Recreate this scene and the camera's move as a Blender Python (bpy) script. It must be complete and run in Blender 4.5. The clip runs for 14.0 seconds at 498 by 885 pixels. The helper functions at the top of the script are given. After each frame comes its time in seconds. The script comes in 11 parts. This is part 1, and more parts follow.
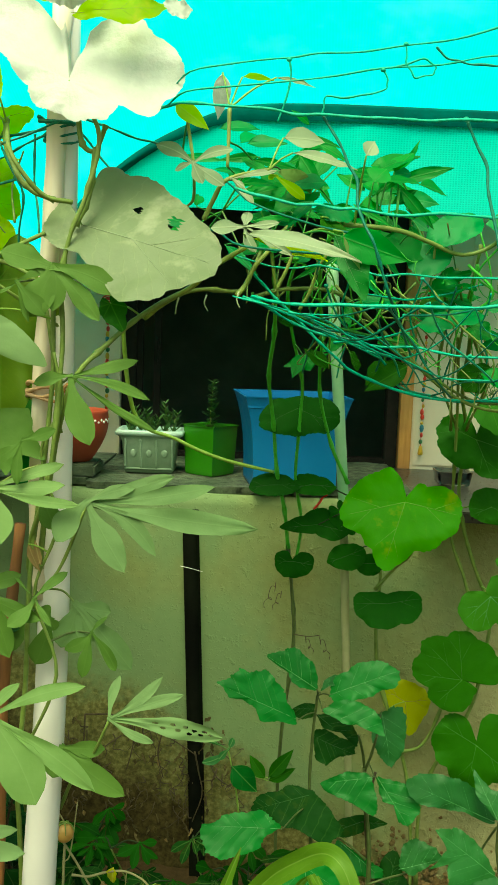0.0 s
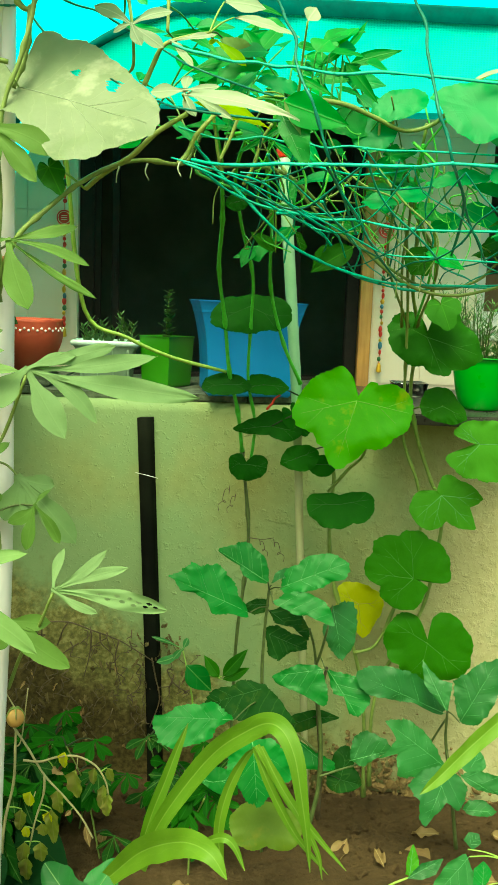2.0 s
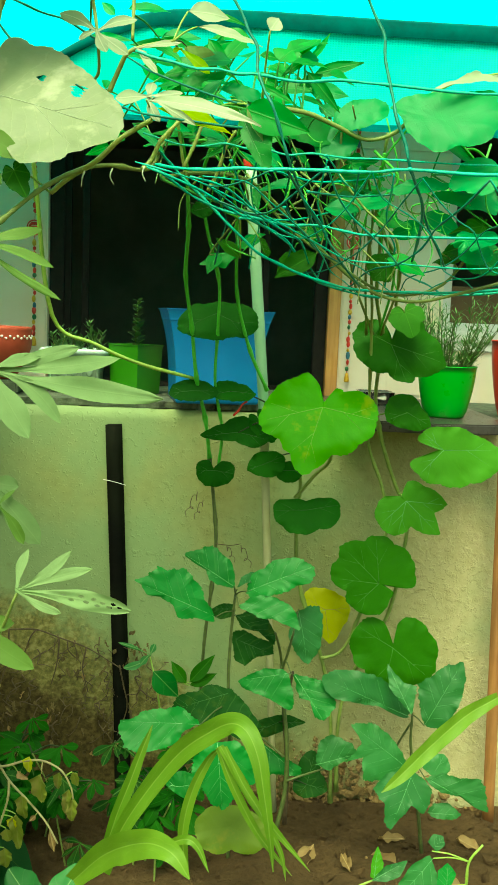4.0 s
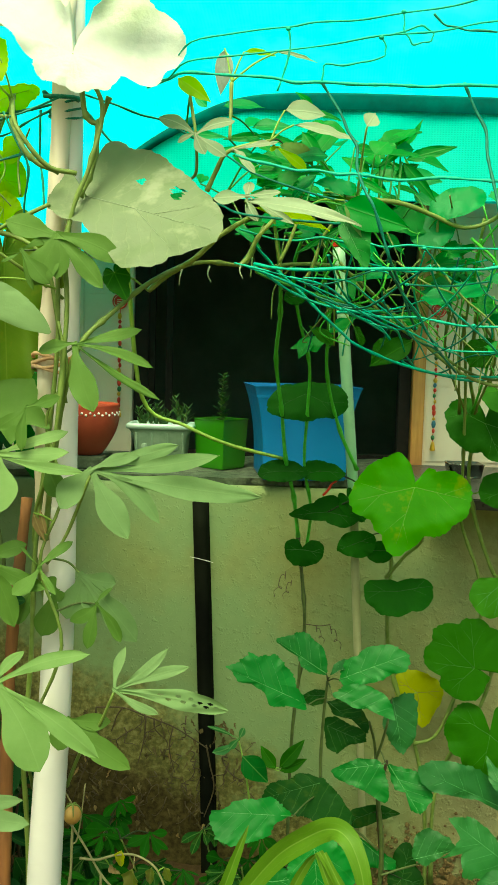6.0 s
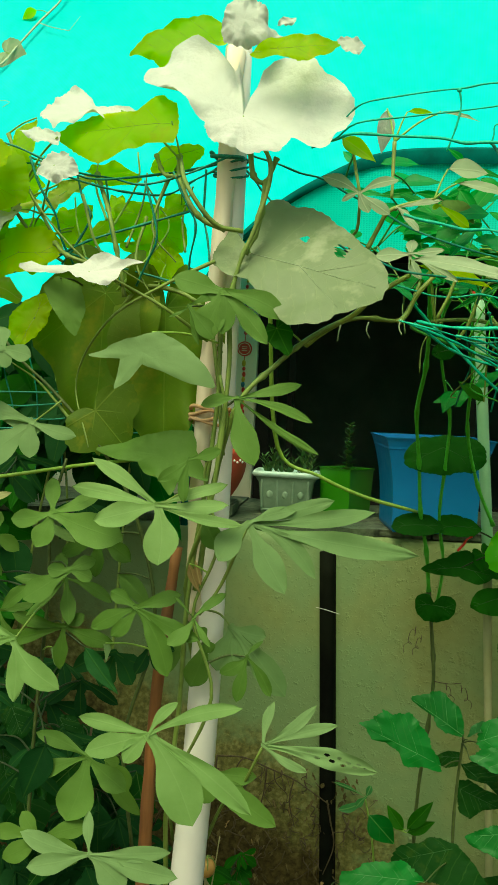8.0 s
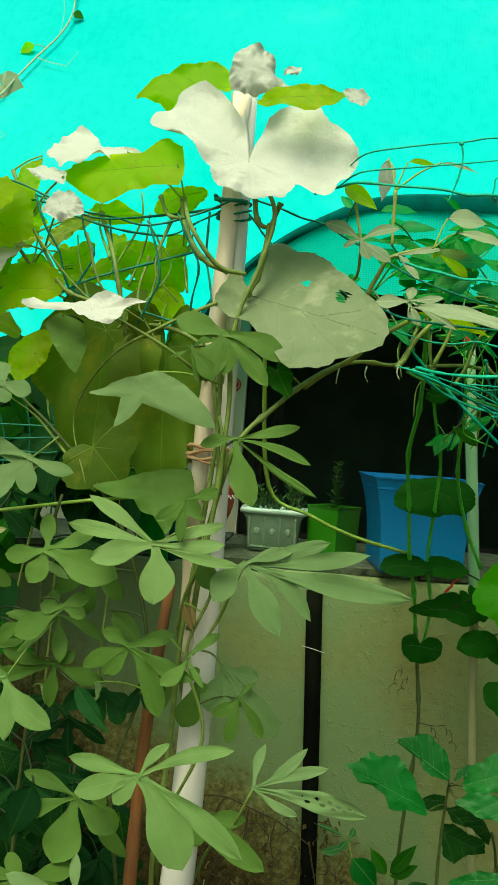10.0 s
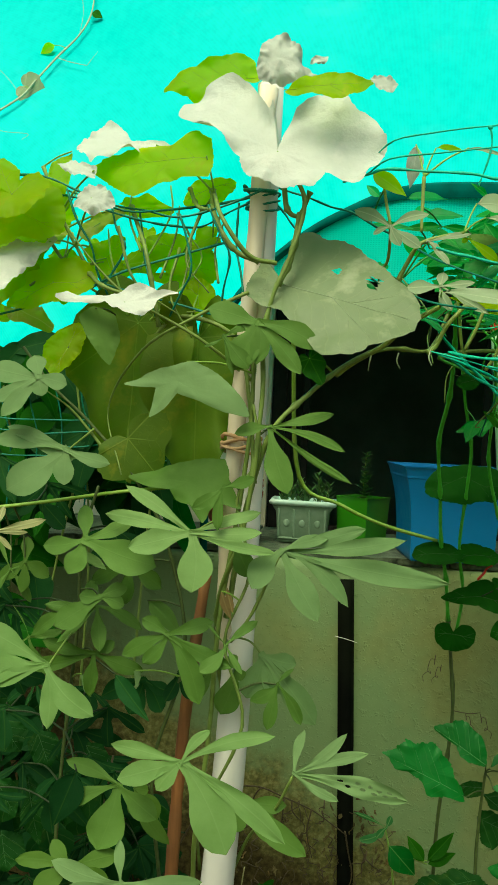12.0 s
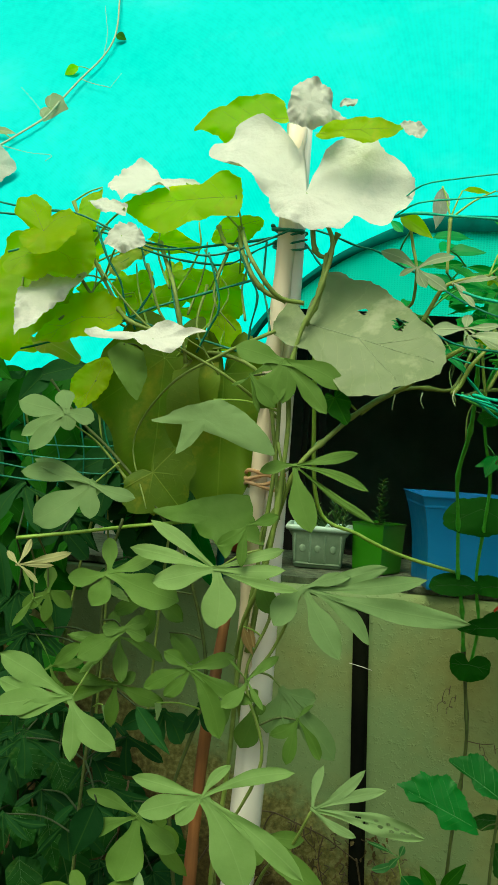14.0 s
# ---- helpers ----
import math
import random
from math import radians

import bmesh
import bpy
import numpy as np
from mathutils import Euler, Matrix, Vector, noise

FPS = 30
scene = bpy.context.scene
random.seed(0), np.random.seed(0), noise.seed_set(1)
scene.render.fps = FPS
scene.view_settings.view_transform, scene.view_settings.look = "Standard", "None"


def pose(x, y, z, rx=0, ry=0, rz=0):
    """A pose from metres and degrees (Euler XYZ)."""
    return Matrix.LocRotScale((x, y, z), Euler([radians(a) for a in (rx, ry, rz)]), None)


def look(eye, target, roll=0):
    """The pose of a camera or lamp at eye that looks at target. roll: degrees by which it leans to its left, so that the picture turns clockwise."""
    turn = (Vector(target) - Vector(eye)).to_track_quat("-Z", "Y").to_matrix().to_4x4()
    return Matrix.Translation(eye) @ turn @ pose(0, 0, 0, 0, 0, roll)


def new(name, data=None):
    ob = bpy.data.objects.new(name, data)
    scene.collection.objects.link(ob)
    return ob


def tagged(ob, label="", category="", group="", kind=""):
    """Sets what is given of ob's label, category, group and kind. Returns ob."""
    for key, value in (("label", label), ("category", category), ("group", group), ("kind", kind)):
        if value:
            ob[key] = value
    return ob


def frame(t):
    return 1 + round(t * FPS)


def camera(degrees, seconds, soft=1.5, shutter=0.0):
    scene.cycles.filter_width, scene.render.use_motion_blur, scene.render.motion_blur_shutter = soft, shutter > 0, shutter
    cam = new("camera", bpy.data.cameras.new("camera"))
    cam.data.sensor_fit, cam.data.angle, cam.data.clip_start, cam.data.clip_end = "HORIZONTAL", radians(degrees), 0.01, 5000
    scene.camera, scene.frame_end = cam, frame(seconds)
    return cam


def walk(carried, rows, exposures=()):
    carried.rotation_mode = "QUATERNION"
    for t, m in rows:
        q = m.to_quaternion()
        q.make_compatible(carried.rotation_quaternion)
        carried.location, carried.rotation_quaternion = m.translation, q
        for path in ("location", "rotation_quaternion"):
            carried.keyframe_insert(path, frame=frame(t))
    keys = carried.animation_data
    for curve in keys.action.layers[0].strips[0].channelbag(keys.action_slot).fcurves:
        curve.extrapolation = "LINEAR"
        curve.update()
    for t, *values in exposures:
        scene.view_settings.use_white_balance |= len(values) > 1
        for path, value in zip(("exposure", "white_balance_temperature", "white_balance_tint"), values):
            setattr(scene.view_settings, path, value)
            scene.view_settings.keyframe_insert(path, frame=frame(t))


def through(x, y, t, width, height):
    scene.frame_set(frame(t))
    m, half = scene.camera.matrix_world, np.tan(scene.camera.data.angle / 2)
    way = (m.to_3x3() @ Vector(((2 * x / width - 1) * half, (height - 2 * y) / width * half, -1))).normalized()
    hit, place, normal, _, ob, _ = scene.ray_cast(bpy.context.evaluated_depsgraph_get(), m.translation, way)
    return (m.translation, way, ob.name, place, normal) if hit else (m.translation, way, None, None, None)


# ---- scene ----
# The camera and its walk: seconds, eye, target, lean to the left.
cam = camera(30.0, 14.0, soft=1.3)
PATH = [
    (0, (0.003, 0.089, 1.500), (-0.023, 2.074, 1.259), 2.07),
    (0.5, (0.033, 0.085, 1.477), (-0.033, 2.070, 1.242), 1.60),
    (1, (0.038, 0.089, 1.406), (-0.001, 2.064, 1.093), 1.92),
    (1.5, (0.058, 0.078, 1.340), (0.061, 2.046, 0.984), 2.12),
    (2, (0.073, 0.063, 1.324), (0.100, 2.039, 1.016), 2.11),
    (2.5, (0.077, 0.052, 1.327), (0.132, 2.032, 1.050), 2.29),
    (3, (0.072, 0.051, 1.323), (0.154, 2.031, 1.055), 2.02),
    (3.2, (0.075, 0.031, 1.295), (0.146, 2.012, 1.028), 2.34),
    (5.3, (0.120, 0.067, 1.335), (0.213, 2.046, 1.063), 2.40),
    (5.5, (0.102, 0.072, 1.358), (0.142, 2.058, 1.121), 1.76),
    (6, (0.037, 0.074, 1.395), (-0.034, 2.064, 1.210), 1.59),
    (6.5, (-0.019, 0.070, 1.409), (-0.184, 2.055, 1.232), 1.78),
    (7, (-0.079, 0.067, 1.412), (-0.318, 2.046, 1.249), 2.17),
    (7.2, (-0.088, 0.066, 1.410), (-0.356, 2.042, 1.258), 2.24),
    (9.3, (-0.122, 0.063, 1.435), (-0.330, 2.051, 1.366), 3.65),
    (9.5, (-0.135, 0.060, 1.398), (-0.342, 2.047, 1.314), 3.81),
    (10, (-0.139, 0.052, 1.435), (-0.345, 2.041, 1.397), 4.01),
    (10.5, (-0.147, 0.043, 1.455), (-0.389, 2.028, 1.419), 3.58),
    (11, (-0.162, 0.031, 1.422), (-0.431, 2.013, 1.395), 3.58),
    (11.5, (-0.159, 0.034, 1.408), (-0.434, 2.015, 1.360), 2.53),
    (12, (-0.163, 0.037, 1.415), (-0.411, 2.021, 1.371), 2.90),
    (12.5, (-0.153, 0.030, 1.414), (-0.375, 2.018, 1.396), 2.48),
    (13, (-0.154, 0.029, 1.445), (-0.363, 2.018, 1.436), 2.83),
    (13.5, (-0.152, 0.030, 1.425), (-0.363, 2.019, 1.416), 3.14),
    (14, (-0.195, 0.015, 1.469), (-0.461, 1.997, 1.440), 3.88),
]
TINT = -17.0
EXPOSURES = [(0, 0.3, 8400.0, TINT - 9), (0.5, 0.3, 8400.0, TINT - 9), (1, 0.55, 8300.0, TINT - 9), (1.5, 0.95, 8200.0, TINT - 9), (2, 0.92, 8300.0, TINT - 9), (3.2, 0.87, 8300.0, TINT - 9), (5.3, 0.9, 8300.0, TINT - 9), (6, 0.5, 8500.0, TINT - 9), (6.5, 0.23, 8600.0, TINT - 9), (7.2, 0.08, 8600.0, TINT - 9), (9.3, -0.1, 7750.0, TINT - 2), (14, -0.13, 7650.0, TINT - 2)]
walk(cam, [(t, look(eye, target, roll)) for t, eye, target, roll in PATH], EXPOSURES)

# World: hazy daylight, with a soft high sun behind the camera.
SUN_ELEVATION, SUN_AZIMUTH = 58.0, 195.0
world = bpy.data.worlds.new("world")
scene.world = world
world.use_nodes = True
wn = world.node_tree
sky = wn.nodes.new("ShaderNodeTexSky")
sky.sky_type = "NISHITA"
sky.sun_disc = False
sky.sun_elevation = radians(SUN_ELEVATION)
sky.sun_rotation = radians(SUN_AZIMUTH)
sky.dust_density = 5.0
wn.links.new(sky.outputs["Color"], wn.nodes["Background"].inputs["Color"])
wn.nodes["Background"].inputs["Strength"].default_value = 0.15
sun = new("sun", bpy.data.lights.new("sun", "SUN"))
sun.data.energy = 2.5
sun.data.angle = radians(32)
sun.data.color = (1.0, 0.95, 0.86)
_az, _el = radians(SUN_AZIMUTH), radians(SUN_ELEVATION)
sun.matrix_world = look((math.sin(_az) * math.cos(_el) * 20, math.cos(_az) * math.cos(_el) * 20, math.sin(_el) * 20), (0, 0, 0))


# ---- materials ----
def material(name, build, rough=0.6, metal=0.0, spec=0.5):
    """A node material; build(nodes, links, bsdf) wires it."""
    m = bpy.data.materials.new(name)
    m.use_nodes = True
    n, l = m.node_tree.nodes, m.node_tree.links
    b = n["Principled BSDF"]
    b.inputs["Roughness"].default_value = rough
    b.inputs["Metallic"].default_value = metal
    b.inputs["Specular IOR Level"].default_value = spec
    build(n, l, b)
    return m


def ramp(n, stops):
    r = n.new("ShaderNodeValToRGB")
    while len(r.color_ramp.elements) < len(stops):
        r.color_ramp.elements.new(0.5)
    for e, (p, c) in zip(r.color_ramp.elements, stops):
        e.position, e.color = p, (*c, 1.0)
    return r


def noise_tex(n, l, scale, detail=4.0, rough=0.55, coords="Object", stretch=None):
    t = n.new("ShaderNodeTexNoise")
    t.inputs["Scale"].default_value, t.inputs["Detail"].default_value, t.inputs["Roughness"].default_value = scale, detail, rough
    c = n.new("ShaderNodeTexCoord")
    if stretch:
        mp = n.new("ShaderNodeMapping")
        mp.inputs["Scale"].default_value = stretch
        l.new(c.outputs[coords], mp.inputs["Vector"])
        l.new(mp.outputs["Vector"], t.inputs["Vector"])
    else:
        l.new(c.outputs[coords], t.inputs["Vector"])
    return t


def mix(n, l, fac, a, b, mode="MIX"):
    m = n.new("ShaderNodeMix")
    m.data_type, m.blend_type = "RGBA", mode
    for value, slot in ((fac, m.inputs[0]), (a, m.inputs[6]), (b, m.inputs[7])):
        if isinstance(value, (int, float)):
            slot.default_value = value
        elif isinstance(value, tuple):
            slot.default_value = (*value, 1.0)
        else:
            l.new(value, slot)
    return m.outputs[2]


def calc(n, l, op, a, b=0.0, clamp=False):
    m = n.new("ShaderNodeMath")
    m.operation, m.use_clamp = op, clamp
    for value, slot in ((a, m.inputs[0]), (b, m.inputs[1])):
        if isinstance(value, (int, float)):
            slot.default_value = value
        else:
            l.new(value, slot)
    return m.outputs[0]


def bump(n, l, b, height, strength, distance):
    k = n.new("ShaderNodeBump")
    k.inputs["Strength"].default_value, k.inputs["Distance"].default_value = strength, distance
    l.new(height, k.inputs["Height"])
    l.new(k.outputs["Normal"], b.inputs["Normal"])


def two_tone(name, dark, light, scale, rough=0.6, bumps=(60.0, 0.3, 0.002), metal=0.0, spec=0.5, stain=None, stretch=None):
    """Grain between two colours, broad stains, fine relief."""
    def build(n, l, b):
        fine = noise_tex(n, l, scale, 6.0, 0.6, stretch=stretch)
        colour = ramp(n, [(0.3, dark), (0.7, light)])
        l.new(fine.outputs["Fac"], colour.inputs["Fac"])
        out = colour.outputs["Color"]
        if stain:
            broad = noise_tex(n, l, scale * 0.13, 3.0)
            mask = ramp(n, [(0.42, (0, 0, 0)), (0.7, (1, 1, 1))])
            l.new(broad.outputs["Fac"], mask.inputs["Fac"])
            out = mix(n, l, mask.outputs["Color"], out, stain)
        l.new(out, b.inputs["Base Color"])
        relief = noise_tex(n, l, bumps[0], 5.0)
        bump(n, l, b, relief.outputs["Fac"], bumps[1], bumps[2])
        l.new(calc(n, l, "ADD", calc(n, l, "MULTIPLY", relief.outputs["Fac"], 0.25), rough - 0.12), b.inputs["Roughness"])
    return material(name, build, rough, metal, spec)


def stucco_build(n, l, b):
    """Olive-cream render with trowelled flakes, water stains and mossy dirt splashed up from the bed."""
    broad = noise_tex(n, l, 2.2, 4.0)
    fine = noise_tex(n, l, 38.0, 5.0)
    base = ramp(n, [(0.3, (0.28, 0.30, 0.108)), (0.7, (0.405, 0.40, 0.172))])
    l.new(broad.outputs["Fac"], base.inputs["Fac"])
    speck = ramp(n, [(0.35, (0.80, 0.78, 0.70)), (0.6, (1, 1, 1))])
    l.new(fine.outputs["Fac"], speck.inputs["Fac"])
    colour = mix(n, l, 0.6, base.outputs["Color"], speck.outputs["Color"], "MULTIPLY")
    at = n.new("ShaderNodeSeparateXYZ")
    where = n.new("ShaderNodeNewGeometry")
    l.new(where.outputs["Position"], at.inputs["Vector"])
    # Paler cream mixed in towards the right, from x = 0.30.
    dry = calc(n, l, "MULTIPLY", calc(n, l, "SUBTRACT", at.outputs["X"], 0.30), 1.3, True)
    colour = mix(n, l, calc(n, l, "MULTIPLY", dry, 0.75), colour, mix(n, l, 0.5, (0.56, 0.52, 0.31), speck.outputs["Color"], "MULTIPLY"))
    # Greener towards the left: green light bounced off the plants, put into the colour.
    green_bounce = ramp(n, [(0.30, (0, 0, 0)), (0.55, (1, 1, 1))])
    l.new(calc(n, l, "SUBTRACT", broad.outputs["Fac"], calc(n, l, "MULTIPLY", at.outputs["X"], 0.25)), green_bounce.inputs["Fac"])
    colour = mix(n, l, calc(n, l, "MULTIPLY", green_bounce.outputs["Color"], 0.8), colour, (0.20, 0.33, 0.15))
    # Splashed soil and moss: a ragged belt near the soil, with a shape of its own.
    ragged = noise_tex(n, l, 7.0, 6.0, 0.7)
    level = calc(n, l, "ADD", at.outputs["Z"], calc(n, l, "MULTIPLY", ragged.outputs["Fac"], -0.55))
    leftward = calc(n, l, "MULTIPLY", calc(n, l, "ADD", at.outputs["X"], 0.1), 0.6, False)
    dirt = ramp(n, [(0.0, (1, 1, 1)), (0.16, (0, 0, 0))])
    l.new(calc(n, l, "ADD", calc(n, l, "ADD", level, leftward), 0.16), dirt.inputs["Fac"])
    mud = noise_tex(n, l, 55.0, 5.0, 0.65)
    soil = ramp(n, [(0.36, (0.085, 0.066, 0.014)), (0.50, (0.17, 0.145, 0.036)), (0.64, (0.30, 0.27, 0.10))])
    l.new(mud.outputs["Fac"], soil.inputs["Fac"])
    colour = mix(n, l, calc(n, l, "MULTIPLY", dirt.outputs["Color"], 0.85), colour, soil.outputs["Color"])
    # Wet earth caked on below the splashes.
    caked = ramp(n, [(0.0, (1, 1, 1)), (0.12, (0, 0, 0))])
    l.new(calc(n, l, "ADD", calc(n, l, "ADD", level, leftward), 0.36), caked.inputs["Fac"])
    earth = ramp(n, [(0.38, (0.028, 0.019, 0.005)), (0.62, (0.085, 0.062, 0.018))])
    l.new(mud.outputs["Fac"], earth.inputs["Fac"])
    colour = mix(n, l, calc(n, l, "MULTIPLY", caked.outputs["Color"], 0.9), colour, earth.outputs["Color"])
    l.new(colour, b.inputs["Base Color"])
    # Trowelled islands: low plateaus with crisp edges, denser towards the right end, and a sandy grain over all.
    thick = calc(n, l, "MULTIPLY", calc(n, l, "SUBTRACT", at.outputs["X"], 0.45), 0.13)
    lumps = noise_tex(n, l, 46.0, 3.0, 0.6)
    plateau = ramp(n, [(0.54, (0, 0, 0)), (0.66, (1, 1, 1))])
    l.new(calc(n, l, "ADD", lumps.outputs["Fac"], thick), plateau.inputs["Fac"])
    pits = noise_tex(n, l, 95.0, 3.0, 0.6)
    chips = ramp(n, [(0.56, (0, 0, 0)), (0.70, (1, 1, 1))])
    l.new(pits.outputs["Fac"], chips.inputs["Fac"])
    h = calc(n, l, "ADD", calc(n, l, "MULTIPLY", plateau.outputs["Color"], 0.6), calc(n, l, "MULTIPLY", chips.outputs["Color"], 0.35))
    h = calc(n, l, "ADD", h, calc(n, l, "MULTIPLY", fine.outputs["Fac"], 0.3))
    bump(n, l, b, h, 0.65, 0.0045)


def net_cloth_build(n, l, b):
    """Knitted green shade cloth: fine ribs, sun-bleached patches, light passing through."""
    wave = n.new("ShaderNodeTexWave")
    wave.inputs["Scale"].default_value = 60.0
    wave.inputs["Distortion"].default_value = 0.6
    c = n.new("ShaderNodeTexCoord")
    l.new(c.outputs["Object"], wave.inputs["Vector"])
    broad = noise_tex(n, l, 1.3, 4.0)
    tone = ramp(n, [(0.3, (0.03, 0.72, 0.73)), (0.7, (0.045, 0.80, 0.84))])
    l.new(broad.outputs["Fac"], tone.inputs["Fac"])
    colour = mix(n, l, calc(n, l, "MULTIPLY", wave.outputs["Fac"], 0.18), tone.outputs["Color"], (0.001, 0.40, 0.34))
    fibre = noise_tex(n, l, 30.0, 5.0, 0.7, stretch=(1.0, 1.0, 0.12))
    worn = ramp(n, [(0.40, (0, 0, 0)), (0.68, (1, 1, 1))])
    l.new(fibre.outputs["Fac"], worn.inputs["Fac"])
    colour = mix(n, l, calc(n, l, "MULTIPLY", worn.outputs["Color"], 0.35), colour, (0.004, 0.50, 0.56))
    pale = ramp(n, [(0.55, (0, 0, 0)), (0.75, (1, 1, 1))])
    l.new(noise_tex(n, l, 3.1, 5.0, 0.6).outputs["Fac"], pale.inputs["Fac"])
    colour = mix(n, l, calc(n, l, "MULTIPLY", pale.outputs["Color"], 0.3), colour, (0.12, 0.84, 0.88))
    l.new(colour, b.inputs["Base Color"])
    tl = n.new("ShaderNodeBsdfTranslucent")
    l.new(colour, tl.inputs["Color"])
    ms = n.new("ShaderNodeMixShader")
    ms.inputs[0].default_value = 0.1
    l.new(b.outputs[0], ms.inputs[1])
    l.new(tl.outputs[0], ms.inputs[2])
    l.new(ms.outputs[0], n["Material Output"].inputs["Surface"])
    bump(n, l, b, wave.outputs["Fac"], 0.15, 0.001)


def drop_cloth_build(n, l, b):
    """The hanging hem cloth, thinner and greener, with its knit in rows of small stitches."""
    c = n.new("ShaderNodeTexCoord")
    rows = n.new("ShaderNodeTexWave")
    rows.bands_direction = "Z"
    rows.inputs["Scale"].default_value, rows.inputs["Distortion"].default_value = 55.0, 2.5
    rows.inputs["Detail Scale"].default_value = 6.0
    l.new(c.outputs["Object"], rows.inputs["Vector"])
    ribs = n.new("ShaderNodeTexWave")
    ribs.inputs["Scale"].default_value, ribs.inputs["Distortion"].default_value = 42.0, 1.5
    l.new(c.outputs["Object"], ribs.inputs["Vector"])
    stitch = calc(n, l, "MULTIPLY", rows.outputs["Fac"], ribs.outputs["Fac"])
    tone = ramp(n, [(0.3, (0.03, 0.70, 0.58)), (0.7, (0.06, 0.82, 0.70))])
    l.new(noise_tex(n, l, 2.2, 4.0).outputs["Fac"], tone.inputs["Fac"])
    colour = mix(n, l, calc(n, l, "MULTIPLY", stitch, 0.55), tone.outputs["Color"], (0.004, 0.42, 0.34))
    l.new(colour, b.inputs["Base Color"])
    tl = n.new("ShaderNodeBsdfTranslucent")
    l.new(colour, tl.inputs["Color"])
    ms = n.new("ShaderNodeMixShader")
    ms.inputs[0].default_value = 0.1
    l.new(b.outputs[0], ms.inputs[1])
    l.new(tl.outputs[0], ms.inputs[2])
    l.new(ms.outputs[0], n["Material Output"].inputs["Surface"])
    bump(n, l, b, stitch, 0.4, 0.002)


def soil_build(n, l, b):
    broad = noise_tex(n, l, 3.0, 5.0)
    fine = noise_tex(n, l, 45.0, 8.0, 0.7)
    tone = ramp(n, [(0.3, (0.042, 0.027, 0.010)), (0.55, (0.118, 0.076, 0.032)), (0.8, (0.21, 0.145, 0.07))])
    l.new(calc(n, l, "ADD", calc(n, l, "MULTIPLY", broad.outputs["Fac"], 0.6), calc(n, l, "MULTIPLY", fine.outputs["Fac"], 0.4)), tone.inputs["Fac"])
    l.new(tone.outputs["Color"], b.inputs["Base Color"])
    cracks = n.new("ShaderNodeTexVoronoi")
    cracks.feature, cracks.inputs["Scale"].default_value = "DISTANCE_TO_EDGE", 16.0
    split = ramp(n, [(0.0, (0, 0, 0)), (0.06, (1, 1, 1))])
    l.new(cracks.outputs["Distance"], split.inputs["Fac"])
    bump(n, l, b, calc(n, l, "ADD", fine.outputs["Fac"], calc(n, l, "MULTIPLY", split.outputs["Color"], 0.12)), 1.0, 0.025)


def glass_build(n, l, b):
    b.inputs["Transmission Weight"].default_value = 1.0
    b.inputs["Base Color"].default_value = (0.9, 0.95, 0.93, 1)
    b.inputs["IOR"].default_value = 1.45


STUCCO = material("stucco", stucco_build, 0.85, spec=0.25)
SHADE_CLOTH = material("shade_cloth", net_cloth_build, 0.8, spec=0.1)
DROP_CLOTH = material("drop_cloth", drop_cloth_build, 0.85, spec=0.1)
SOIL = material("soil", soil_build, 0.95, spec=0.2)
GLASS = material("glass", glass_build, 0.03)
GRANITE = two_tone("granite", (0.010, 0.018, 0.010), (0.21, 0.25, 0.17), 34.0, 0.6, (45.0, 0.9, 0.008), stain=(0.05, 0.085, 0.045))
DARK_STONE = two_tone("dark_stone", (0.020, 0.021, 0.020), (0.055, 0.055, 0.050), 50.0, 0.30, (90.0, 0.15, 0.001), stain=(0.06, 0.055, 0.045))
CREAM_TILE = two_tone("cream_tile", (0.94, 0.82, 0.62), (0.97, 0.89, 0.72), 9.0, 0.4, (40.0, 0.08, 0.001), stain=(0.88, 0.74, 0.52))
WHITE_PAINT = two_tone("white_paint", (0.76, 0.75, 0.70), (0.83, 0.82, 0.78), 12.0, 0.5, (60.0, 0.12, 0.001), stain=(0.70, 0.69, 0.62))
DARK_FRAME = two_tone("dark_frame", (0.012, 0.011, 0.009), (0.022, 0.019, 0.015), 30.0, 0.6, (80.0, 0.1, 0.0005), spec=0.2)
DARK_ROOM = two_tone("dark_room", (0.17, 0.20, 0.16), (0.26, 0.30, 0.25), 4.0, 0.9, (20.0, 0.1, 0.001))
BROWN_BOARD = two_tone("brown_board", (0.10, 0.055, 0.02), (0.17, 0.10, 0.04), 14.0, 0.6, (50.0, 0.1, 0.001), stretch=(1, 1, 0.2))
PINE = two_tone("pine", (0.58, 0.26, 0.06), (0.80, 0.44, 0.14), 26.0, 0.55, (60.0, 0.2, 0.001), stain=(0.40, 0.20, 0.07), stretch=(3, 3, 0.25))
POST_WOOD = two_tone("post_wood", (0.24, 0.105, 0.028), (0.40, 0.20, 0.065), 26.0, 0.6, (60.0, 0.3, 0.0015), stain=(0.20, 0.10, 0.035), stretch=(3, 3, 0.25))
STAKE_WOOD = two_tone("stake_wood", (0.24, 0.09, 0.03), (0.42, 0.18, 0.06), 24.0, 0.7, (70.0, 0.4, 0.002), stain=(0.16, 0.08, 0.04), stretch=(3, 3, 0.25))
PALE_WOOD = two_tone("pale_wood", (0.84, 0.73, 0.58), (0.94, 0.86, 0.74), 22.0, 0.7, (60.0, 0.3, 0.001), stain=(0.60, 0.50, 0.34), stretch=(3, 3, 0.25))
PVC = two_tone("pvc", (0.88, 0.86, 0.82), (0.93, 0.91, 0.88), 8.0, 0.35, (40.0, 0.05, 0.0005), stain=(0.80, 0.78, 0.70))
PVC_PALE = two_tone("pvc_pale_green", (0.26, 0.56, 0.31), (0.36, 0.66, 0.40), 8.0, 0.4, (40.0, 0.05, 0.0005), stain=(0.32, 0.54, 0.30))
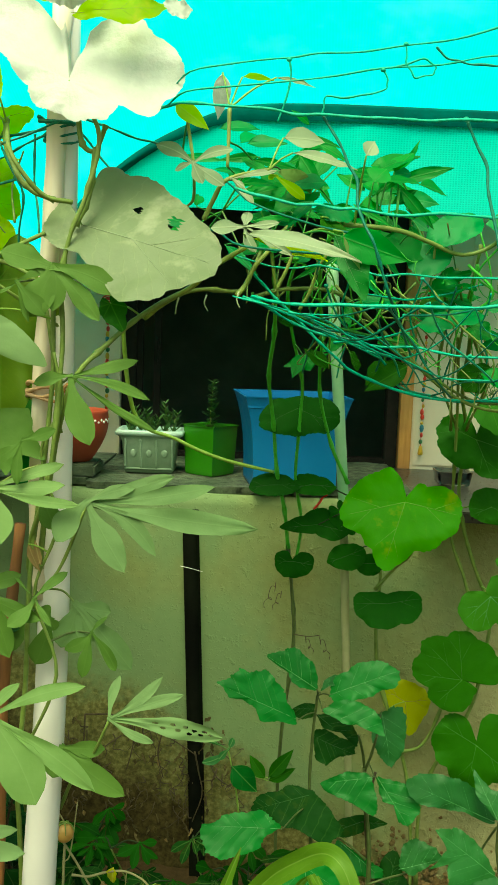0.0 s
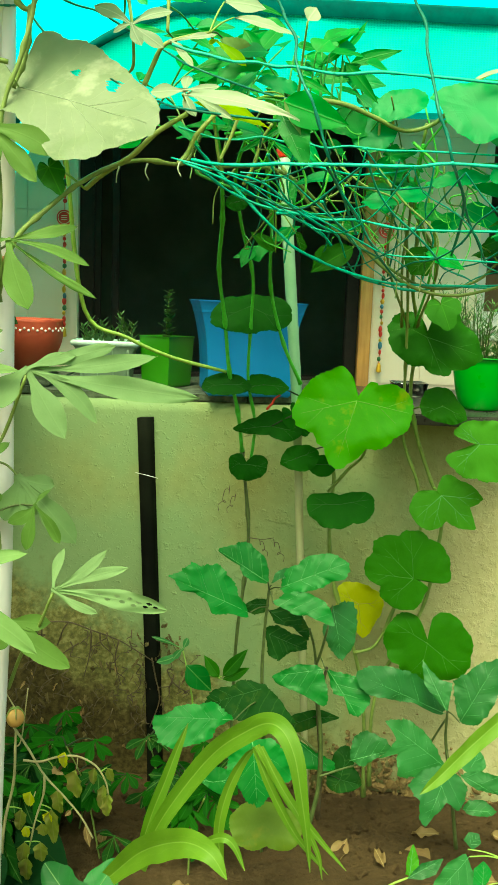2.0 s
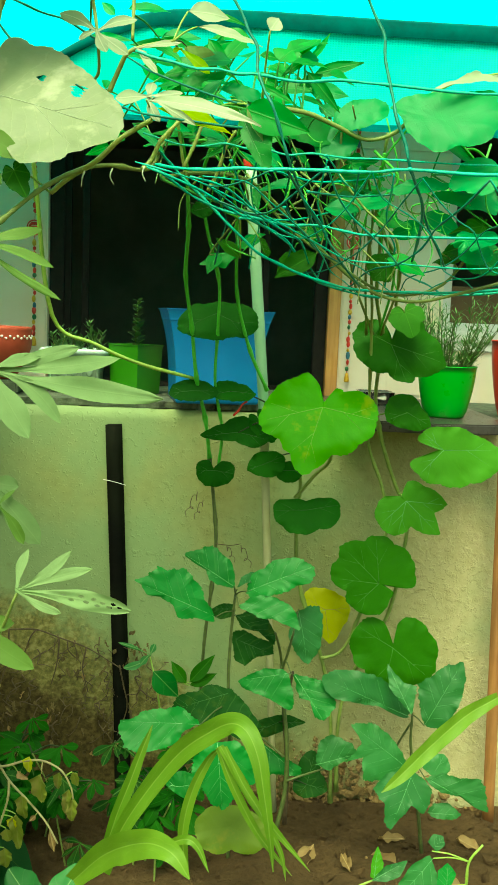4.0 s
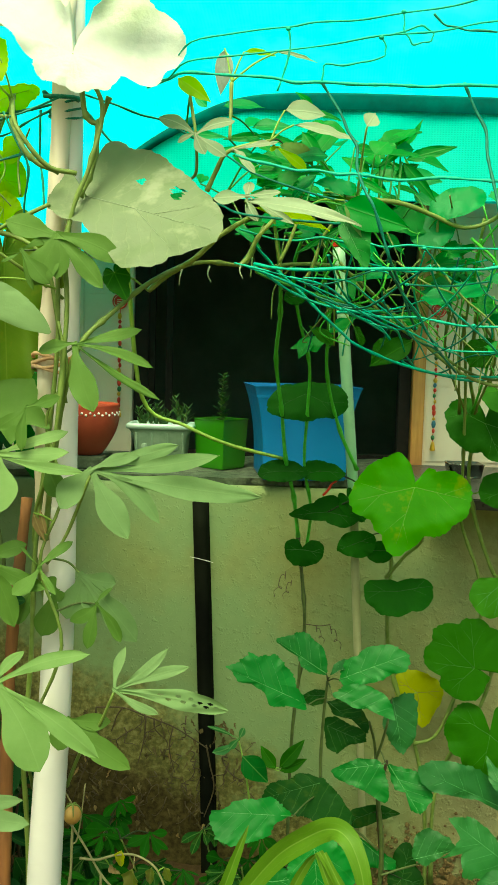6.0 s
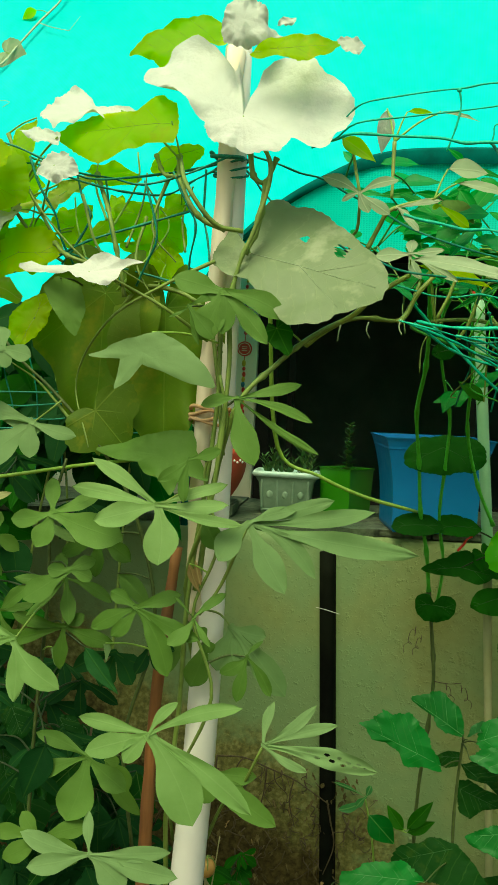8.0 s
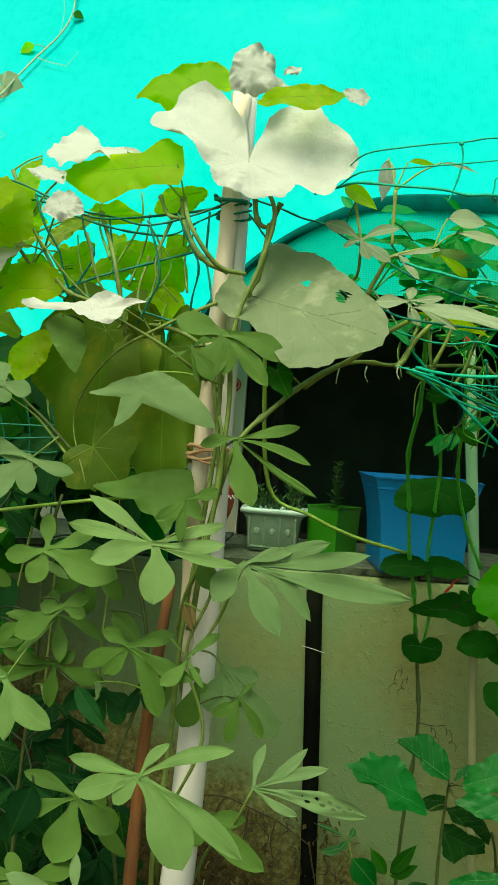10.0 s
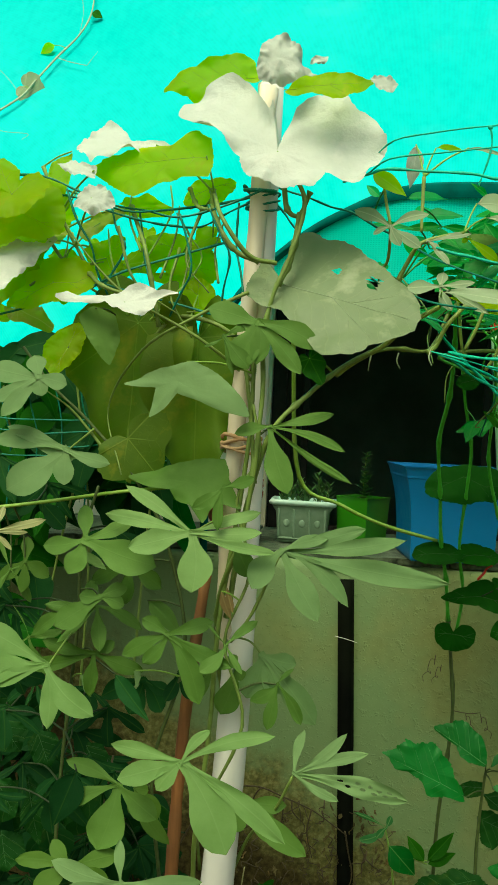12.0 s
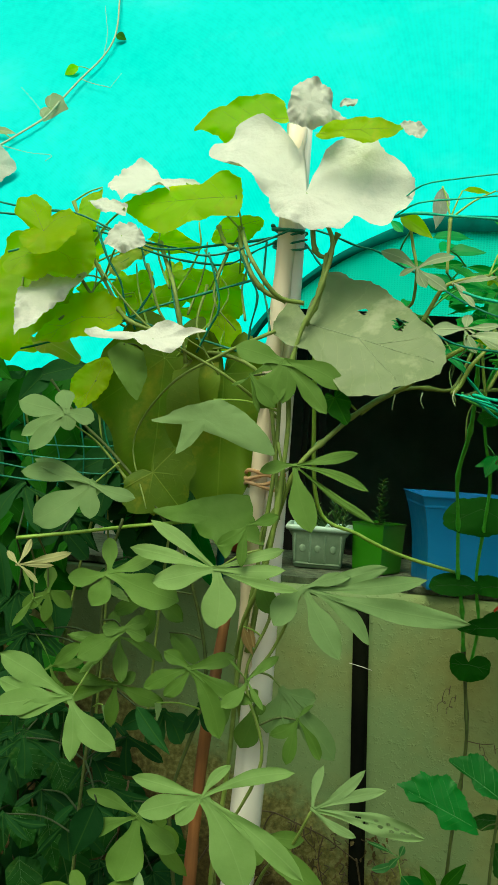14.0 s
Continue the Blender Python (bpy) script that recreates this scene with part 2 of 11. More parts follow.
PIPE_CREAM = two_tone("pipe_cream", (0.36, 0.38, 0.19), (0.46, 0.46, 0.25), 14.0, 0.7, (60.0, 0.15, 0.001), stain=(0.30, 0.34, 0.16))
BLACK_PIPE = two_tone("black_pipe", (0.002, 0.003, 0.002), (0.006, 0.007, 0.005), 20.0, 0.85, (60.0, 0.15, 0.001), spec=0.06, stain=(0.012, 0.016, 0.008))
BLUE_PLASTIC = two_tone("blue_plastic", (0.004, 0.16, 0.46), (0.008, 0.21, 0.55), 6.0, 0.38, (30.0, 0.05, 0.0005), stain=(0.01, 0.20, 0.46))
GREEN_PLASTIC = two_tone("green_plastic", (0.025, 0.17, 0.006), (0.04, 0.23, 0.010), 6.0, 0.4, (30.0, 0.05, 0.0005))
BRIGHT_GREEN_PLASTIC = two_tone("bright_green_plastic", (0.006, 0.28, 0.010), (0.010, 0.34, 0.014), 6.0, 0.3, (30.0, 0.04, 0.0005))
RED_PLASTIC = two_tone("red_plastic", (0.62, 0.03, 0.015), (0.72, 0.05, 0.02), 6.0, 0.35, (30.0, 0.04, 0.0005))
TERRACOTTA = two_tone("terracotta", (0.40, 0.05, 0.022), (0.52, 0.085, 0.035), 18.0, 0.6, (50.0, 0.15, 0.001), stain=(0.24, 0.05, 0.03))
WHITE_GLAZE = two_tone("white_glaze", (0.17, 0.28, 0.19), (0.30, 0.42, 0.31), 24.0, 0.5, (40.0, 0.3, 0.002), stain=(0.09, 0.15, 0.08))
PALE_GLAZE = two_tone("pale_glaze", (0.42, 0.66, 0.58), (0.58, 0.76, 0.68), 18.0, 0.35, (40.0, 0.1, 0.001), stain=(0.34, 0.48, 0.38))
POTTING_SOIL = two_tone("potting_soil", (0.02, 0.014, 0.01), (0.07, 0.05, 0.035), 60.0, 0.95, (80.0, 0.8, 0.006))
ROPE = two_tone("rope", (0.006, 0.32, 0.19), (0.02, 0.62, 0.40), 160.0, 0.5, (300.0, 0.4, 0.001))
ROPE_DARK = two_tone("rope_dark", (0.003, 0.12, 0.075), (0.008, 0.27, 0.17), 160.0, 0.5, (300.0, 0.4, 0.001))
HOOP_GREEN = two_tone("hoop_green", (0.001, 0.085, 0.075), (0.002, 0.15, 0.13), 20.0, 0.8, (60.0, 0.1, 0.001), spec=0.1)
TIE_CLOTH = two_tone("tie_cloth", (0.50, 0.20, 0.06), (0.72, 0.36, 0.14), 80.0, 0.8, (150.0, 0.6, 0.002), stain=(0.5, 0.34, 0.2))
RUBBLE = two_tone("rubble", (0.11, 0.070, 0.026), (0.28, 0.195, 0.085), 40.0, 0.95, (60.0, 0.8, 0.006), spec=0.1, stain=(0.20, 0.15, 0.065))


# ---- building helpers ----
PLACE = {}


def thing(name, at, label, category, group="", kind=""):
    """An Empty at the thing's base, which carries its parts."""
    ob = new(name)
    ob.location = at
    ob.empty_display_size = 0.05
    PLACE[ob] = Vector(at)
    return tagged(ob, label, category, group, kind)


def mesh_object(name, bm, mat, at=(0, 0, 0), smooth=True):
    """Links a bmesh made in world coordinates as an object with its origin at that place."""
    me = bpy.data.meshes.new(name)
    bmesh.ops.translate(bm, verts=bm.verts, vec=-Vector(at))
    bm.to_mesh(me)
    bm.free()
    me.materials.append(mat)
    if smooth:
        me.polygons.foreach_set("use_smooth", [True] * len(me.polygons))
    ob = new(name, me)
    ob.location = at
    PLACE[ob] = Vector(at)
    return ob


def part(name, bm, mat, parent, label="", at=None, smooth=True):
    """One mesh under a thing or a part, made in world coordinates."""
    at = PLACE[parent] if at is None else Vector(at)
    ob = mesh_object(name, bm, mat, at, smooth)
    ob.parent = parent
    ob.location = at - PLACE[parent]
    return tagged(ob, label)


def box(bm, lo, hi, bevel=0.0, turn=0.0, about=None):
    """A bevelled box between two corners, turned about an upright axis."""
    lo, hi = Vector(lo), Vector(hi)
    made = bmesh.ops.create_cube(bm, size=1.0, matrix=Matrix.Translation((lo + hi) / 2) @ Matrix.Diagonal((*(hi - lo), 1)))["verts"]
    if bevel:
        edges = list({e for v in made for e in v.link_edges})
        made = bmesh.ops.bevel(bm, geom=edges, offset=bevel, segments=2, affect="EDGES", clamp_overlap=True)["verts"]
    if turn:
        bmesh.ops.rotate(bm, verts=list(made), cent=about or (lo + hi) / 2, matrix=Matrix.Rotation(radians(turn), 3, "Z"))
    return bm


def boxes(*some, bevel=0.0):
    bm = bmesh.new()
    for lo, hi in some:
        box(bm, lo, hi, bevel)
    return bm


def smooth_line(points, steps=6):
    """Points along a Catmull-Rom curve."""
    p = [Vector(q) for q in points]
    if len(p) == 2:
        return [p[0].lerp(p[1], i / steps) for i in range(steps + 1)]
    p = [2 * p[0] - p[1]] + p + [2 * p[-1] - p[-2]]
    out = []
    for i in range(1, len(p) - 2):
        for k in range(steps):
            t = k / steps
            a, b, c, d = p[i - 1:i + 3]
            out.append(0.5 * (2 * b + (c - a) * t + (2 * a - 5 * b + 4 * c - d) * t * t + (3 * b - 3 * c + d - a) * t ** 3))
    return out + [p[-2]]


def tube(bm, points, r0, r1=None, sides=6, steps=6, rough=0.0, knots=0.0):
    """A round cord, stem or pipe along a smooth line, tapering from r0 to r1."""
    r1 = r0 if r1 is None else r1
    line = smooth_line(points, steps)
    rings, up = [], Vector((0.31, 0.17, 0.93))
    for i, q in enumerate(line):
        way = (line[min(i + 1, len(line) - 1)] - line[max(i - 1, 0)]).normalized()
        a = way.cross(up)
        if a.length < 0.05:
            a = way.cross(Vector((1, 0, 0)))
        a.normalize()
        b = way.cross(a)
        f = i / (len(line) - 1)
        r = r0 + (r1 - r0) * f
        if rough:
            r *= 1 + rough * noise.noise(q * 60)
        if knots:
            r *= 1 + 0.5 * max(0, math.cos(f * knots * 2 * math.pi)) ** 12
        rings.append([bm.verts.new(q + r * (math.cos(s * 2 * math.pi / sides) * a + math.sin(s * 2 * math.pi / sides) * b)) for s in range(sides)])
    for lo, hi in zip(rings, rings[1:]):
        for s in range(sides):
            bm.faces.new((lo[s], lo[(s + 1) % sides], hi[(s + 1) % sides], hi[s]))
    bm.faces.new(rings[0][::-1])
    bm.faces.new(rings[-1])
    return bm


def lathe(profile, centre, sides=32, square=0.0, wide=1.0, turn=0.0):
    """A vessel turned from (radius, height) pairs; square > 0 pulls the round towards a rounded square."""
    bm = bmesh.new()
    rings = []
    for r, z in profile:
        ring = []
        for s in range(sides):
            a = 2 * math.pi * s / sides
            c, d = math.cos(a), math.sin(a)
            k = (1 - square) + square / max(abs(c), abs(d))
            v = Vector((r * k * c * wide, r * k * d, 0))
            v.rotate(Euler((0, 0, radians(turn))))
            ring.append(bm.verts.new(Vector(centre) + v + Vector((0, 0, z))))
        rings.append(ring)
    for lo, hi in zip(rings, rings[1:]):
        for s in range(sides):
            bm.faces.new((lo[s], lo[(s + 1) % sides], hi[(s + 1) % sides], hi[s]))
    bm.faces.new(rings[0][::-1])
    bm.faces.new(rings[-1])
    return bm


def ball(bm, at, r, squash=(1, 1, 1), seg=10):
    bmesh.ops.create_uvsphere(bm, u_segments=seg, v_segments=max(6, seg - 2), radius=r, matrix=Matrix.Translation(at) @ Matrix.Diagonal((*squash, 1)))
    return bm


def lone(name, bm, mat, label, category, at=(0, 0, 0), kind="", group="", smooth=True):
    return tagged(mesh_object(name, bm, mat, at, smooth), label, category, group, kind)


# ---- ground and walls ----
LEDGE, SOIL_LEVEL, WALL_Y, HOUSE_Y = 1.015, -0.15, 2.80, 3.44


def soil_height(x, y):
    """The bed: clods and hollows, banked against the wall."""
    q = Vector((x, y, 0))
    near = max(0.0, 1 - math.hypot(x, y - 1.6) / 6)
    h = SOIL_LEVEL + near * (0.05 * noise.noise(q * 1.7) + 0.03 * noise.noise(q * 6) + 0.022 * abs(noise.noise(q * 17)) + 0.008 * noise.noise(q * 45))
    return h - 0.07 * max(0, min(1, (y - 2.2) / 0.6)) * max(0, min(1, (x + 0.1) / 0.4))


def ground():
    bm = bmesh.new()
    xs = [-80, -30, -12, -6] + [-3 + 0.03 * i for i in range(151)] + [2.5, 4, 7, 14, 30, 80]
    ys = [-80, -30, -12, -6, -3, -1.5, -0.6] + [0.03 * i for i in range(96)] + [3.3, 5, 9, 16, 40, 80]
    grid = [[bm.verts.new((x, y, soil_height(x, y))) for x in xs] for y in ys]
    for a, b in zip(grid, grid[1:]):
        for i in range(len(xs) - 1):
            bm.faces.new((a[i], a[i + 1], b[i + 1], b[i]))
    lone("ground", bm, SOIL, "brown loose garden soil with clods", "ground", kind="structure")


def low_wall():
    """The rendered parapet that carries the ledge; its face is slightly uneven."""
    bm = boxes(((-3.2, WALL_Y, -0.4), (3.2, WALL_Y + 0.22, LEDGE - 0.003)))
    bmesh.ops.subdivide_edges(bm, edges=[e for e in bm.edges], cuts=40, use_grid_fill=True)
    for v in bm.verts:
        if v.co.y < WALL_Y + 0.001:
            v.co.y += 0.006 * noise.noise(v.co * 3) + 0.002 * noise.noise(v.co * 11)
    lone("wall_low", bm, STUCCO, "olive-cream rendered garden wall with mossy dirty foot", "wall", kind="structure")


def ledge():
    """Rough stone slabs along the wall's top, and a thicker dark slab with a rounded corner."""
    n = 0
    for x0, x1, y0, tilt in ((-3.2, -1.5, 2.77, 0), (-1.49, -0.52, 2.84, 0.002), (-0.515, 0.10, 2.815, -0.001), (0.105, 0.46, 2.805, 0.001)):
        bm = bmesh.new()
        cols = [x0 + (x1 - x0) * i / 24 for i in range(25)]
        top, low = [], []
        for x in cols:
            wob = 0.026 * noise.noise(Vector((x * 6, y0 * 5, 0))) + 0.014 * noise.noise(Vector((x * 27, 1, 0)))
            z = LEDGE + 0.02 + tilt + 0.005 * noise.noise(Vector((x * 12, 4, 2)))
            top.append((bm.verts.new((x, y0 + wob, z)), bm.verts.new((x, 3.43, z))))
            low.append((bm.verts.new((x, y0 + wob + 0.004, z - 0.02)), bm.verts.new((x, 3.43, z - 0.02))))
        for i in range(24):
            bm.faces.new((top[i][0], top[i + 1][0], top[i + 1][1], top[i][1]))
            bm.faces.new((low[i + 1][0], low[i][0], low[i][1], low[i + 1][1]))
            bm.faces.new((low[i][0], low[i + 1][0], top[i + 1][0], top[i][0]))
        for i in (0, 24):
            f = (low[i][0], top[i][0], top[i][1], low[i][1])
            bm.faces.new(f if i else f[::-1])
        lone("ledge_slab", bm, GRANITE, "grey-green rough stone slab on the parapet", "stone slab", kind="structure", smooth=False)
    # Dark slab with the rounded front corner.
    bm = bmesh.new()
    outline = [(0.47, 3.43), (0.47, 2.66), (0.55, 2.625), (0.72, 2.60), (0.84, 2.615)]
    outline += [(0.84 + 0.115 * math.sin(radians(a)), 2.73 - 0.115 * math.cos(radians(a))) for a in range(10, 91, 10)]
    outline += [(0.957, 3.43)]
    face = bm.faces.new([bm.verts.new((x, y, LEDGE + 0.006)) for x, y in outline])
    low = bmesh.ops.extrude_face_region(bm, geom=[face])
    bmesh.ops.translate(bm, verts=[v for v in low["geom"] if isinstance(v, bmesh.types.BMVert)], vec=(0, 0, -0.03))
    bmesh.ops.recalc_face_normals(bm, faces=bm.faces)
    bmesh.ops.bevel(bm, geom=[e for e in bm.edges if abs(e.verts[0].co.z - e.verts[1].co.z) < 1e-5], offset=0.004, segments=2, affect="EDGES")
    lone("ledge_slab", bm, DARK_STONE, "dark grey stone slab with a rounded corner", "stone slab", kind="structure", smooth=False)
    bm = boxes(((0.965, 2.76, LEDGE - 0.02), (3.2, 3.43, LEDGE)), bevel=0.003)
    lone("ledge_slab", bm, GRANITE, "grey-green rough stone slab on the parapet", "stone slab", kind="structure", smooth=False)


def house():
    """The house wall behind the ledge: cream piers, a wide dark window and a white-silled one."""
    y0, y1, top = HOUSE_Y, HOUSE_Y + 0.22, 2.16
    wall = lone("wall_house", boxes(((-3.2, y0, LEDGE - 0.02), (-0.515, y1, top)), ((0.545, y0, LEDGE - 0.02), (0.918, y1, top)), ((0.918, y0, LEDGE - 0.02), (1.75, y1, 1.20)),
                                    ((1.75, y0, LEDGE - 0.02), (3.2, y1, top)), ((-0.515, y0, 2.12), (0.545, y1, top)), ((0.918, y0, 2.12), (1.75, y1, top))), CREAM_TILE,
                "cream house wall with tiled piers", "wall", kind="structure", smooth=False)
    # Tiles of the pier between the windows and of the left pier, laid 4 mm proud with open joints.
    tile_rows = (1.035, 1.305, 1.605, 1.905, 2.205)
    for x0, x1 in ((0.553, 0.726), (0.729, 0.912), (-0.69, -0.52), (-0.865, -0.693)):
        for z0, z1 in zip(tile_rows, tile_rows[1:]):
            part("wall_tile", box(bmesh.new(), (x0, y0 - 0.006, z0), (x1, y0 - 0.0005, z1 - 0.003), 0.0012), CREAM_TILE, wall, smooth=False)
    # Dark room behind, closed on all sides.
    lone("room", boxes(((-3.2, 5.2, -0.4), (3.2, 5.3, 2.16)), ((-3.2, y1, -0.4), (3.2, 5.3, -0.3)), ((-3.3, y1, -0.4), (-3.2, 5.3, 2.16)), ((3.2, y1, -0.4), (3.3, 5.3, 2.16)), ((0.75, y1, -0.3), (0.80, 5.2, 2.16))),
         DARK_ROOM, "unlit dark room behind the windows", "room", kind="structure", smooth=False)
    lone("ceiling", boxes(((-3.3, y0 + 0.0, 2.162), (3.3, 5.3, 2.26))), DARK_ROOM, "concrete roof slab over the dark room", "roof", kind="structure", smooth=False)
    # Wide window: dark frame, open sash at the left, sliding stile.
    win = thing("window_1", (0.0, y0, LEDGE), "wide dark-framed sliding window standing open", "window", kind="structure")
    f0, f1 = y0 + 0.03, y0 + 0.10
    part("window_frame", boxes(((-0.513, f0, LEDGE), (-0.462, f1, 2.118)), ((0.455, f0, LEDGE), (0.498, f1, 2.118)), ((-0.462, f0, LEDGE), (0.455, f1, LEDGE + 0.03)), ((-0.462, f0, 2.08), (0.455, f1, 2.118)), bevel=0.003), DARK_FRAME, win, "dark brown metal frame", smooth=False)
    part("sash", boxes(((-0.40, f0 + 0.02, LEDGE + 0.03), (-0.375, f0 + 0.045, 2.08)), ((-0.462, f0 + 0.02, LEDGE + 0.03), (-0.44, f0 + 0.045, 2.08)), ((-0.44, f0 + 0.02, LEDGE + 0.03), (-0.40, f0 + 0.045, LEDGE + 0.06)), bevel=0.002), DARK_FRAME, win, smooth=False)
    part("latch", boxes(((-0.392, f0 + 0.008, 1.36), (-0.384, f0 + 0.02, 1.46)), bevel=0.002), DARK_FRAME, win, "dark latch handle", smooth=False)
    part("inner_sash", boxes(((0.26, f0 + 0.05, LEDGE + 0.03), (0.285, f0 + 0.07, 2.08)), bevel=0.002), DARK_FRAME, win, smooth=False)
    # Pine strip along the right jamb.
    lone("trim_pine", box(bmesh.new(), (0.500, y0 - 0.012, LEDGE + 0.002), (0.543, y0 + 0.06, 2.118), 0.003), PINE, "orange-brown pine strip along the window jamb", "trim", kind="structure", smooth=False)
    # Second window with a white sill and moulding.
    w2 = thing("window_2", (1.3, y0, 1.2), "window with white sill and brown shutter inside", "window", kind="structure")
    part("window_frame", boxes(((0.92, f0, 1.275), (0.955, f1, 2.118)), ((1.71, f0, 1.275), (1.748, f1, 2.118)), ((0.955, f0, 1.275), (1.71, f1, 1.305)), ((0.955, f0, 2.08), (1.71, f1, 2.118)), bevel=0.003), WHITE_PAINT, w2, smooth=False)
    part("window_sill", boxes(((0.90, y0 - 0.035, 1.235), (1.77, f0, 1.275)), ((0.905, y0 - 0.02, 1.202), (1.765, f0, 1.2345)), bevel=0.005), WHITE_PAINT, w2, "white painted sill with a moulding", smooth=False)
    part("shutter", boxes(((0.957, f0 + 0.04, 1.306), (1.708, f0 + 0.055, 1.44)), bevel=0.002), BROWN_BOARD, w2, "brown wooden board behind the frame", smooth=False)


def canopy():
    """The green shade cloth stretched over the roof, its dark bent hoop and the cloth hanging below the hoop."""
    bm = bmesh.new()
    nx, nz = 90, 40
    rows = []
    for k in range(nz + 1):
        z = 1.60 + 1.95 * k / nz
        row = []
        for i in range(nx + 1):
            x = -3.2 + 6.4 * i / nx
            q = Vector((x, z, 0))
            y = 2.86 + (z - 1.6) * 0.72 + 0.02 * noise.noise(q * 1.4) + 0.006 * noise.noise(Vector((x * 1.5, z * 7, 3)))
            row.append(bm.verts.new((x, y, z)))
        rows.append(row)
    rows.append([bm.verts.new((v.co.x, 5.6, 3.75)) for v in rows[-1]])
    for a, b in zip(rows, rows[1:]):
        for i in range(nx):
            bm.faces.new((a[i], a[i + 1], b[i + 1], b[i]))
    for v in rows[0]:
        # ragged lower edge, lifted over the wide window
        v.co.z += 0.34 * max(0, min(1, (v.co.x + 0.62) / 0.18))
    for v in rows[1]:
        v.co.z += 0.30 * max(0, min(1, (v.co.x + 0.62) / 0.18))
    for k in range(2, 7):
        for v in rows[k]:
            v.co.z += (0.30 - 0.05 * k) * max(0, min(1, (v.co.x + 0.62) / 0.18))
    can = thing("canopy", (0, 2.9, 1.6), "turquoise-green shade cloth canopy on a bent hoop", "canopy")
    part("cloth", bm, SHADE_CLOTH, can, "sunlit turquoise knitted cloth")
    # The hoop: nearly level, bending down beyond its left shoulder.
    hoop = [(2.6, 2.60, 2.02), (1.4, 2.60, 2.065), (0.56, 2.60, 2.074), (0.11, 2.60, 2.078), (-0.10, 2.60, 2.062), (-0.25, 2.60, 2.0), (-0.37, 2.60, 1.926), (-0.486, 2.60, 1.82), (-0.56, 2.61, 1.72), (-0.60, 2.63, 1.60), (-0.62, 2.72, 1.35), (-0.625, 2.76, 1.02)]
    part("hoop", tube(bmesh.new(), hoop, 0.012, sides=10), HOOP_GREEN, can, "dark green bent pipe")
    # Folded hem hung on the hoop and the drop of cloth below it.
    line = smooth_line(hoop[:9], 8)
    bm = bmesh.new()
    prev = None
    for q in line:
        drop = 0.034 * max(0.15, min(1, (q.x + 0.5) / 0.5))
        col = [bm.verts.new(q + Vector((0, -0.013, 0.004))), bm.verts.new(q + Vector((0, -0.016, -drop * 0.5))), bm.verts.new(q + Vector((0, -0.010, -drop)))]
        if prev:
            for a in range(2):
                bm.faces.new((prev[a], col[a], col[a + 1], prev[a + 1]))
        prev = col
    part("hem", bm, HOOP_GREEN, can, "dark folded hem along the hoop")
    bm = bmesh.new()
    prev = None
    for q in line:
        end = 1.815 + 0.012 * max(0, q.x) + 0.006 * noise.noise(q * 5)
        col = []
        for k in range(9):
            z = q.z - 0.01 + (min(end, q.z - 0.012) - q.z + 0.01) * k / 8
            col.append(bm.verts.new((q.x, q.y + 0.006 * k / 8 + 0.010 * noise.noise(Vector((q.x * 6, z * 4, 5))), z)))
        if prev:
            for a in range(8):
                bm.faces.new((prev[a], col[a], col[a + 1], prev[a + 1]))
        prev = col
    part("drop_cloth", bm, DROP_CLOTH, can, "turquoise cloth hanging below the hoop")


ground()
low_wall()
ledge()
house()
canopy()


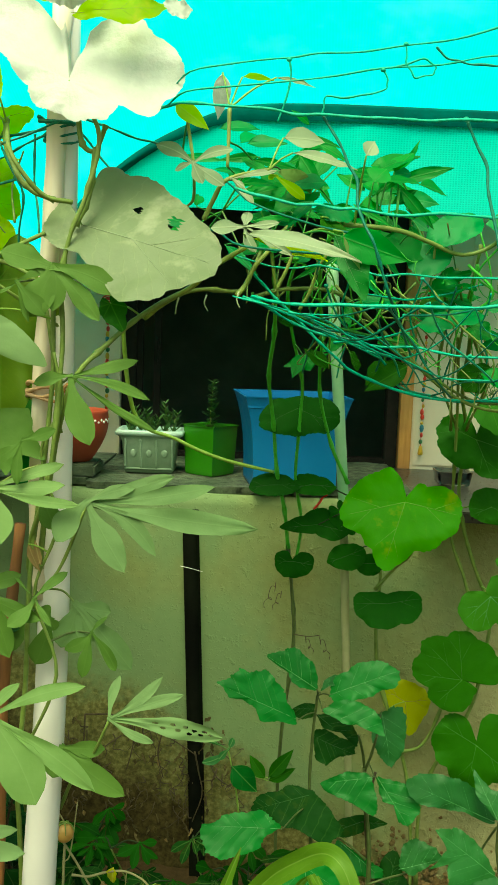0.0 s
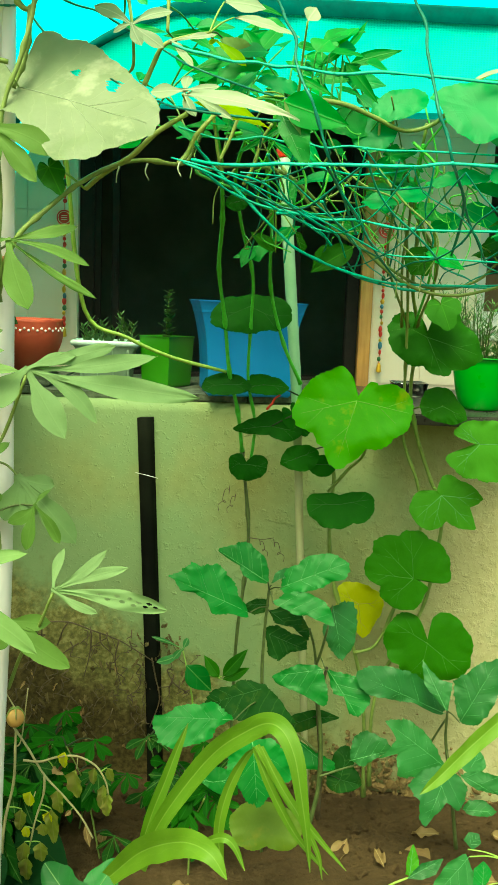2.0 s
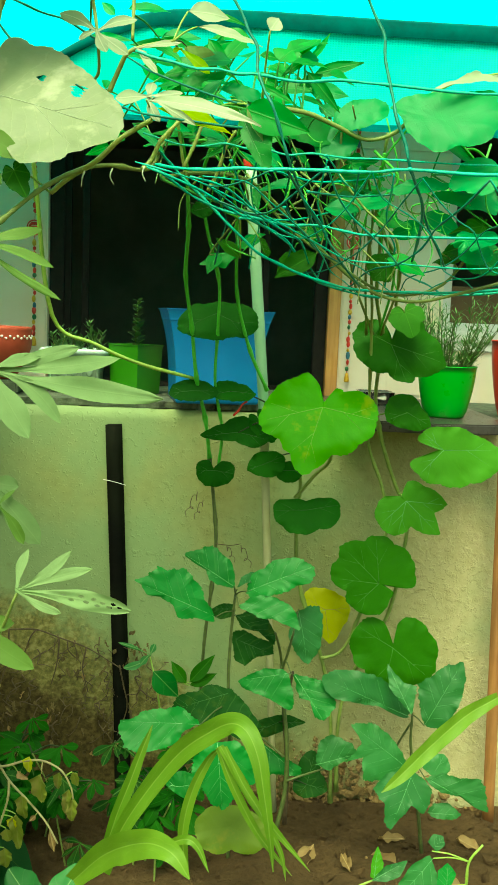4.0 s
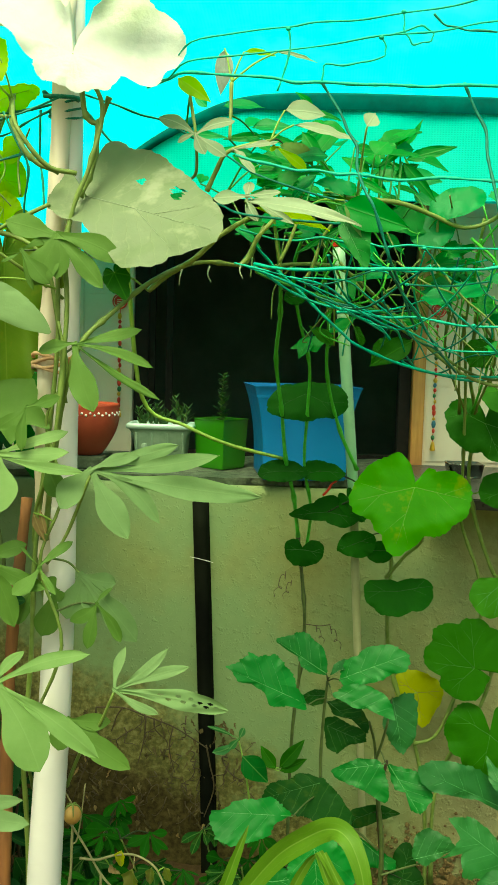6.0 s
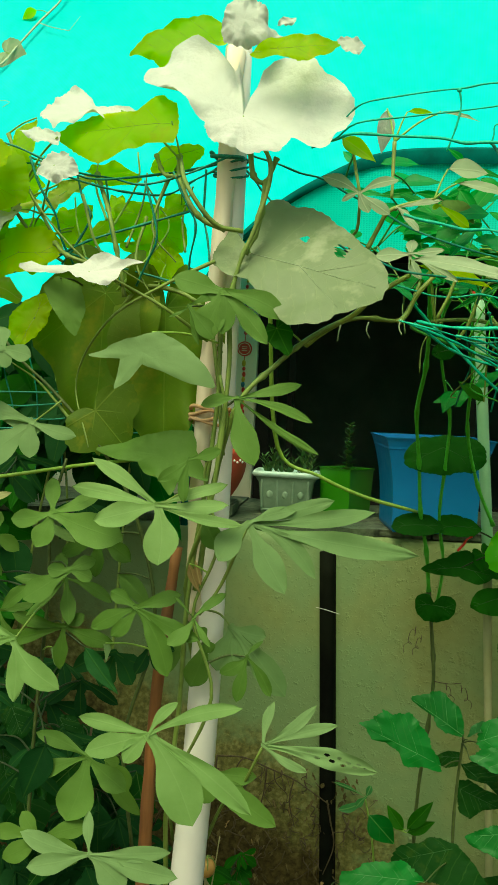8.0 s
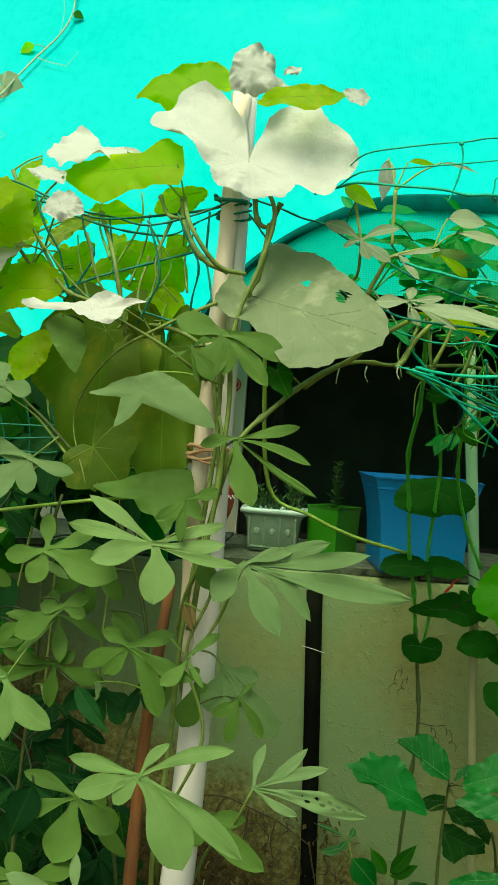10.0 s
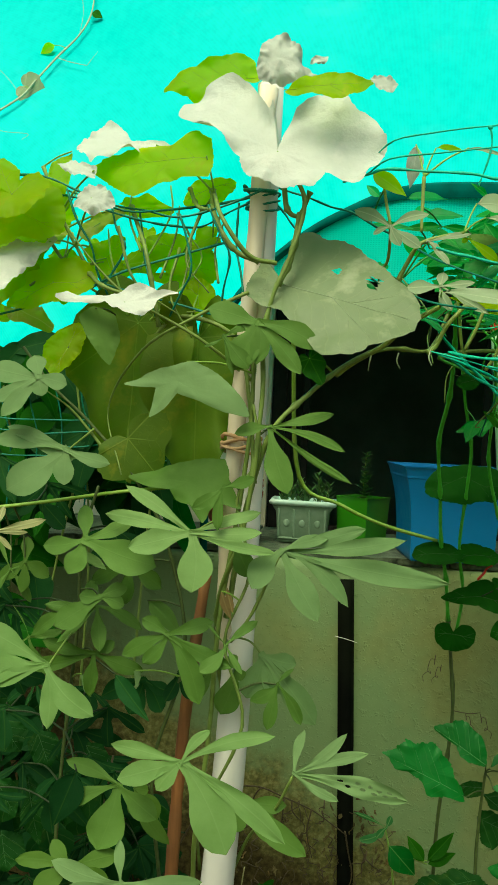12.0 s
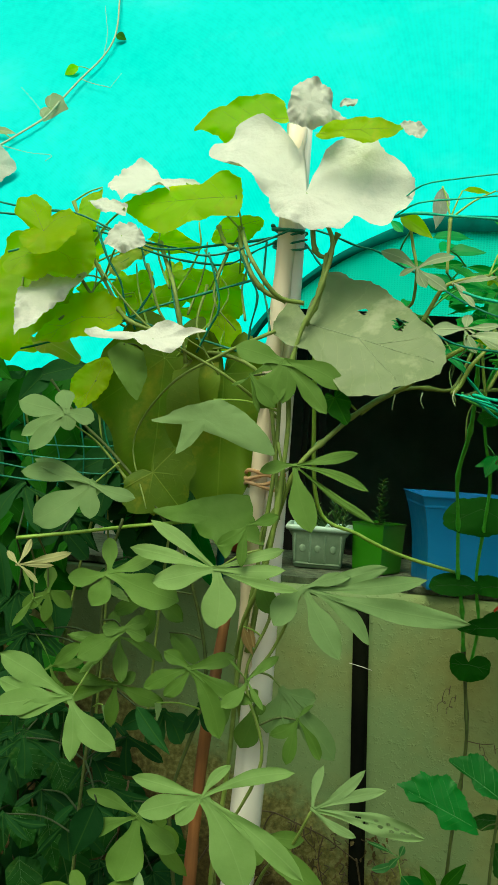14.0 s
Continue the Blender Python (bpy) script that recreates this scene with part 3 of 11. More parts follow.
# ---- poles, pipe and stakes ----
def poles():
    p = thing("trellis_pole", (-0.417, 1.842, -0.150), "white pipe post wrapped in bark strips carrying vines", "pole")
    part("pipe", tube(bmesh.new(), [(-0.436, 1.854, -0.170), (-0.416, 1.852, 0.364), (-0.395, 1.852, 0.778), (-0.388, 1.855, 1.244), (-0.386, 1.885, 2.085)], 0.037, 0.026, sides=18), PVC, p, "white plastic pipe")
    strip = [(-0.414, 1.840, 0.97), (-0.419, 1.828, 1.10), (-0.413, 1.824, 1.399), (-0.397, 1.838, 1.731), (-0.387, 1.858, 2.07)]
    part("batten", tube(bmesh.new(), strip, 0.016, 0.019, sides=7, rough=0.35), PALE_WOOD, p, "peeling pale wooden batten tied along the pipe")
    for k in range(4):
        ring = [(-0.403 + 0.038 * math.cos(a * 0.785), 1.834 + 0.038 * math.sin(a * 0.785), 1.360 + 0.008 * k + 0.006 * math.sin(a * 1.6 + 2 * k)) for a in range(9)]
        part("tie", tube(bmesh.new(), ring, 0.0045, 0.0035, 6, 4, 0.4), TIE_CLOTH, p, "orange-brown twisted cloth tie")
    for k in range(3):
        turn = [(-0.388 + 0.033 * math.cos(a * 0.785 + k), 1.866 + 0.036 * math.sin(a * 0.785 + k), 1.836 + 0.009 * k + 0.012 * math.sin(a * 0.785 + 1.7 * k)) for a in range(9)]
        part("lashing", tube(bmesh.new(), turn, 0.0026, 0.0022, 5, 4, 0.3), ROPE_DARK, p, "dark green net cord wound round the post")
    s = thing("stake", (-0.52, 1.86, -0.16), "reddish-brown weathered wooden stake in the bed", "stake")
    part("rod", tube(bmesh.new(), [(-0.525, 1.91, -0.18), (-0.512, 1.905, 0.5), (-0.500, 1.90, 0.80), (-0.470, 1.90, 1.10)], 0.015, 0.012, sides=8, rough=0.3), STAKE_WOOD, s)
    p = thing("thin_pole", (0.30, 2.70, -0.2), "pale green plastic pipe leaning before the window", "pole")
    part("pipe", tube(bmesh.new(), [(0.241, 2.635, 0.985), (0.236, 2.63, 1.052), (0.205, 2.615, 1.36), (0.171, 2.60, 1.70)], 0.0142, 0.0165, sides=14), PVC_PALE, p)
    part("lower_pipe", tube(bmesh.new(), [(0.325, 2.70, -0.22), (0.266, 2.66, 0.625), (0.2405, 2.6345, 0.99)], 0.0095, 0.0125, sides=12), PIPE_CREAM, p, "cream lower length of the pipe")
    part("cap", tube(bmesh.new(), [(0.1715, 2.6003, 1.692), (0.168, 2.599, 1.715)], 0.0172, sides=12), RED_PLASTIC, p, "red plastic binding on the tip")
    d = thing("drain_pipe", (-0.15, 2.785, 0.0), "flat black drain strip running down the wall", "pipe")
    part("strip", tube(bmesh.new(), [(-0.198, 2.788, 0.964), (-0.175, 2.786, 0.5), (-0.153, 2.784, 0.037), (-0.145, 2.782, -0.2)], 0.026, sides=4), BLACK_PIPE, d)
    part("wire", tube(bmesh.new(), [(-0.222, 2.760, 0.802), (-0.19, 2.755, 0.797), (-0.155, 2.760, 0.787)], 0.0009, sides=5), PVC, d, "pale wire round the pipe")
    s = thing("wooden_post", (0.985, 2.70, -0.2), "brown square wooden post against the wall", "post")
    part("post", tube(bmesh.new(), [(0.99, 2.70, -0.25), (0.965, 2.70, 0.5), (0.947, 2.70, 1.06)], 0.024, sides=4), POST_WOOD, s)


poles()


# ---- pots on the ledge ----
def square_pot(name, at, half, height, turn, mat, label, flare=0.0):
    """A square pot, hollow, with a rolled rim; flare > 0 sweeps the rim outwards."""
    p = thing(name, at, label, "flower pot")
    x = half
    lo = x * (0.79 if flare else 0.90)
    prof = [(lo * 0.96, 0.0), (lo, 0.006)]
    for k in range(1, 15):
        f = k / 14
        prof.append((lo + (x - lo) * (f ** 2.8 if flare else f), height * f))
    prof += [(x + 0.002, height), (x + 0.003, height + 0.004), (x - 0.004, height + 0.003), (x - 0.008, height - 0.03), (lo * 0.92, height * 0.8)]
    shell = part("shell", lathe(prof, at, 48, 0.97, turn=turn), mat, p)
    shell.data.set_sharp_from_angle(angle=radians(40))
    part("soil", lathe([(x * 0.80, height * 0.74), (x * 0.80, height * 0.80 + 0.002), (x * 0.4, height * 0.82 + 0.004)], at, 24, 0.9, turn=turn), POTTING_SOIL, p, "dark potting soil")
    return p


def round_pot(at, r_low, r_top, height, mat, label, rim=0.006):
    p = thing("flower_pot", at, label, "flower pot")
    prof = [(r_low * 0.94, 0), (r_low, 0.008)] + [(r_low + (r_top - r_low) * (1 - (1 - k / 8) ** 1.7), height * k / 8) for k in range(1, 9)]
    prof += [(r_top + rim * 0.5, height), (r_top + rim * 0.4, height + 0.004), (r_top - 0.004, height + 0.003), (r_top - 0.01, height - 0.03)]
    part("shell", lathe(prof, at, 40), mat, p)
    part("soil", lathe([(r_top - 0.012, height - 0.04), (r_top - 0.012, height - 0.03), (r_top * 0.4, height - 0.02)], at, 28), POTTING_SOIL, p, "dark potting soil")
    return p


square_pot("flower_pot", (0.088, 2.90, LEDGE + 0.021), 0.157, 0.272, 8, BLUE_PLASTIC, "large square blue plastic pot with a flared rim", 1.0)
square_pot("flower_pot", (-0.160, 3.05, LEDGE + 0.021), 0.0615, 0.154, -36, GREEN_PLASTIC, "small square green plastic pot")
round_pot((0.79, 2.80, LEDGE + 0.008), 0.060, 0.086, 0.15, BRIGHT_GREEN_PLASTIC, "bright green round plastic pot on the dark slab")
round_pot((1.03, 2.90, LEDGE + 0.002), 0.045, 0.078, 0.235, RED_PLASTIC, "tall red tapered plastic pot")


# ---- leaves and stems ----
def leaf_material(name, deep, pale, vein, rough=0.5, through=0.3, blotch=None, spec=0.4, ribs=(5.2, 0.16), crinkle=0.8, midrib=0.65):
    """A blade: two greens mixed by grain and by piece, paler veins in relief, light passing through."""
    # Leaf greens lean away from red and blue a little more than the swatches.
    deep, pale, vein = [(c[0] * 0.92, c[1], c[2] * 0.8) for c in (deep, pale, vein)]

    def build(n, l, b):
        uv = n.new("ShaderNodeUVMap")
        uv.uv_map = "blade"
        at = n.new("ShaderNodeSeparateXYZ")
        l.new(uv.outputs["UV"], at.inputs["Vector"])
        who = n.new("ShaderNodeObjectInfo")
        grain = noise_tex(n, l, 26.0, 5.0)
        tone = calc(n, l, "ADD", calc(n, l, "ADD", calc(n, l, "MULTIPLY", grain.outputs["Fac"], 0.45), 0.12), calc(n, l, "MULTIPLY", who.outputs["Random"], 0.55))
        colour = ramp(n, [(0.25, deep), (0.85, pale)])
        l.new(tone, colour.inputs["Fac"])
        out = colour.outputs["Color"]
        if blotch:
            broad = noise_tex(n, l, 13.0, 4.0, 0.65)
            spots = ramp(n, [(0.56, (0, 0, 0)), (0.70, (1, 1, 1))])
            l.new(broad.outputs["Fac"], spots.inputs["Fac"])
            out = mix(n, l, calc(n, l, "MULTIPLY", spots.outputs["Color"], 0.8), out, blotch)
        rib = calc(n, l, "SUBTRACT", 1.0, calc(n, l, "MULTIPLY", at.outputs["X"], 55.0), True)
        side = calc(n, l, "ABSOLUTE", calc(n, l, "SUBTRACT", calc(n, l, "FRACT", calc(n, l, "MULTIPLY", calc(n, l, "SUBTRACT", calc(n, l, "ADD", at.outputs["Y"], calc(n, l, "MULTIPLY", grain.outputs["Fac"], 0.25)), calc(n, l, "MULTIPLY", at.outputs["X"], 0.9)), ribs[0])), 0.5))
        side = calc(n, l, "SUBTRACT", 1.0, calc(n, l, "MULTIPLY", side, 16.0), True)
        veins = calc(n, l, "MAXIMUM", rib, calc(n, l, "MULTIPLY", side, ribs[1]))
        out = mix(n, l, calc(n, l, "MULTIPLY", veins, midrib), out, vein)
        l.new(out, b.inputs["Base Color"])
        puckers = noise_tex(n, l, 75.0, 3.0, 0.6)
        h = calc(n, l, "ADD", calc(n, l, "MULTIPLY", veins, -1.2 * midrib), calc(n, l, "MULTIPLY", grain.outputs["Fac"], crinkle))
        h = calc(n, l, "ADD", h, calc(n, l, "MULTIPLY", puckers.outputs["Fac"], crinkle * 0.6))
        bump(n, l, b, h, 0.4, 0.003)
        tl = n.new("ShaderNodeBsdfTranslucent")
        l.new(mix(n, l, 0.5, out, mix(n, l, 1.0, out, (1.35, 1.2, 0.3), "MULTIPLY")), tl.inputs["Color"])
        ms = n.new("ShaderNodeMixShader")
        ms.inputs[0].default_value = through
        l.new(b.outputs[0], ms.inputs[1])
        l.new(tl.outputs[0], ms.inputs[2])
        l.new(ms.outputs[0], n["Material Output"].inputs["Surface"])
    return material(name, build, rough, spec=spec)


LEAF_PALM = leaf_material("leaf_palm", (0.078, 0.165, 0.026), (0.15, 0.265, 0.068), (0.20, 0.33, 0.11), 0.6, 0.3, spec=0.22, midrib=0.14)
# Palm green taken halfway to its shaded copy, part shade in the colour.
LEAF_PALM_OLIVE = leaf_material("leaf_palm_olive", (0.048, 0.118, 0.015), (0.105, 0.195, 0.036), (0.12, 0.20, 0.05), 0.6, 0.3, spec=0.2, midrib=0.14)
LEAF_PALM_PALE = leaf_material("leaf_palm_pale", (0.17, 0.29, 0.10), (0.27, 0.40, 0.175), (0.34, 0.44, 0.24), 0.6, 0.3, spec=0.22, midrib=0.16)
LEAF_PALM_MID = leaf_material("leaf_palm_mid", (0.132, 0.228, 0.098), (0.222, 0.332, 0.168), (0.26, 0.37, 0.18), 0.6, 0.3, midrib=0.14, spec=0.2)
LEAF_PALM_CREAM = leaf_material("leaf_palm_cream", (0.34, 0.32, 0.16), (0.46, 0.43, 0.25), (0.52, 0.50, 0.32), 0.5, 0.25)
# Palm green darkened: shade among the inner leaves is put into the colour.
LEAF_PALM_SHADED = leaf_material("leaf_palm_shaded", (0.006, 0.046, 0.012), (0.015, 0.082, 0.022), (0.06, 0.15, 0.025), 0.7, 0.35, midrib=0.4, spec=0.15)
# Near-white and lime gourd copies: sunlight and backlight are put into the leaf colour.
LEAF_GOURD_SUNLIT = leaf_material("leaf_gourd_sunlit", (0.52, 0.51, 0.58), (0.75, 0.71, 0.84), (0.80, 0.74, 0.90), 0.5, 0.2, blotch=(0.80, 0.78, 0.76), crinkle=3.4, midrib=0.35)
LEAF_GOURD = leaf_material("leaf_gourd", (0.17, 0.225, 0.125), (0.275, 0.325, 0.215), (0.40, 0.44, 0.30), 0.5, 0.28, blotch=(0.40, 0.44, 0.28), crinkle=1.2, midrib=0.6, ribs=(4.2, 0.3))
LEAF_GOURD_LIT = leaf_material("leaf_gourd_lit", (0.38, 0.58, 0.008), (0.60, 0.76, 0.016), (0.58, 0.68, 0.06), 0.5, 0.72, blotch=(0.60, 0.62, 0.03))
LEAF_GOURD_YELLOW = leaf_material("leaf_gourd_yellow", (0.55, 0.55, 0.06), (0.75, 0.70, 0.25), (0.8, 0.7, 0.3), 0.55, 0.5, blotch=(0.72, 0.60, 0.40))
# Olive gourd green, darkened so the shade on hanging leaves is in the colour.
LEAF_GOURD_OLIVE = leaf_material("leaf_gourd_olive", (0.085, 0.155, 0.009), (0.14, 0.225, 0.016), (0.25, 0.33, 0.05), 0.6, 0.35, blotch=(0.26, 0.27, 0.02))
# Round-leaf green in lit, middle and shaded copies; the light is in the colour.
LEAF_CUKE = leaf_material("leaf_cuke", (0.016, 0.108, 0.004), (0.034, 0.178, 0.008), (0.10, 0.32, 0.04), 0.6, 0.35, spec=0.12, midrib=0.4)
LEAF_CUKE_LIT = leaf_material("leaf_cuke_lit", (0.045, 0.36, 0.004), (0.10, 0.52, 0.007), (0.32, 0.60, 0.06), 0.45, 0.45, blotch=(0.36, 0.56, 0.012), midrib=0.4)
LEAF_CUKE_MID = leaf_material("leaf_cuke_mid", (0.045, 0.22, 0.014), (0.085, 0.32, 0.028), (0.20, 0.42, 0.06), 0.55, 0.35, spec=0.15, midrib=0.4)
LEAF_CUKE_SHADED = leaf_material("leaf_cuke_shaded", (0.006, 0.064, 0.003), (0.016, 0.125, 0.005), (0.04, 0.20, 0.03), 0.65, 0.35, spec=0.12, midrib=0.4)
LEAF_EGG = leaf_material("leaf_egg", (0.005, 0.145, 0.016), (0.012, 0.25, 0.033), (0.36, 0.60, 0.26), 0.5, 0.3, ribs=(2.6, 0.10), midrib=0.42, crinkle=0.45)
LEAF_EGG_TEAL = leaf_material("leaf_egg_teal", (0.016, 0.120, 0.027), (0.034, 0.19, 0.047), (0.36, 0.58, 0.28), 0.5, 0.3, ribs=(2.6, 0.08), midrib=0.42, crinkle=0.45)
# Eggplant green darkened: shade on low and inner leaves is in the colour.
LEAF_EGG_SHADED = leaf_material("leaf_egg_shaded", (0.006, 0.052, 0.006), (0.014, 0.086, 0.010), (0.14, 0.26, 0.08), 0.65, 0.3, blotch=(0.045, 0.095, 0.010), ribs=(2.6, 0.3), spec=0.15)
LEAF_OLIVE = leaf_material("leaf_olive", (0.13, 0.18, 0.02), (0.22, 0.26, 0.04), (0.25, 0.28, 0.09), 0.55, 0.3, blotch=(0.24, 0.20, 0.07))
LEAF_YELLOW = leaf_material("leaf_yellow", (0.46, 0.47, 0.015), (0.64, 0.64, 0.03), (0.66, 0.60, 0.16), 0.6, 0.35, blotch=(0.38, 0.36, 0.05))
LEAF_CORN = leaf_material("leaf_corn", (0.085, 0.20, 0.012), (0.155, 0.30, 0.028), (0.36, 0.50, 0.16), 0.55, 0.35, midrib=0.4)
LEAF_TRELLIS = leaf_material("leaf_trellis", (0.005, 0.20, 0.025), (0.014, 0.40, 0.055), (0.08, 0.40, 0.09), 0.5, 0.45)
LEAF_TRELLIS_TEAL = leaf_material("leaf_trellis_teal", (0.004, 0.26, 0.07), (0.012, 0.42, 0.13), (0.06, 0.44, 0.14), 0.5, 0.45)
LEAF_TRELLIS_PALE = leaf_material("leaf_trellis_pale", (0.26, 0.34, 0.23), (0.40, 0.46, 0.35), (0.50, 0.53, 0.42), 0.5, 0.2)
LEAF_HERB = leaf_material("leaf_herb", (0.03, 0.10, 0.03), (0.08, 0.18, 0.07), (0.12, 0.22, 0.1), 0.5, 0.25)
LEAF_ROSEMARY = leaf_material("leaf_rosemary", (0.022, 0.11, 0.02), (0.06, 0.20, 0.045), (0.14, 0.28, 0.1), 0.5, 0.3)
LEAF_DRY_DARK = leaf_material("leaf_dry_dark", (0.05, 0.042, 0.018), (0.15, 0.11, 0.05), (0.16, 0.12, 0.06), 0.8, 0.15)
LEAF_DRY = leaf_material("leaf_dry", (0.17, 0.10, 0.042), (0.32, 0.21, 0.105), (0.5, 0.36, 0.2), 0.7, 0.2, blotch=(0.22, 0.11, 0.05))
STEM_GREEN = two_tone("stem_green", (0.20, 0.38, 0.04), (0.32, 0.50, 0.10), 60.0, 0.5, (120.0, 0.3, 0.001))
STEM_VINE = two_tone("stem_vine", (0.07, 0.46, 0.03), (0.13, 0.64, 0.08), 60.0, 0.5, (120.0, 0.3, 0.001))
STEM_OLIVE = two_tone("stem_olive", (0.12, 0.19, 0.03), (0.23, 0.32, 0.08), 60.0, 0.55, (120.0, 0.4, 0.001), stain=(0.20, 0.30, 0.06))
STEM_SAPPY = two_tone("stem_sappy", (0.16, 0.27, 0.035), (0.30, 0.42, 0.09), 60.0, 0.5, (120.0, 0.4, 0.001), stain=(0.34, 0.38, 0.12))
STEM_LEAFY = two_tone("stem_leafy", (0.03, 0.22, 0.025), (0.07, 0.36, 0.05), 60.0, 0.5, (120.0, 0.3, 0.001))
STEM_DARK = two_tone("stem_dark", (0.040, 0.070, 0.014), (0.095, 0.135, 0.035), 60.0, 0.6, (120.0, 0.4, 0.001))
# Stalk green darkened as well, with the shade put into it.
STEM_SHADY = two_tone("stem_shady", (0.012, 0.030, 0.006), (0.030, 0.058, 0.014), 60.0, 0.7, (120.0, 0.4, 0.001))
STEM_KHAKI = two_tone("stem_khaki", (0.26, 0.25, 0.11), (0.42, 0.39, 0.19), 60.0, 0.6, (120.0, 0.4, 0.001))
STEM_BROWN = two_tone("stem_brown", (0.035, 0.026, 0.010), (0.11, 0.08, 0.036), 60.0, 0.7, (120.0, 0.5, 0.001))
STEM_PALE = two_tone("stem_pale", (0.34, 0.44, 0.26), (0.52, 0.58, 0.40), 60.0, 0.5, (120.0, 0.3, 0.001))
FRUIT = two_tone("fruit", (0.50, 0.22, 0.05), (0.66, 0.38, 0.12), 20.0, 0.35, (60.0, 0.1, 0.001), stain=(0.42, 0.36, 0.10))

def vein(name, colour):
    return two_tone("vein_" + name, tuple(0.8 * v for v in colour), colour, 80.0, 0.55, (150.0, 0.2, 0.0005))


# Raised veins of the big blades: colour and thickness.
VEIN_EGG, VEIN_CUKE, VEIN_DARK, VEIN_GOURD = vein("egg", (0.12, 0.38, 0.12)), vein("cuke", (0.055, 0.215, 0.02)), vein("dark", (0.03, 0.13, 0.02)), vein("gourd", (0.30, 0.38, 0.20))
VEINS = {LEAF_EGG: (VEIN_EGG, 0.0009), LEAF_EGG_TEAL: (VEIN_EGG, 0.0007), LEAF_EGG_SHADED: (VEIN_DARK, 0.0008), LEAF_CUKE: (VEIN_CUKE, 0.0009), LEAF_CUKE_MID: (VEIN_EGG, 0.0009), LEAF_CUKE_SHADED: (VEIN_DARK, 0.0007)}
VEINS.update({LEAF_CUKE_LIT: (vein("lit", (0.22, 0.55, 0.04)), 0.0011), LEAF_GOURD: (VEIN_GOURD, 0.0013)})
VEINS.update({LEAF_GOURD_LIT: (vein("glow", (0.40, 0.52, 0.03)), 0.0006), LEAF_YELLOW: (vein("yellow", (0.36, 0.34, 0.05)), 0.0010)})
STEMS = {}
# Stalks of the shade-coloured leaves take the shade-coloured green.
STALKS = {m: STEM_SHADY for m in (LEAF_PALM_SHADED, LEAF_CUKE_SHADED, LEAF_EGG_SHADED)}
STALKS[LEAF_PALM] = STALKS[LEAF_PALM_OLIVE] = STEM_DARK
STALKS.update({LEAF_TRELLIS: STEM_LEAFY, LEAF_TRELLIS_TEAL: STEM_LEAFY})


def stem(plant, points, r0, r1=None, mat=STEM_GREEN, name="stem", knots=0.0, steps=6, sides=6):
    """A stem through the points; leaves set later grow their stalks from it."""
    STEMS.setdefault(plant, []).extend(smooth_line(points, 5))
    return part(name, tube(bmesh.new(), points, r0, r1, sides, steps, 0.15, knots), mat, plant, at=points[0])


def axes(tilt, turn, spin):
    """Blade axes: along, across and out of the face; tilt lifts the face to the sky, turn swings it sideways."""
    a, b, s = radians(tilt), radians(turn), radians(spin)
    n = Vector((math.sin(b) * math.cos(a), -math.cos(b) * math.cos(a), math.sin(a)))
    e1 = Vector((0, 0, 1)).cross(n).normalized()
    e2 = n.cross(e1)
    d = e1 * math.cos(s) + e2 * math.sin(s)
    return d, n.cross(d), n


def finish_leaf(plant, at, rows, mat, closed, stalk, stalk_mat, name="leaf", holes=()):
    """rows of (place, across, along) become one blade with its vein map and a stalk to the nearest stem."""
    bm = bmesh.new()
    layer = bm.loops.layers.uv.new("blade")
    verts = [[(bm.verts.new(q), (u, v)) for q, u, v in row] for row in rows]
    for a, b in zip(verts, verts[1:]):
        span = len(a) if closed else len(a) - 1
        for i in range(span):
            j = (i + 1) % len(a)
            quad = [a[i], a[j], b[j], b[i]]
            middle = sum((q[0].co for q in quad), Vector()) / 4
            if any((middle - Vector(h[:3])).length < h[3] * (1 + 0.5 * noise.noise(middle * 90)) for h in holes):
                continue
            try:
                f = bm.faces.new([q[0] for q in quad])
            except ValueError:
                continue
            for loop, q in zip(f.loops, quad):
                loop[layer].uv = q[1]
    leaf = part(name, bm, mat, plant, at=at)
    if stalk and plant in STEMS:
        near = min(STEMS[plant], key=lambda q: (q - Vector(at)).length)
        gap = (near - Vector(at)).length
        if 0.012 < gap < 0.17:
            mid = near.lerp(Vector(at), 0.5) + Vector((0, 0, 0.06 * gap))
            r = 0.0016 + 0.006 * gap
            part("stalk", tube(bmesh.new(), [near, mid, at], r, r * 0.75, 5, 5), STALKS.get(mat, stalk_mat), leaf, at=at)
    return leaf


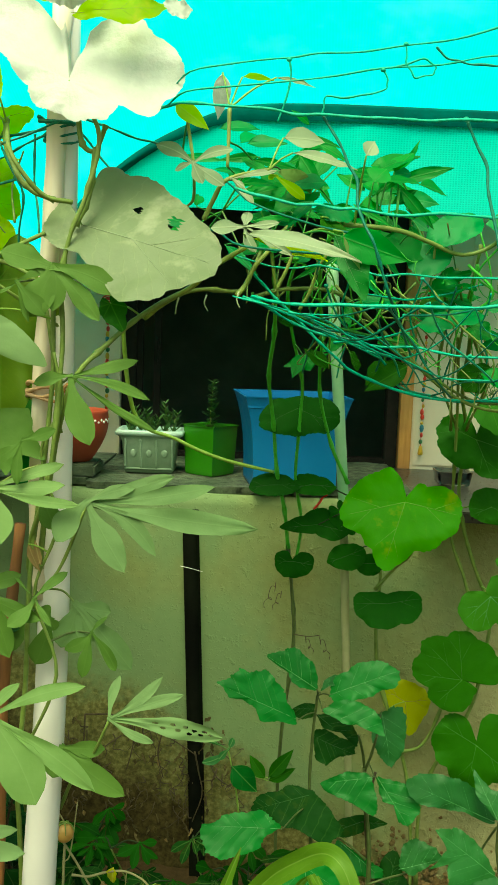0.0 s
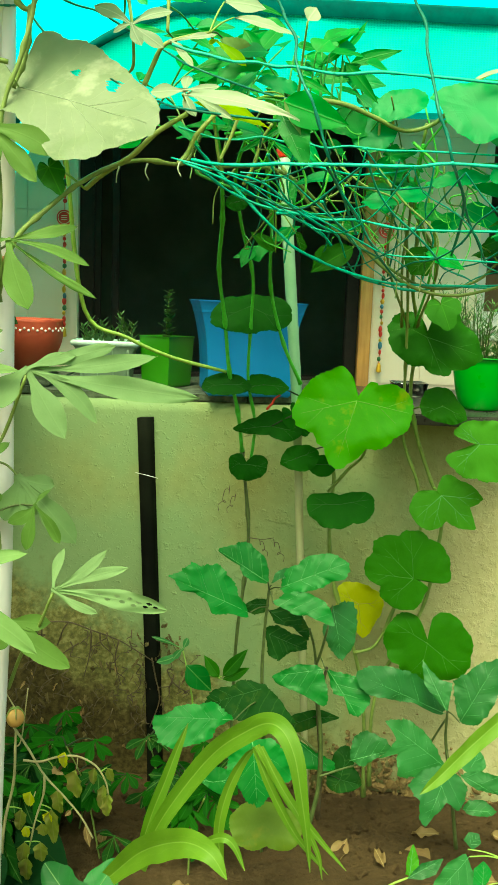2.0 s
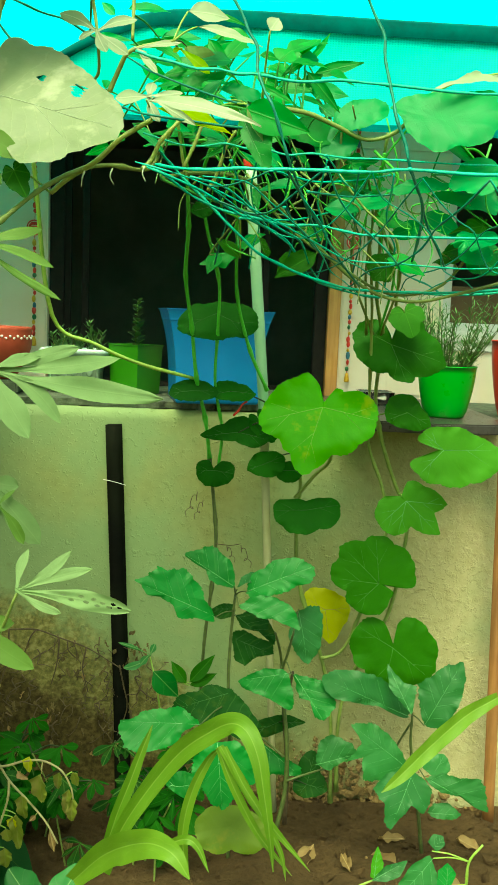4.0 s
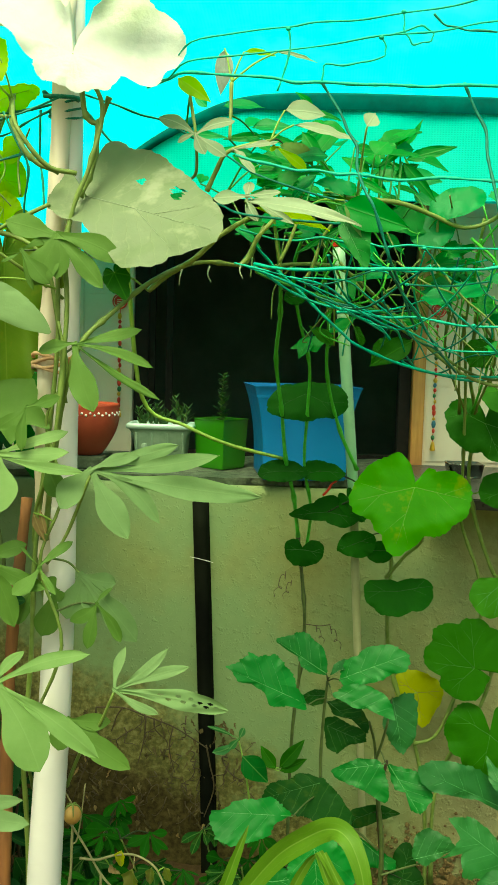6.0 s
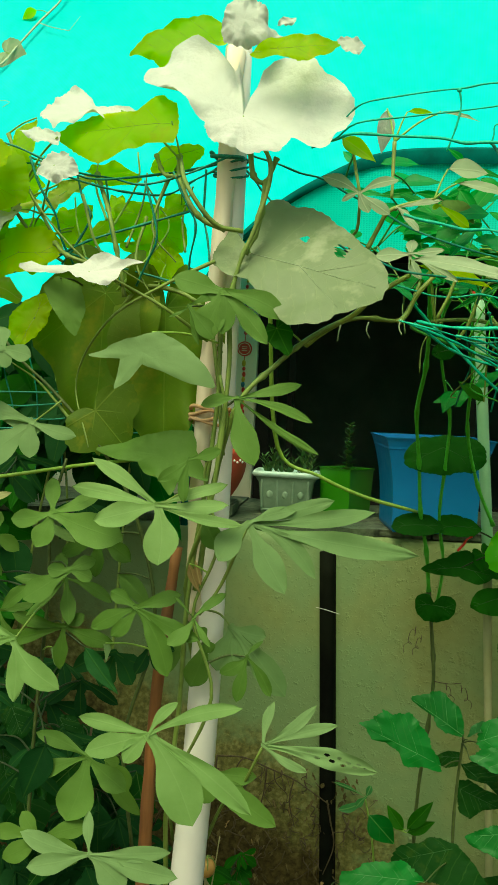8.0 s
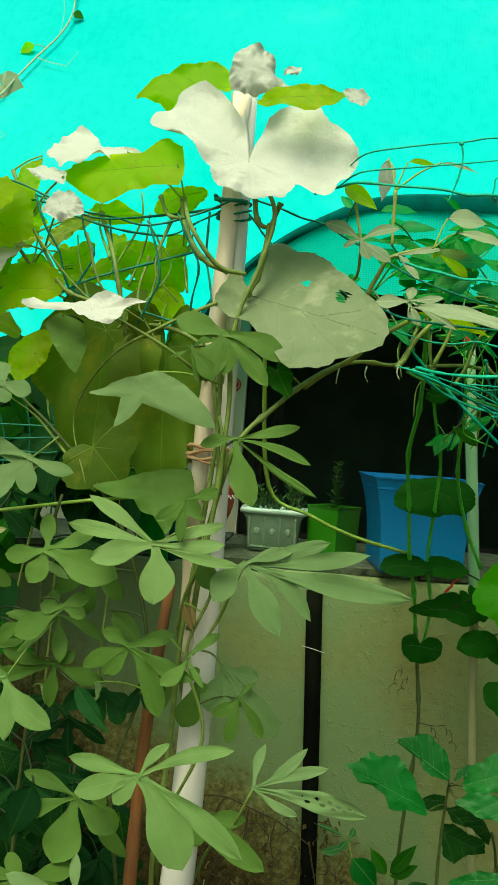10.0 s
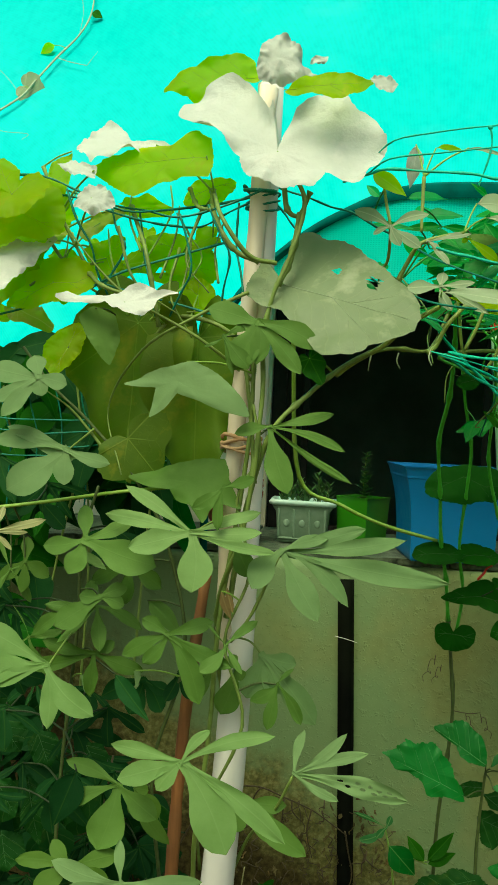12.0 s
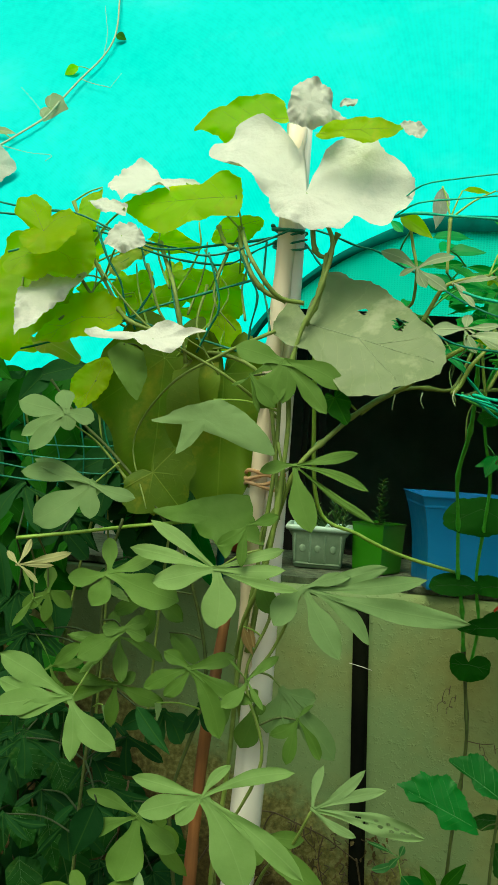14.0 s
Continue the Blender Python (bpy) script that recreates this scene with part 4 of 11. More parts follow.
def heart_leaf(plant, at, tilt, turn, spin, length, width, mat, lobes=0.06, sinus=0.30, cup=0.10, droop=0.12, wave=0.035, back=0.66, rear=0.5, stalk=True, stalk_mat=STEM_GREEN, holes=(), fine=1):
    """A round gourd leaf with a notch at its stalk, five ribs, a wavy margin."""
    d, c, n = axes(tilt, turn, spin)
    at = Vector(at)
    seed = at * 37
    ribs = [radians(k) for k in (0, 48, -48, 98, -98, 140, -140)]
    rows = []
    for k in range(8 * fine + 1):
        f = k / (8 * fine)
        row = []
        for i in range(60 * fine):
            t = 2 * math.pi * i / (60 * fine) - math.pi
            r = (back + (1 - back) * math.cos(t / 2) ** 2) * (1 - 0.93 * math.exp(-((math.pi - abs(t)) / sinus) ** 2))
            r *= 1 + lobes * (math.cos(5 * t) + 0.45 * math.cos(10 * t + seed.y)) + 0.012 * math.sin(31 * t) + 0.05 * noise.noise(Vector((math.cos(t) * 6, math.sin(t) * 6, seed.x))) + 0.07 * noise.noise(Vector((math.cos(t) * 2.1, math.sin(t) * 2.1, seed.z)))
            a, b = f * r * math.cos(t) * length * (1 if abs(t) < math.pi / 2 else rear), f * r * math.sin(t) * width * 0.60
            rho = math.hypot(a, b)
            h = -droop * length * (a / length) ** 2 * (1 if a > 0 else 0.4) + cup * abs(b) - droop * 0.6 * b * b / width
            h += 1.2 * wave * length * f * f * noise.noise(Vector((a, b, 0)) * (2.2 / length) + seed) * 1.6 + 0.5 * wave * length * f ** 3 * math.sin(7 * t + seed.y)
            ang = math.atan2(b, a)
            perp = min(abs(rho * math.sin(ang - q)) if math.cos(ang - q) > 0 else rho for q in ribs)
            row.append((at + d * a + c * b + n * h, perp * 10, rho * 10))
        rows.append(row)
    return finish_leaf(plant, at, rows, mat, True, stalk, stalk_mat, holes=holes)


def rib_leaf(plant, at, tilt, turn, ribs, mat, base=None, cup=0.05, droop=0.12, wave=0.07, teeth=0.022, soft=2.6, lift=(0, 0.0), stalk=True, stalk_mat=STEM_GREEN, holes=()):
    """A lobed blade: ribs are (angle, length) in the plane of the face, and the margin runs from tip to tip.
    With a base the leaf is feather-veined on a midrib from there, else its ribs spread from the middle."""
    d, c, n = axes(tilt, turn, 0)
    at = Vector(at)
    seed = at * 41
    spots = [(r * math.cos(radians(a)), r * math.sin(radians(a))) for a, r in ribs]
    size = max(r for a, r in ribs)
    steps = 168
    radii = []
    for i in range(steps):
        t = 360 * i / steps
        for k in range(len(ribs)):
            (a0, r0), (a1, r1) = ribs[k - 1], ribs[k]
            span, into = (a1 - a0) % 360, (t - a0) % 360
            if into <= span:
                break
        if span < 150:
            # The edge between two tips, a little rounded outwards.
            s, u, v = math.sin(radians(span)), math.sin(radians(span - into)), math.sin(radians(into))
            bulge = min(0.13, 0.0032 * span) * math.sin(math.pi * into / span) * (1 if base is None else 0.2)
            radii.append(r0 * r1 * s / max(1e-6, r1 * u + r0 * v) * (1 + bulge))
        else:
            radii.append(r0 + (r1 - r0) * into / span)
    width = max(1, round((soft if base is None else 0.5 * soft) * steps / 360))
    kernel = [math.exp(-(k / width) ** 2) for k in range(-2 * width, 2 * width + 1)]
    total = sum(kernel)
    margin = []
    for i in range(steps):
        r = sum(w * radii[(i + k - 2 * width) % steps] for k, w in enumerate(kernel)) / total
        t = 2 * math.pi * i / steps
        ragged = noise.noise(Vector((math.cos(t) * 5, math.sin(t) * 5, seed.x))) + 0.7 * noise.noise(Vector((math.cos(t) * 14, math.sin(t) * 14, seed.y)))
        margin.append(r * (1 + teeth * (1.6 * ragged + (i % 3) * 0.3)))
    tips = [k for k in range(len(ribs)) if ribs[k][1] >= ribs[k - 1][1] and ribs[k][1] >= ribs[(k + 1) % len(ribs)][1] and ribs[k][1] > 0.4 * size]
    root = (0.0, 0.0)
    veins = []
    if base:
        root = (base[1] * math.cos(radians(base[0])), base[1] * math.sin(radians(base[0])))
        far = max(spots, key=lambda q: math.hypot(q[0] - root[0], q[1] - root[1]))
        span = math.hypot(far[0] - root[0], far[1] - root[1])
        way = ((far[0] - root[0]) / span, (far[1] - root[1]) / span)
        veins.append((root, far))
        for k in range(len(spots)):
            along = (spots[k][0] - root[0]) * way[0] + (spots[k][1] - root[1]) * way[1]
            aside = abs((spots[k][0] - root[0]) * way[1] - (spots[k][1] - root[1]) * way[0])
            if aside > 0.12 * span and along > 0.2 * span:
                start = max(0.05 * span, along - 0.8 * aside)
                veins.append(((root[0] + way[0] * start, root[1] + way[1] * start), spots[k]))
    else:
        veins = [(root, spots[k]) for k in tips]
    def height(a, b, f):
        rho, t = math.hypot(a, b), math.atan2(b, a)
        h = cup * rho - droop * rho * rho / size + lift[1] * rho * max(0.0, math.cos(t - radians(lift[0])))
        h += wave * size * (1.5 * f * f * noise.noise(Vector((a, b, 0)) * (2.6 / size) + seed) + 0.55 * f ** 3 * noise.noise(Vector((a, b, 1)) * (7.0 / size) + seed))
        off = 1.0
        for p, q in veins:
            vx, vy = q[0] - p[0], q[1] - p[1]
            u = max(0.0, min(1.0, ((a - p[0]) * vx + (b - p[1]) * vy) / max(1e-9, vx * vx + vy * vy)))
            off = min(off, math.hypot(a - p[0] - u * vx, b - p[1] - u * vy))
        return h + (0.05 * min(off, 0.02) if base is None else 0.07 * min(off, 0.03)), off

    def inside(a, b):
        return math.hypot(a, b) / margin[round(math.atan2(b, a) / (2 * math.pi) * steps) % steps]

    rows = []
    rings = 34 if holes else 10
    for k in range(rings + 1):
        f = k / rings
        row = []
        for i in range(steps):
            t = 2 * math.pi * i / steps
            a, b = f * margin[i] * math.cos(t), f * margin[i] * math.sin(t)
            h, off = height(a, b, f)
            if base:
                u, v = abs((a - root[0]) * way[1] - (b - root[1]) * way[0]), (a - root[0]) * way[0] + (b - root[1]) * way[1]
            else:
                u, v = off, math.hypot(a, b)
            row.append((at + d * a + c * b + n * h, 0.04 + u * 10, v * 10))
        rows.append(row)
    pierced = [(*(at + d * x + c * y), r) for x, y, r in holes]
    blade = finish_leaf(plant, at + d * root[0] + c * root[1], rows, mat, True, stalk, stalk_mat, holes=pierced)
    if mat in VEINS:
        lines = []
        if base:
            lines.append((root, way, 0.96 * span, 1.0))
            for k in range(4):
                start = (root[0] + way[0] * span * (0.10 + 0.20 * k), root[1] + way[1] * span * (0.10 + 0.20 * k))
                for side in (-1, 1):
                    w = radians(side * (52 - 4 * k) + 8 * noise.noise(Vector((k, side, 0)) + seed))
                    lines.append((start, (way[0] * math.cos(w) - way[1] * math.sin(w), way[0] * math.sin(w) + way[1] * math.cos(w)), 0.5 * span, 0.45))
        else:
            for p, q in veins:
                long = math.hypot(*q)
                lines.append((p, (q[0] / long, q[1] / long), 0.94 * long, 1.0))
                for side in (-1, 1):
                    w = math.atan2(q[1], q[0]) + side * radians(32)
                    fork = 0.38 + 0.14 * (side > 0)
                    lines.append(((fork * q[0], fork * q[1]), (math.cos(w), math.sin(w)), 0.45 * long, 0.6))
        bm = bmesh.new()
        for p, w, long, weight in lines:
            points = []
            for k in range(9):
                a, b = p[0] + w[0] * long * k / 8, p[1] + w[1] * long * k / 8
                f = inside(a, b)
                if f > 0.94 and k:
                    break
                points.append(at + d * a + c * b + n * (height(a, b, min(1.0, f))[0] + 0.0002))
            if len(points) > 2:
                tube(bm, points, VEINS[mat][1] * weight, VEINS[mat][1] * weight * 0.35, 4, 1)
        part("venation", bm, VEINS[mat][0], blade, at=at)
    return blade


def blade_leaf(plant, at, tilt, turn, spin, length, width, mat, teeth=0.0, droop=0.2, cup=0.25, wave=0.02, wide=0.42, stalk=True, stalk_mat=STEM_GREEN, twist=0.0, name="leaf"):
    """A pointed leaf on one rib; teeth > 0 cuts the margin into broad lobes."""
    d, c, n = axes(tilt, turn, spin)
    at = Vector(at)
    seed = at * 29
    rows = []
    steps = 44 if teeth else 16
    for k in range(steps + 1):
        f = k / steps
        g = f ** (math.log(0.5) / math.log(wide))
        half = 0.5 * width * max(0.012, math.sin(math.pi * g)) ** 0.85 * (1 - 0.3 * f * f)
        if teeth:
            # Broad at the stalk, blunt at the tip.
            half = 0.54 * width * min(1, f / 0.16) ** 0.6 * (1 - 0.35 * f) * max(0.01, 1 - f ** 5) ** 0.6
        row = []
        for j in range(-4, 5):
            s = j / 4
            w = half * s
            if teeth and abs(j) > 1:
                w *= 1 + teeth * (math.sin(f * 13 + (0.9 if j > 0 else 0) + 0.6 * math.sin(seed.x)) + 0.5 * noise.noise(Vector((f * 9, j, 0)) + seed)) * min(1, 4 * f) * min(1, 3 * (1 - f)) * abs(s)
            a = f * length + (abs(s) ** 2) * length * 0.05 * (1 - f)
            h = -droop * length * f * f + cup * abs(w) * (1 - 0.5 * f) + twist * w * f
            h += wave * length * abs(s) * noise.noise(Vector((f * 5, s * 1.5, 0)) + seed) * 2
            if teeth:
                h += 0.014 * length * s * s * math.sin(f * 17 + (1.4 if j > 0 else 0) + seed.x + 0.8) + 0.05 * length * abs(s) * noise.noise(Vector((f * 3, s, 1)) + seed)
            row.append((at + d * a + c * w + n * h, abs(w) * 10, a * 10))
        rows.append(row)
    return finish_leaf(plant, at, rows, mat, False, stalk, stalk_mat, name)


def palm_leaf(plant, at, tilt, turn, fingers, slim, mat, droop=0.16, stalk=True, stalk_mat=STEM_OLIVE, eaten=False, web=0.20):
    """A hand-shaped leaf: fingers are (angle, length) or (angle, length, width) in the plane of the face."""
    at = Vector(at)
    bm = bmesh.new()
    layer = bm.loops.layers.uv.new("blade")
    seed = at * 31
    mean = sum(f[1] for f in fingers) / len(fingers)
    for m, (angle, length, *given) in enumerate(fingers):
        d, c, n = axes(tilt, turn, angle)
        grid = []
        bitten = eaten and m == 0
        steps = 140 if bitten else 12
        cols = 14 if bitten else 3
        bow = 0.16 * noise.noise(Vector((m * 3.1, 0, 0)) + seed)
        fat = 0.80 + 0.95 * noise.noise(Vector((m * 5.3, 2, 7)) + seed)
        peak = 0.64 + 0.10 * noise.noise(Vector((m * 2.9, 8, 1)) + seed)
        for k in range(steps + 1):
            f = k / steps
            half = (given[0] if given else fat * slim * (0.55 * length + 0.45 * mean)) * 0.5 * (web + (1 - web) * math.sin(min(1.0, max(0.0, f - 0.1) / (peak - 0.1)) * math.pi / 2) ** 2.3)
            if f > peak:
                half *= max(0.0, 1 - ((f - peak) / (1 - peak)) ** 2.1) ** 0.72
            if web > 0.38:
                # Broad at the stalk and drawn out to a point.
                half = (given[0] if given else fat * slim * mean) * 0.5 * (0.22 + 0.78 * math.sin(min(1.0, f / 0.42) * math.pi / 2)) * max(0.0, 1 - max(0.0, (f - 0.30) / 0.70) ** 1.5)
            half *= 1 + 0.12 * noise.noise(Vector((f * 5, m, 0)) + seed)
            row = []
            for j in range(-cols, cols + 1):
                s = j / cols
                w = half * s + bow * length * math.sin(f * math.pi)
                h = -droop * length * f * f * (0.7 + 0.6 * noise.noise(Vector((m * 2.3, 1, 4)) + seed)) + (0.10 * s * s * half + 0.0012 * m if web <= 0.38 else 0.0003 * m)
                h += (0.05 if web <= 0.38 else 0.03 * f) * length * abs(s) * noise.noise(Vector((f * 4, s, m)) + seed)
                row.append((bm.verts.new(at + d * (f * length - 0.004) + c * w + n * h), (abs(half * s) * 10, f * length * 10)))
            grid.append(row)
        for a, b in zip(grid, grid[1:]):
            k = grid.index(a)
            for i in range(2 * cols):
                if bitten and any(((k / steps - u) * length / 0.0055) ** 2 + (((i + 0.5) / cols - 1 - v) * 0.5 * given[0] / 0.0028) ** 2 < 1 for u, v in ((0.40, 0.25), (0.47, -0.2), (0.55, 0.3), (0.60, -0.15), (0.66, 0.28), (0.70, -0.3), (0.74, 0.1), (0.80, -0.2), (0.83, 0.25), (0.89, 0.0))):
                    continue
                quad = (a[i], a[i + 1], b[i + 1], b[i])
                face = bm.faces.new([q[0] for q in quad])
                for loop, q in zip(face.loops, quad):
                    loop[layer].uv = q[1]
    if web > 0.3:
        # The blade joins the fingers round the stalk.
        ring = sorted((a % 360, ln) for a, ln, *rest in fingers)
        for (a0, l0), (a1, l1) in zip(ring, ring[1:] + [(ring[0][0] + 360, ring[0][1])]):
            if a1 - a0 > 115:
                continue
            spots = []
            for a, r in ((a0, 0.46 * l0), ((a0 + a1) / 2, 0.26 * (l0 + l1) / 2), (a1, 0.46 * l1)):
                d, c, n = axes(tilt, turn, a)
                spots.append(bm.verts.new(at + d * r + n * ((0.0015 if web > 0.38 else -0.002) - droop * r * r / mean * 0.6)))
            hub = bm.verts.new(at + n * (0.0022 if web > 0.38 else -0.002))
            for tri in ((hub, spots[0], spots[1]), (hub, spots[1], spots[2])):
                face = bm.faces.new(tri)
                for loop in face.loops:
                    loop[layer].uv = (0.1, 0.1)
    leaf = part("leaf", bm, mat, plant, at=at)
    if stalk and plant in STEMS:
        near = min(STEMS[plant], key=lambda q: (q - at).length)
        gap = (near - at).length
        if 0.012 < gap < 0.2:
            mid = near.lerp(at, 0.5) + Vector((0, 0.02, 0.05 * gap))
            part("stalk", tube(bmesh.new(), [near, mid, at], 0.0024, 0.0018, 5, 5), STALKS.get(mat, stalk_mat), leaf, at=at)
    return leaf


def strap_leaf(plant, line, width, mat, roll=0.0, name="leaf"):
    """A long folded blade along a bent line, like corn."""
    bm = bmesh.new()
    layer = bm.loops.layers.uv.new("blade")
    pts = smooth_line(line, 10)
    grid = []
    for i, q in enumerate(pts):
        f = i / (len(pts) - 1)
        way = (pts[min(i + 1, len(pts) - 1)] - pts[max(i - 1, 0)]).normalized()
        side = way.cross(Vector((0.15, -0.9, 0.4)))
        side = (side.normalized() + Vector((0, 0, roll))).normalized()
        out = side.cross(way).normalized()
        half = 0.5 * width * (0.55 + 0.45 * math.sin(min(1, f * 2.2) * math.pi / 2)) * max(0.02, 1 - f ** 3) ** 0.8
        row = []
        for j in range(-3, 4):
            s = j / 3
            h = 0.30 * abs(s) * half + 0.10 * half * math.sin(f * 31 + j) * abs(s)
            row.append((bm.verts.new(q + side * half * s + out * h), (abs(s) * half * 10, 0.08)))
        grid.append(row)
    for a, b in zip(grid, grid[1:]):
        for i in range(6):
            quad = (a[i], a[i + 1], b[i + 1], b[i])
            face = bm.faces.new([q[0] for q in quad])
            for loop, q in zip(face.loops, quad):
                loop[layer].uv = q[1]
    return part(name, bm, mat, plant, at=line[0])


# ---- plants ----

# Gourd vine climbing the white post: big rounded leaves.
gourd_vine = thing("gourd_vine", (-0.45, 1.86, -0.15), "gourd vine with big rounded leaves on the post, pale where sunlit", "vine")
stem(gourd_vine, [(-0.408, 1.800, 1.037), (-0.388, 1.790, 1.207), (-0.357, 1.755, 1.341), (-0.326, 1.740, 1.414), (-0.278, 1.760, 1.466), (-0.229, 1.790, 1.514), (-0.171, 1.840, 1.556), (-0.118, 1.880, 1.573), (-0.057, 1.920, 1.573), (-0.035, 1.930, 1.593), (-0.007, 1.950, 1.659), (0.040, 2.000, 1.707)], 0.0055, 0.0035, mat=STEM_OLIVE, knots=9)
stem(gourd_vine, [(-0.450, 1.912, -0.170), (-0.428, 1.912, 0.300), (-0.412, 1.910, 0.750), (-0.436, 1.880, 0.940), (-0.425, 1.795, 1.080), (-0.378, 1.745, 1.220), (-0.356, 1.740, 1.449), (-0.359, 1.740, 1.573), (-0.343, 1.740, 1.657), (-0.318, 1.740, 1.720), (-0.296, 1.740, 1.823), (-0.338, 1.750, 1.897)], 0.005, 0.004, mat=STEM_OLIVE, knots=12)
stem(gourd_vine, [(-0.343, 1.750, 1.710), (-0.393, 1.730, 1.720), (-0.443, 1.720, 1.784), (-0.478, 1.820, 1.854)], 0.0045, 0.004, mat=STEM_OLIVE)
stem(gourd_vine, [(-0.368, 1.780, 1.299), (-0.384, 1.790, 1.447), (-0.421, 1.800, 1.575), (-0.532, 1.820, 1.614), (-0.602, 1.840, 1.568), (-0.667, 1.860, 1.611), (-0.784, 1.860, 1.788), (-0.842, 1.870, 1.913)], 0.0045, 0.0035, mat=STEM_OLIVE, knots=8)
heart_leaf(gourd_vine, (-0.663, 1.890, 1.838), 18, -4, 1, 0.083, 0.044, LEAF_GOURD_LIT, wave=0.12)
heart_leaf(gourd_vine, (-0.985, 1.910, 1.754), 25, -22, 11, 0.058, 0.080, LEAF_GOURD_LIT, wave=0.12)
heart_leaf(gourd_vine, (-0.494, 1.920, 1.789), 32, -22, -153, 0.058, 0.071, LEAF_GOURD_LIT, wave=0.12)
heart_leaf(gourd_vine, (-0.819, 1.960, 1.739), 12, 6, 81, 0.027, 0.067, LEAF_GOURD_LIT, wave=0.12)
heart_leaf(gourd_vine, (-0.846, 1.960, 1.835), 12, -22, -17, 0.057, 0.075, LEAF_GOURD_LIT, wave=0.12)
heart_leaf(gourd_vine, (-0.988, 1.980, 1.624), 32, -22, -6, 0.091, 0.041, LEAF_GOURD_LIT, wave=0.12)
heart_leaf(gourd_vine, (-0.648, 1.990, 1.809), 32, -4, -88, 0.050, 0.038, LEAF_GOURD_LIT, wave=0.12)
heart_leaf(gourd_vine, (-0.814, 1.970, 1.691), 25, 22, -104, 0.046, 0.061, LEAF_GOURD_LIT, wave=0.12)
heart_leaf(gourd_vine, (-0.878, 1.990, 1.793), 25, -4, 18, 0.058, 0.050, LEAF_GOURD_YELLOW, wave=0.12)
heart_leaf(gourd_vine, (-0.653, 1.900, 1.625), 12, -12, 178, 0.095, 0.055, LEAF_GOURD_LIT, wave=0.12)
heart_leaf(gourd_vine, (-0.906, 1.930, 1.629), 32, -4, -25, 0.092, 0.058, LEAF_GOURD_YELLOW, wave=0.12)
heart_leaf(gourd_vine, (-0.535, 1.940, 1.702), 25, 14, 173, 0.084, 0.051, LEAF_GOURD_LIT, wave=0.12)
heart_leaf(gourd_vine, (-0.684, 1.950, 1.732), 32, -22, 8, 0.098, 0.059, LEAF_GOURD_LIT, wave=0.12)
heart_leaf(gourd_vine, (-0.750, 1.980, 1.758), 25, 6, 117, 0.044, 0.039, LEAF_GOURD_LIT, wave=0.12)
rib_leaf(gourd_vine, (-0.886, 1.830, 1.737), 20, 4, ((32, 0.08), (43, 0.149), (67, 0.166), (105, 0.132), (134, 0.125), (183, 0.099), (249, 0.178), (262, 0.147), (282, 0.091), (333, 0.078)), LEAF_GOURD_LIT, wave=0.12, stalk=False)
rib_leaf(gourd_vine, (-0.331, 1.775, 1.675), 30, -6, ((3, 0.219), (7, 0.201), (29, 0.164), (59, 0.136), (85, 0.129), (120, 0.024), (121, 0.082), (147, 0.067), (204, 0.072), (277, 0.069), (296, 0.123), (298, 0.179), (309, 0.204), (322, 0.223), (332, 0.251), (343, 0.265)), LEAF_GOURD, lift=(60, -0.10), wave=0.05, droop=0.05, holes=((0.166, 0.010, 0.011), (0.097, 0.036, 0.008), (0.178, 0.016, 0.006)))
rib_leaf(gourd_vine, (-0.352, 1.750, 1.916), 24, 0, ((13, 0.2), (32, 0.171), (61, 0.146), (78, 0.098), (80, 0.012), (98, 0.166), (101, 0.106), (121, 0.205), (137, 0.217), (157, 0.219), (162, 0.117), (193, 0.07), (237, 0.068), (262, 0.063), (295, 0.096), (330, 0.109), (333, 0.159), (346, 0.177)), LEAF_GOURD_SUNLIT, lift=(135, 0.02), wave=0.13, droop=0.06, soft=1.1)
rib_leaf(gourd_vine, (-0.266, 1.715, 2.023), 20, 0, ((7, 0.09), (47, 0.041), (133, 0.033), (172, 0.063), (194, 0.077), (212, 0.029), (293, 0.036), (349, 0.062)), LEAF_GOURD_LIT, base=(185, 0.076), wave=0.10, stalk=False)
rib_leaf(gourd_vine, (-0.161, 1.710, 2.024), 25, 10, ((7, 0.024), (88, 0.021), (153, 0.03), (206, 0.017), (290, 0.02)), LEAF_GOURD_SUNLIT, wave=0.2, stalk=False)
rib_leaf(gourd_vine, (-0.355, 1.745, 2.084), 10, 8, ((4, 0.042), (58, 0.048), (93, 0.052), (119, 0.048), (175, 0.038), (226, 0.053), (293, 0.047), (342, 0.076)), LEAF_GOURD_SUNLIT, wave=0.26, droop=0.3, stalk=False)
rib_leaf(gourd_vine, (-0.287, 1.825, 2.110), 15, 14, ((38, 0.022), (145, 0.014), (202, 0.021), (350, 0.011)), LEAF_GOURD_SUNLIT, wave=0.2, stalk=False)
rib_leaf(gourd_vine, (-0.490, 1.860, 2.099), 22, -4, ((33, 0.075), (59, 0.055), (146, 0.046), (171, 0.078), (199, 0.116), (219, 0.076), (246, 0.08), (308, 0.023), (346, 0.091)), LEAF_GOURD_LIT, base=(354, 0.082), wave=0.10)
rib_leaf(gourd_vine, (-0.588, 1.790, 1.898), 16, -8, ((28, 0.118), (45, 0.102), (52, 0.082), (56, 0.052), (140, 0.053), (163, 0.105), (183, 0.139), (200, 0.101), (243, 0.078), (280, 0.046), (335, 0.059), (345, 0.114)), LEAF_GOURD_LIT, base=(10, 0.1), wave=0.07)
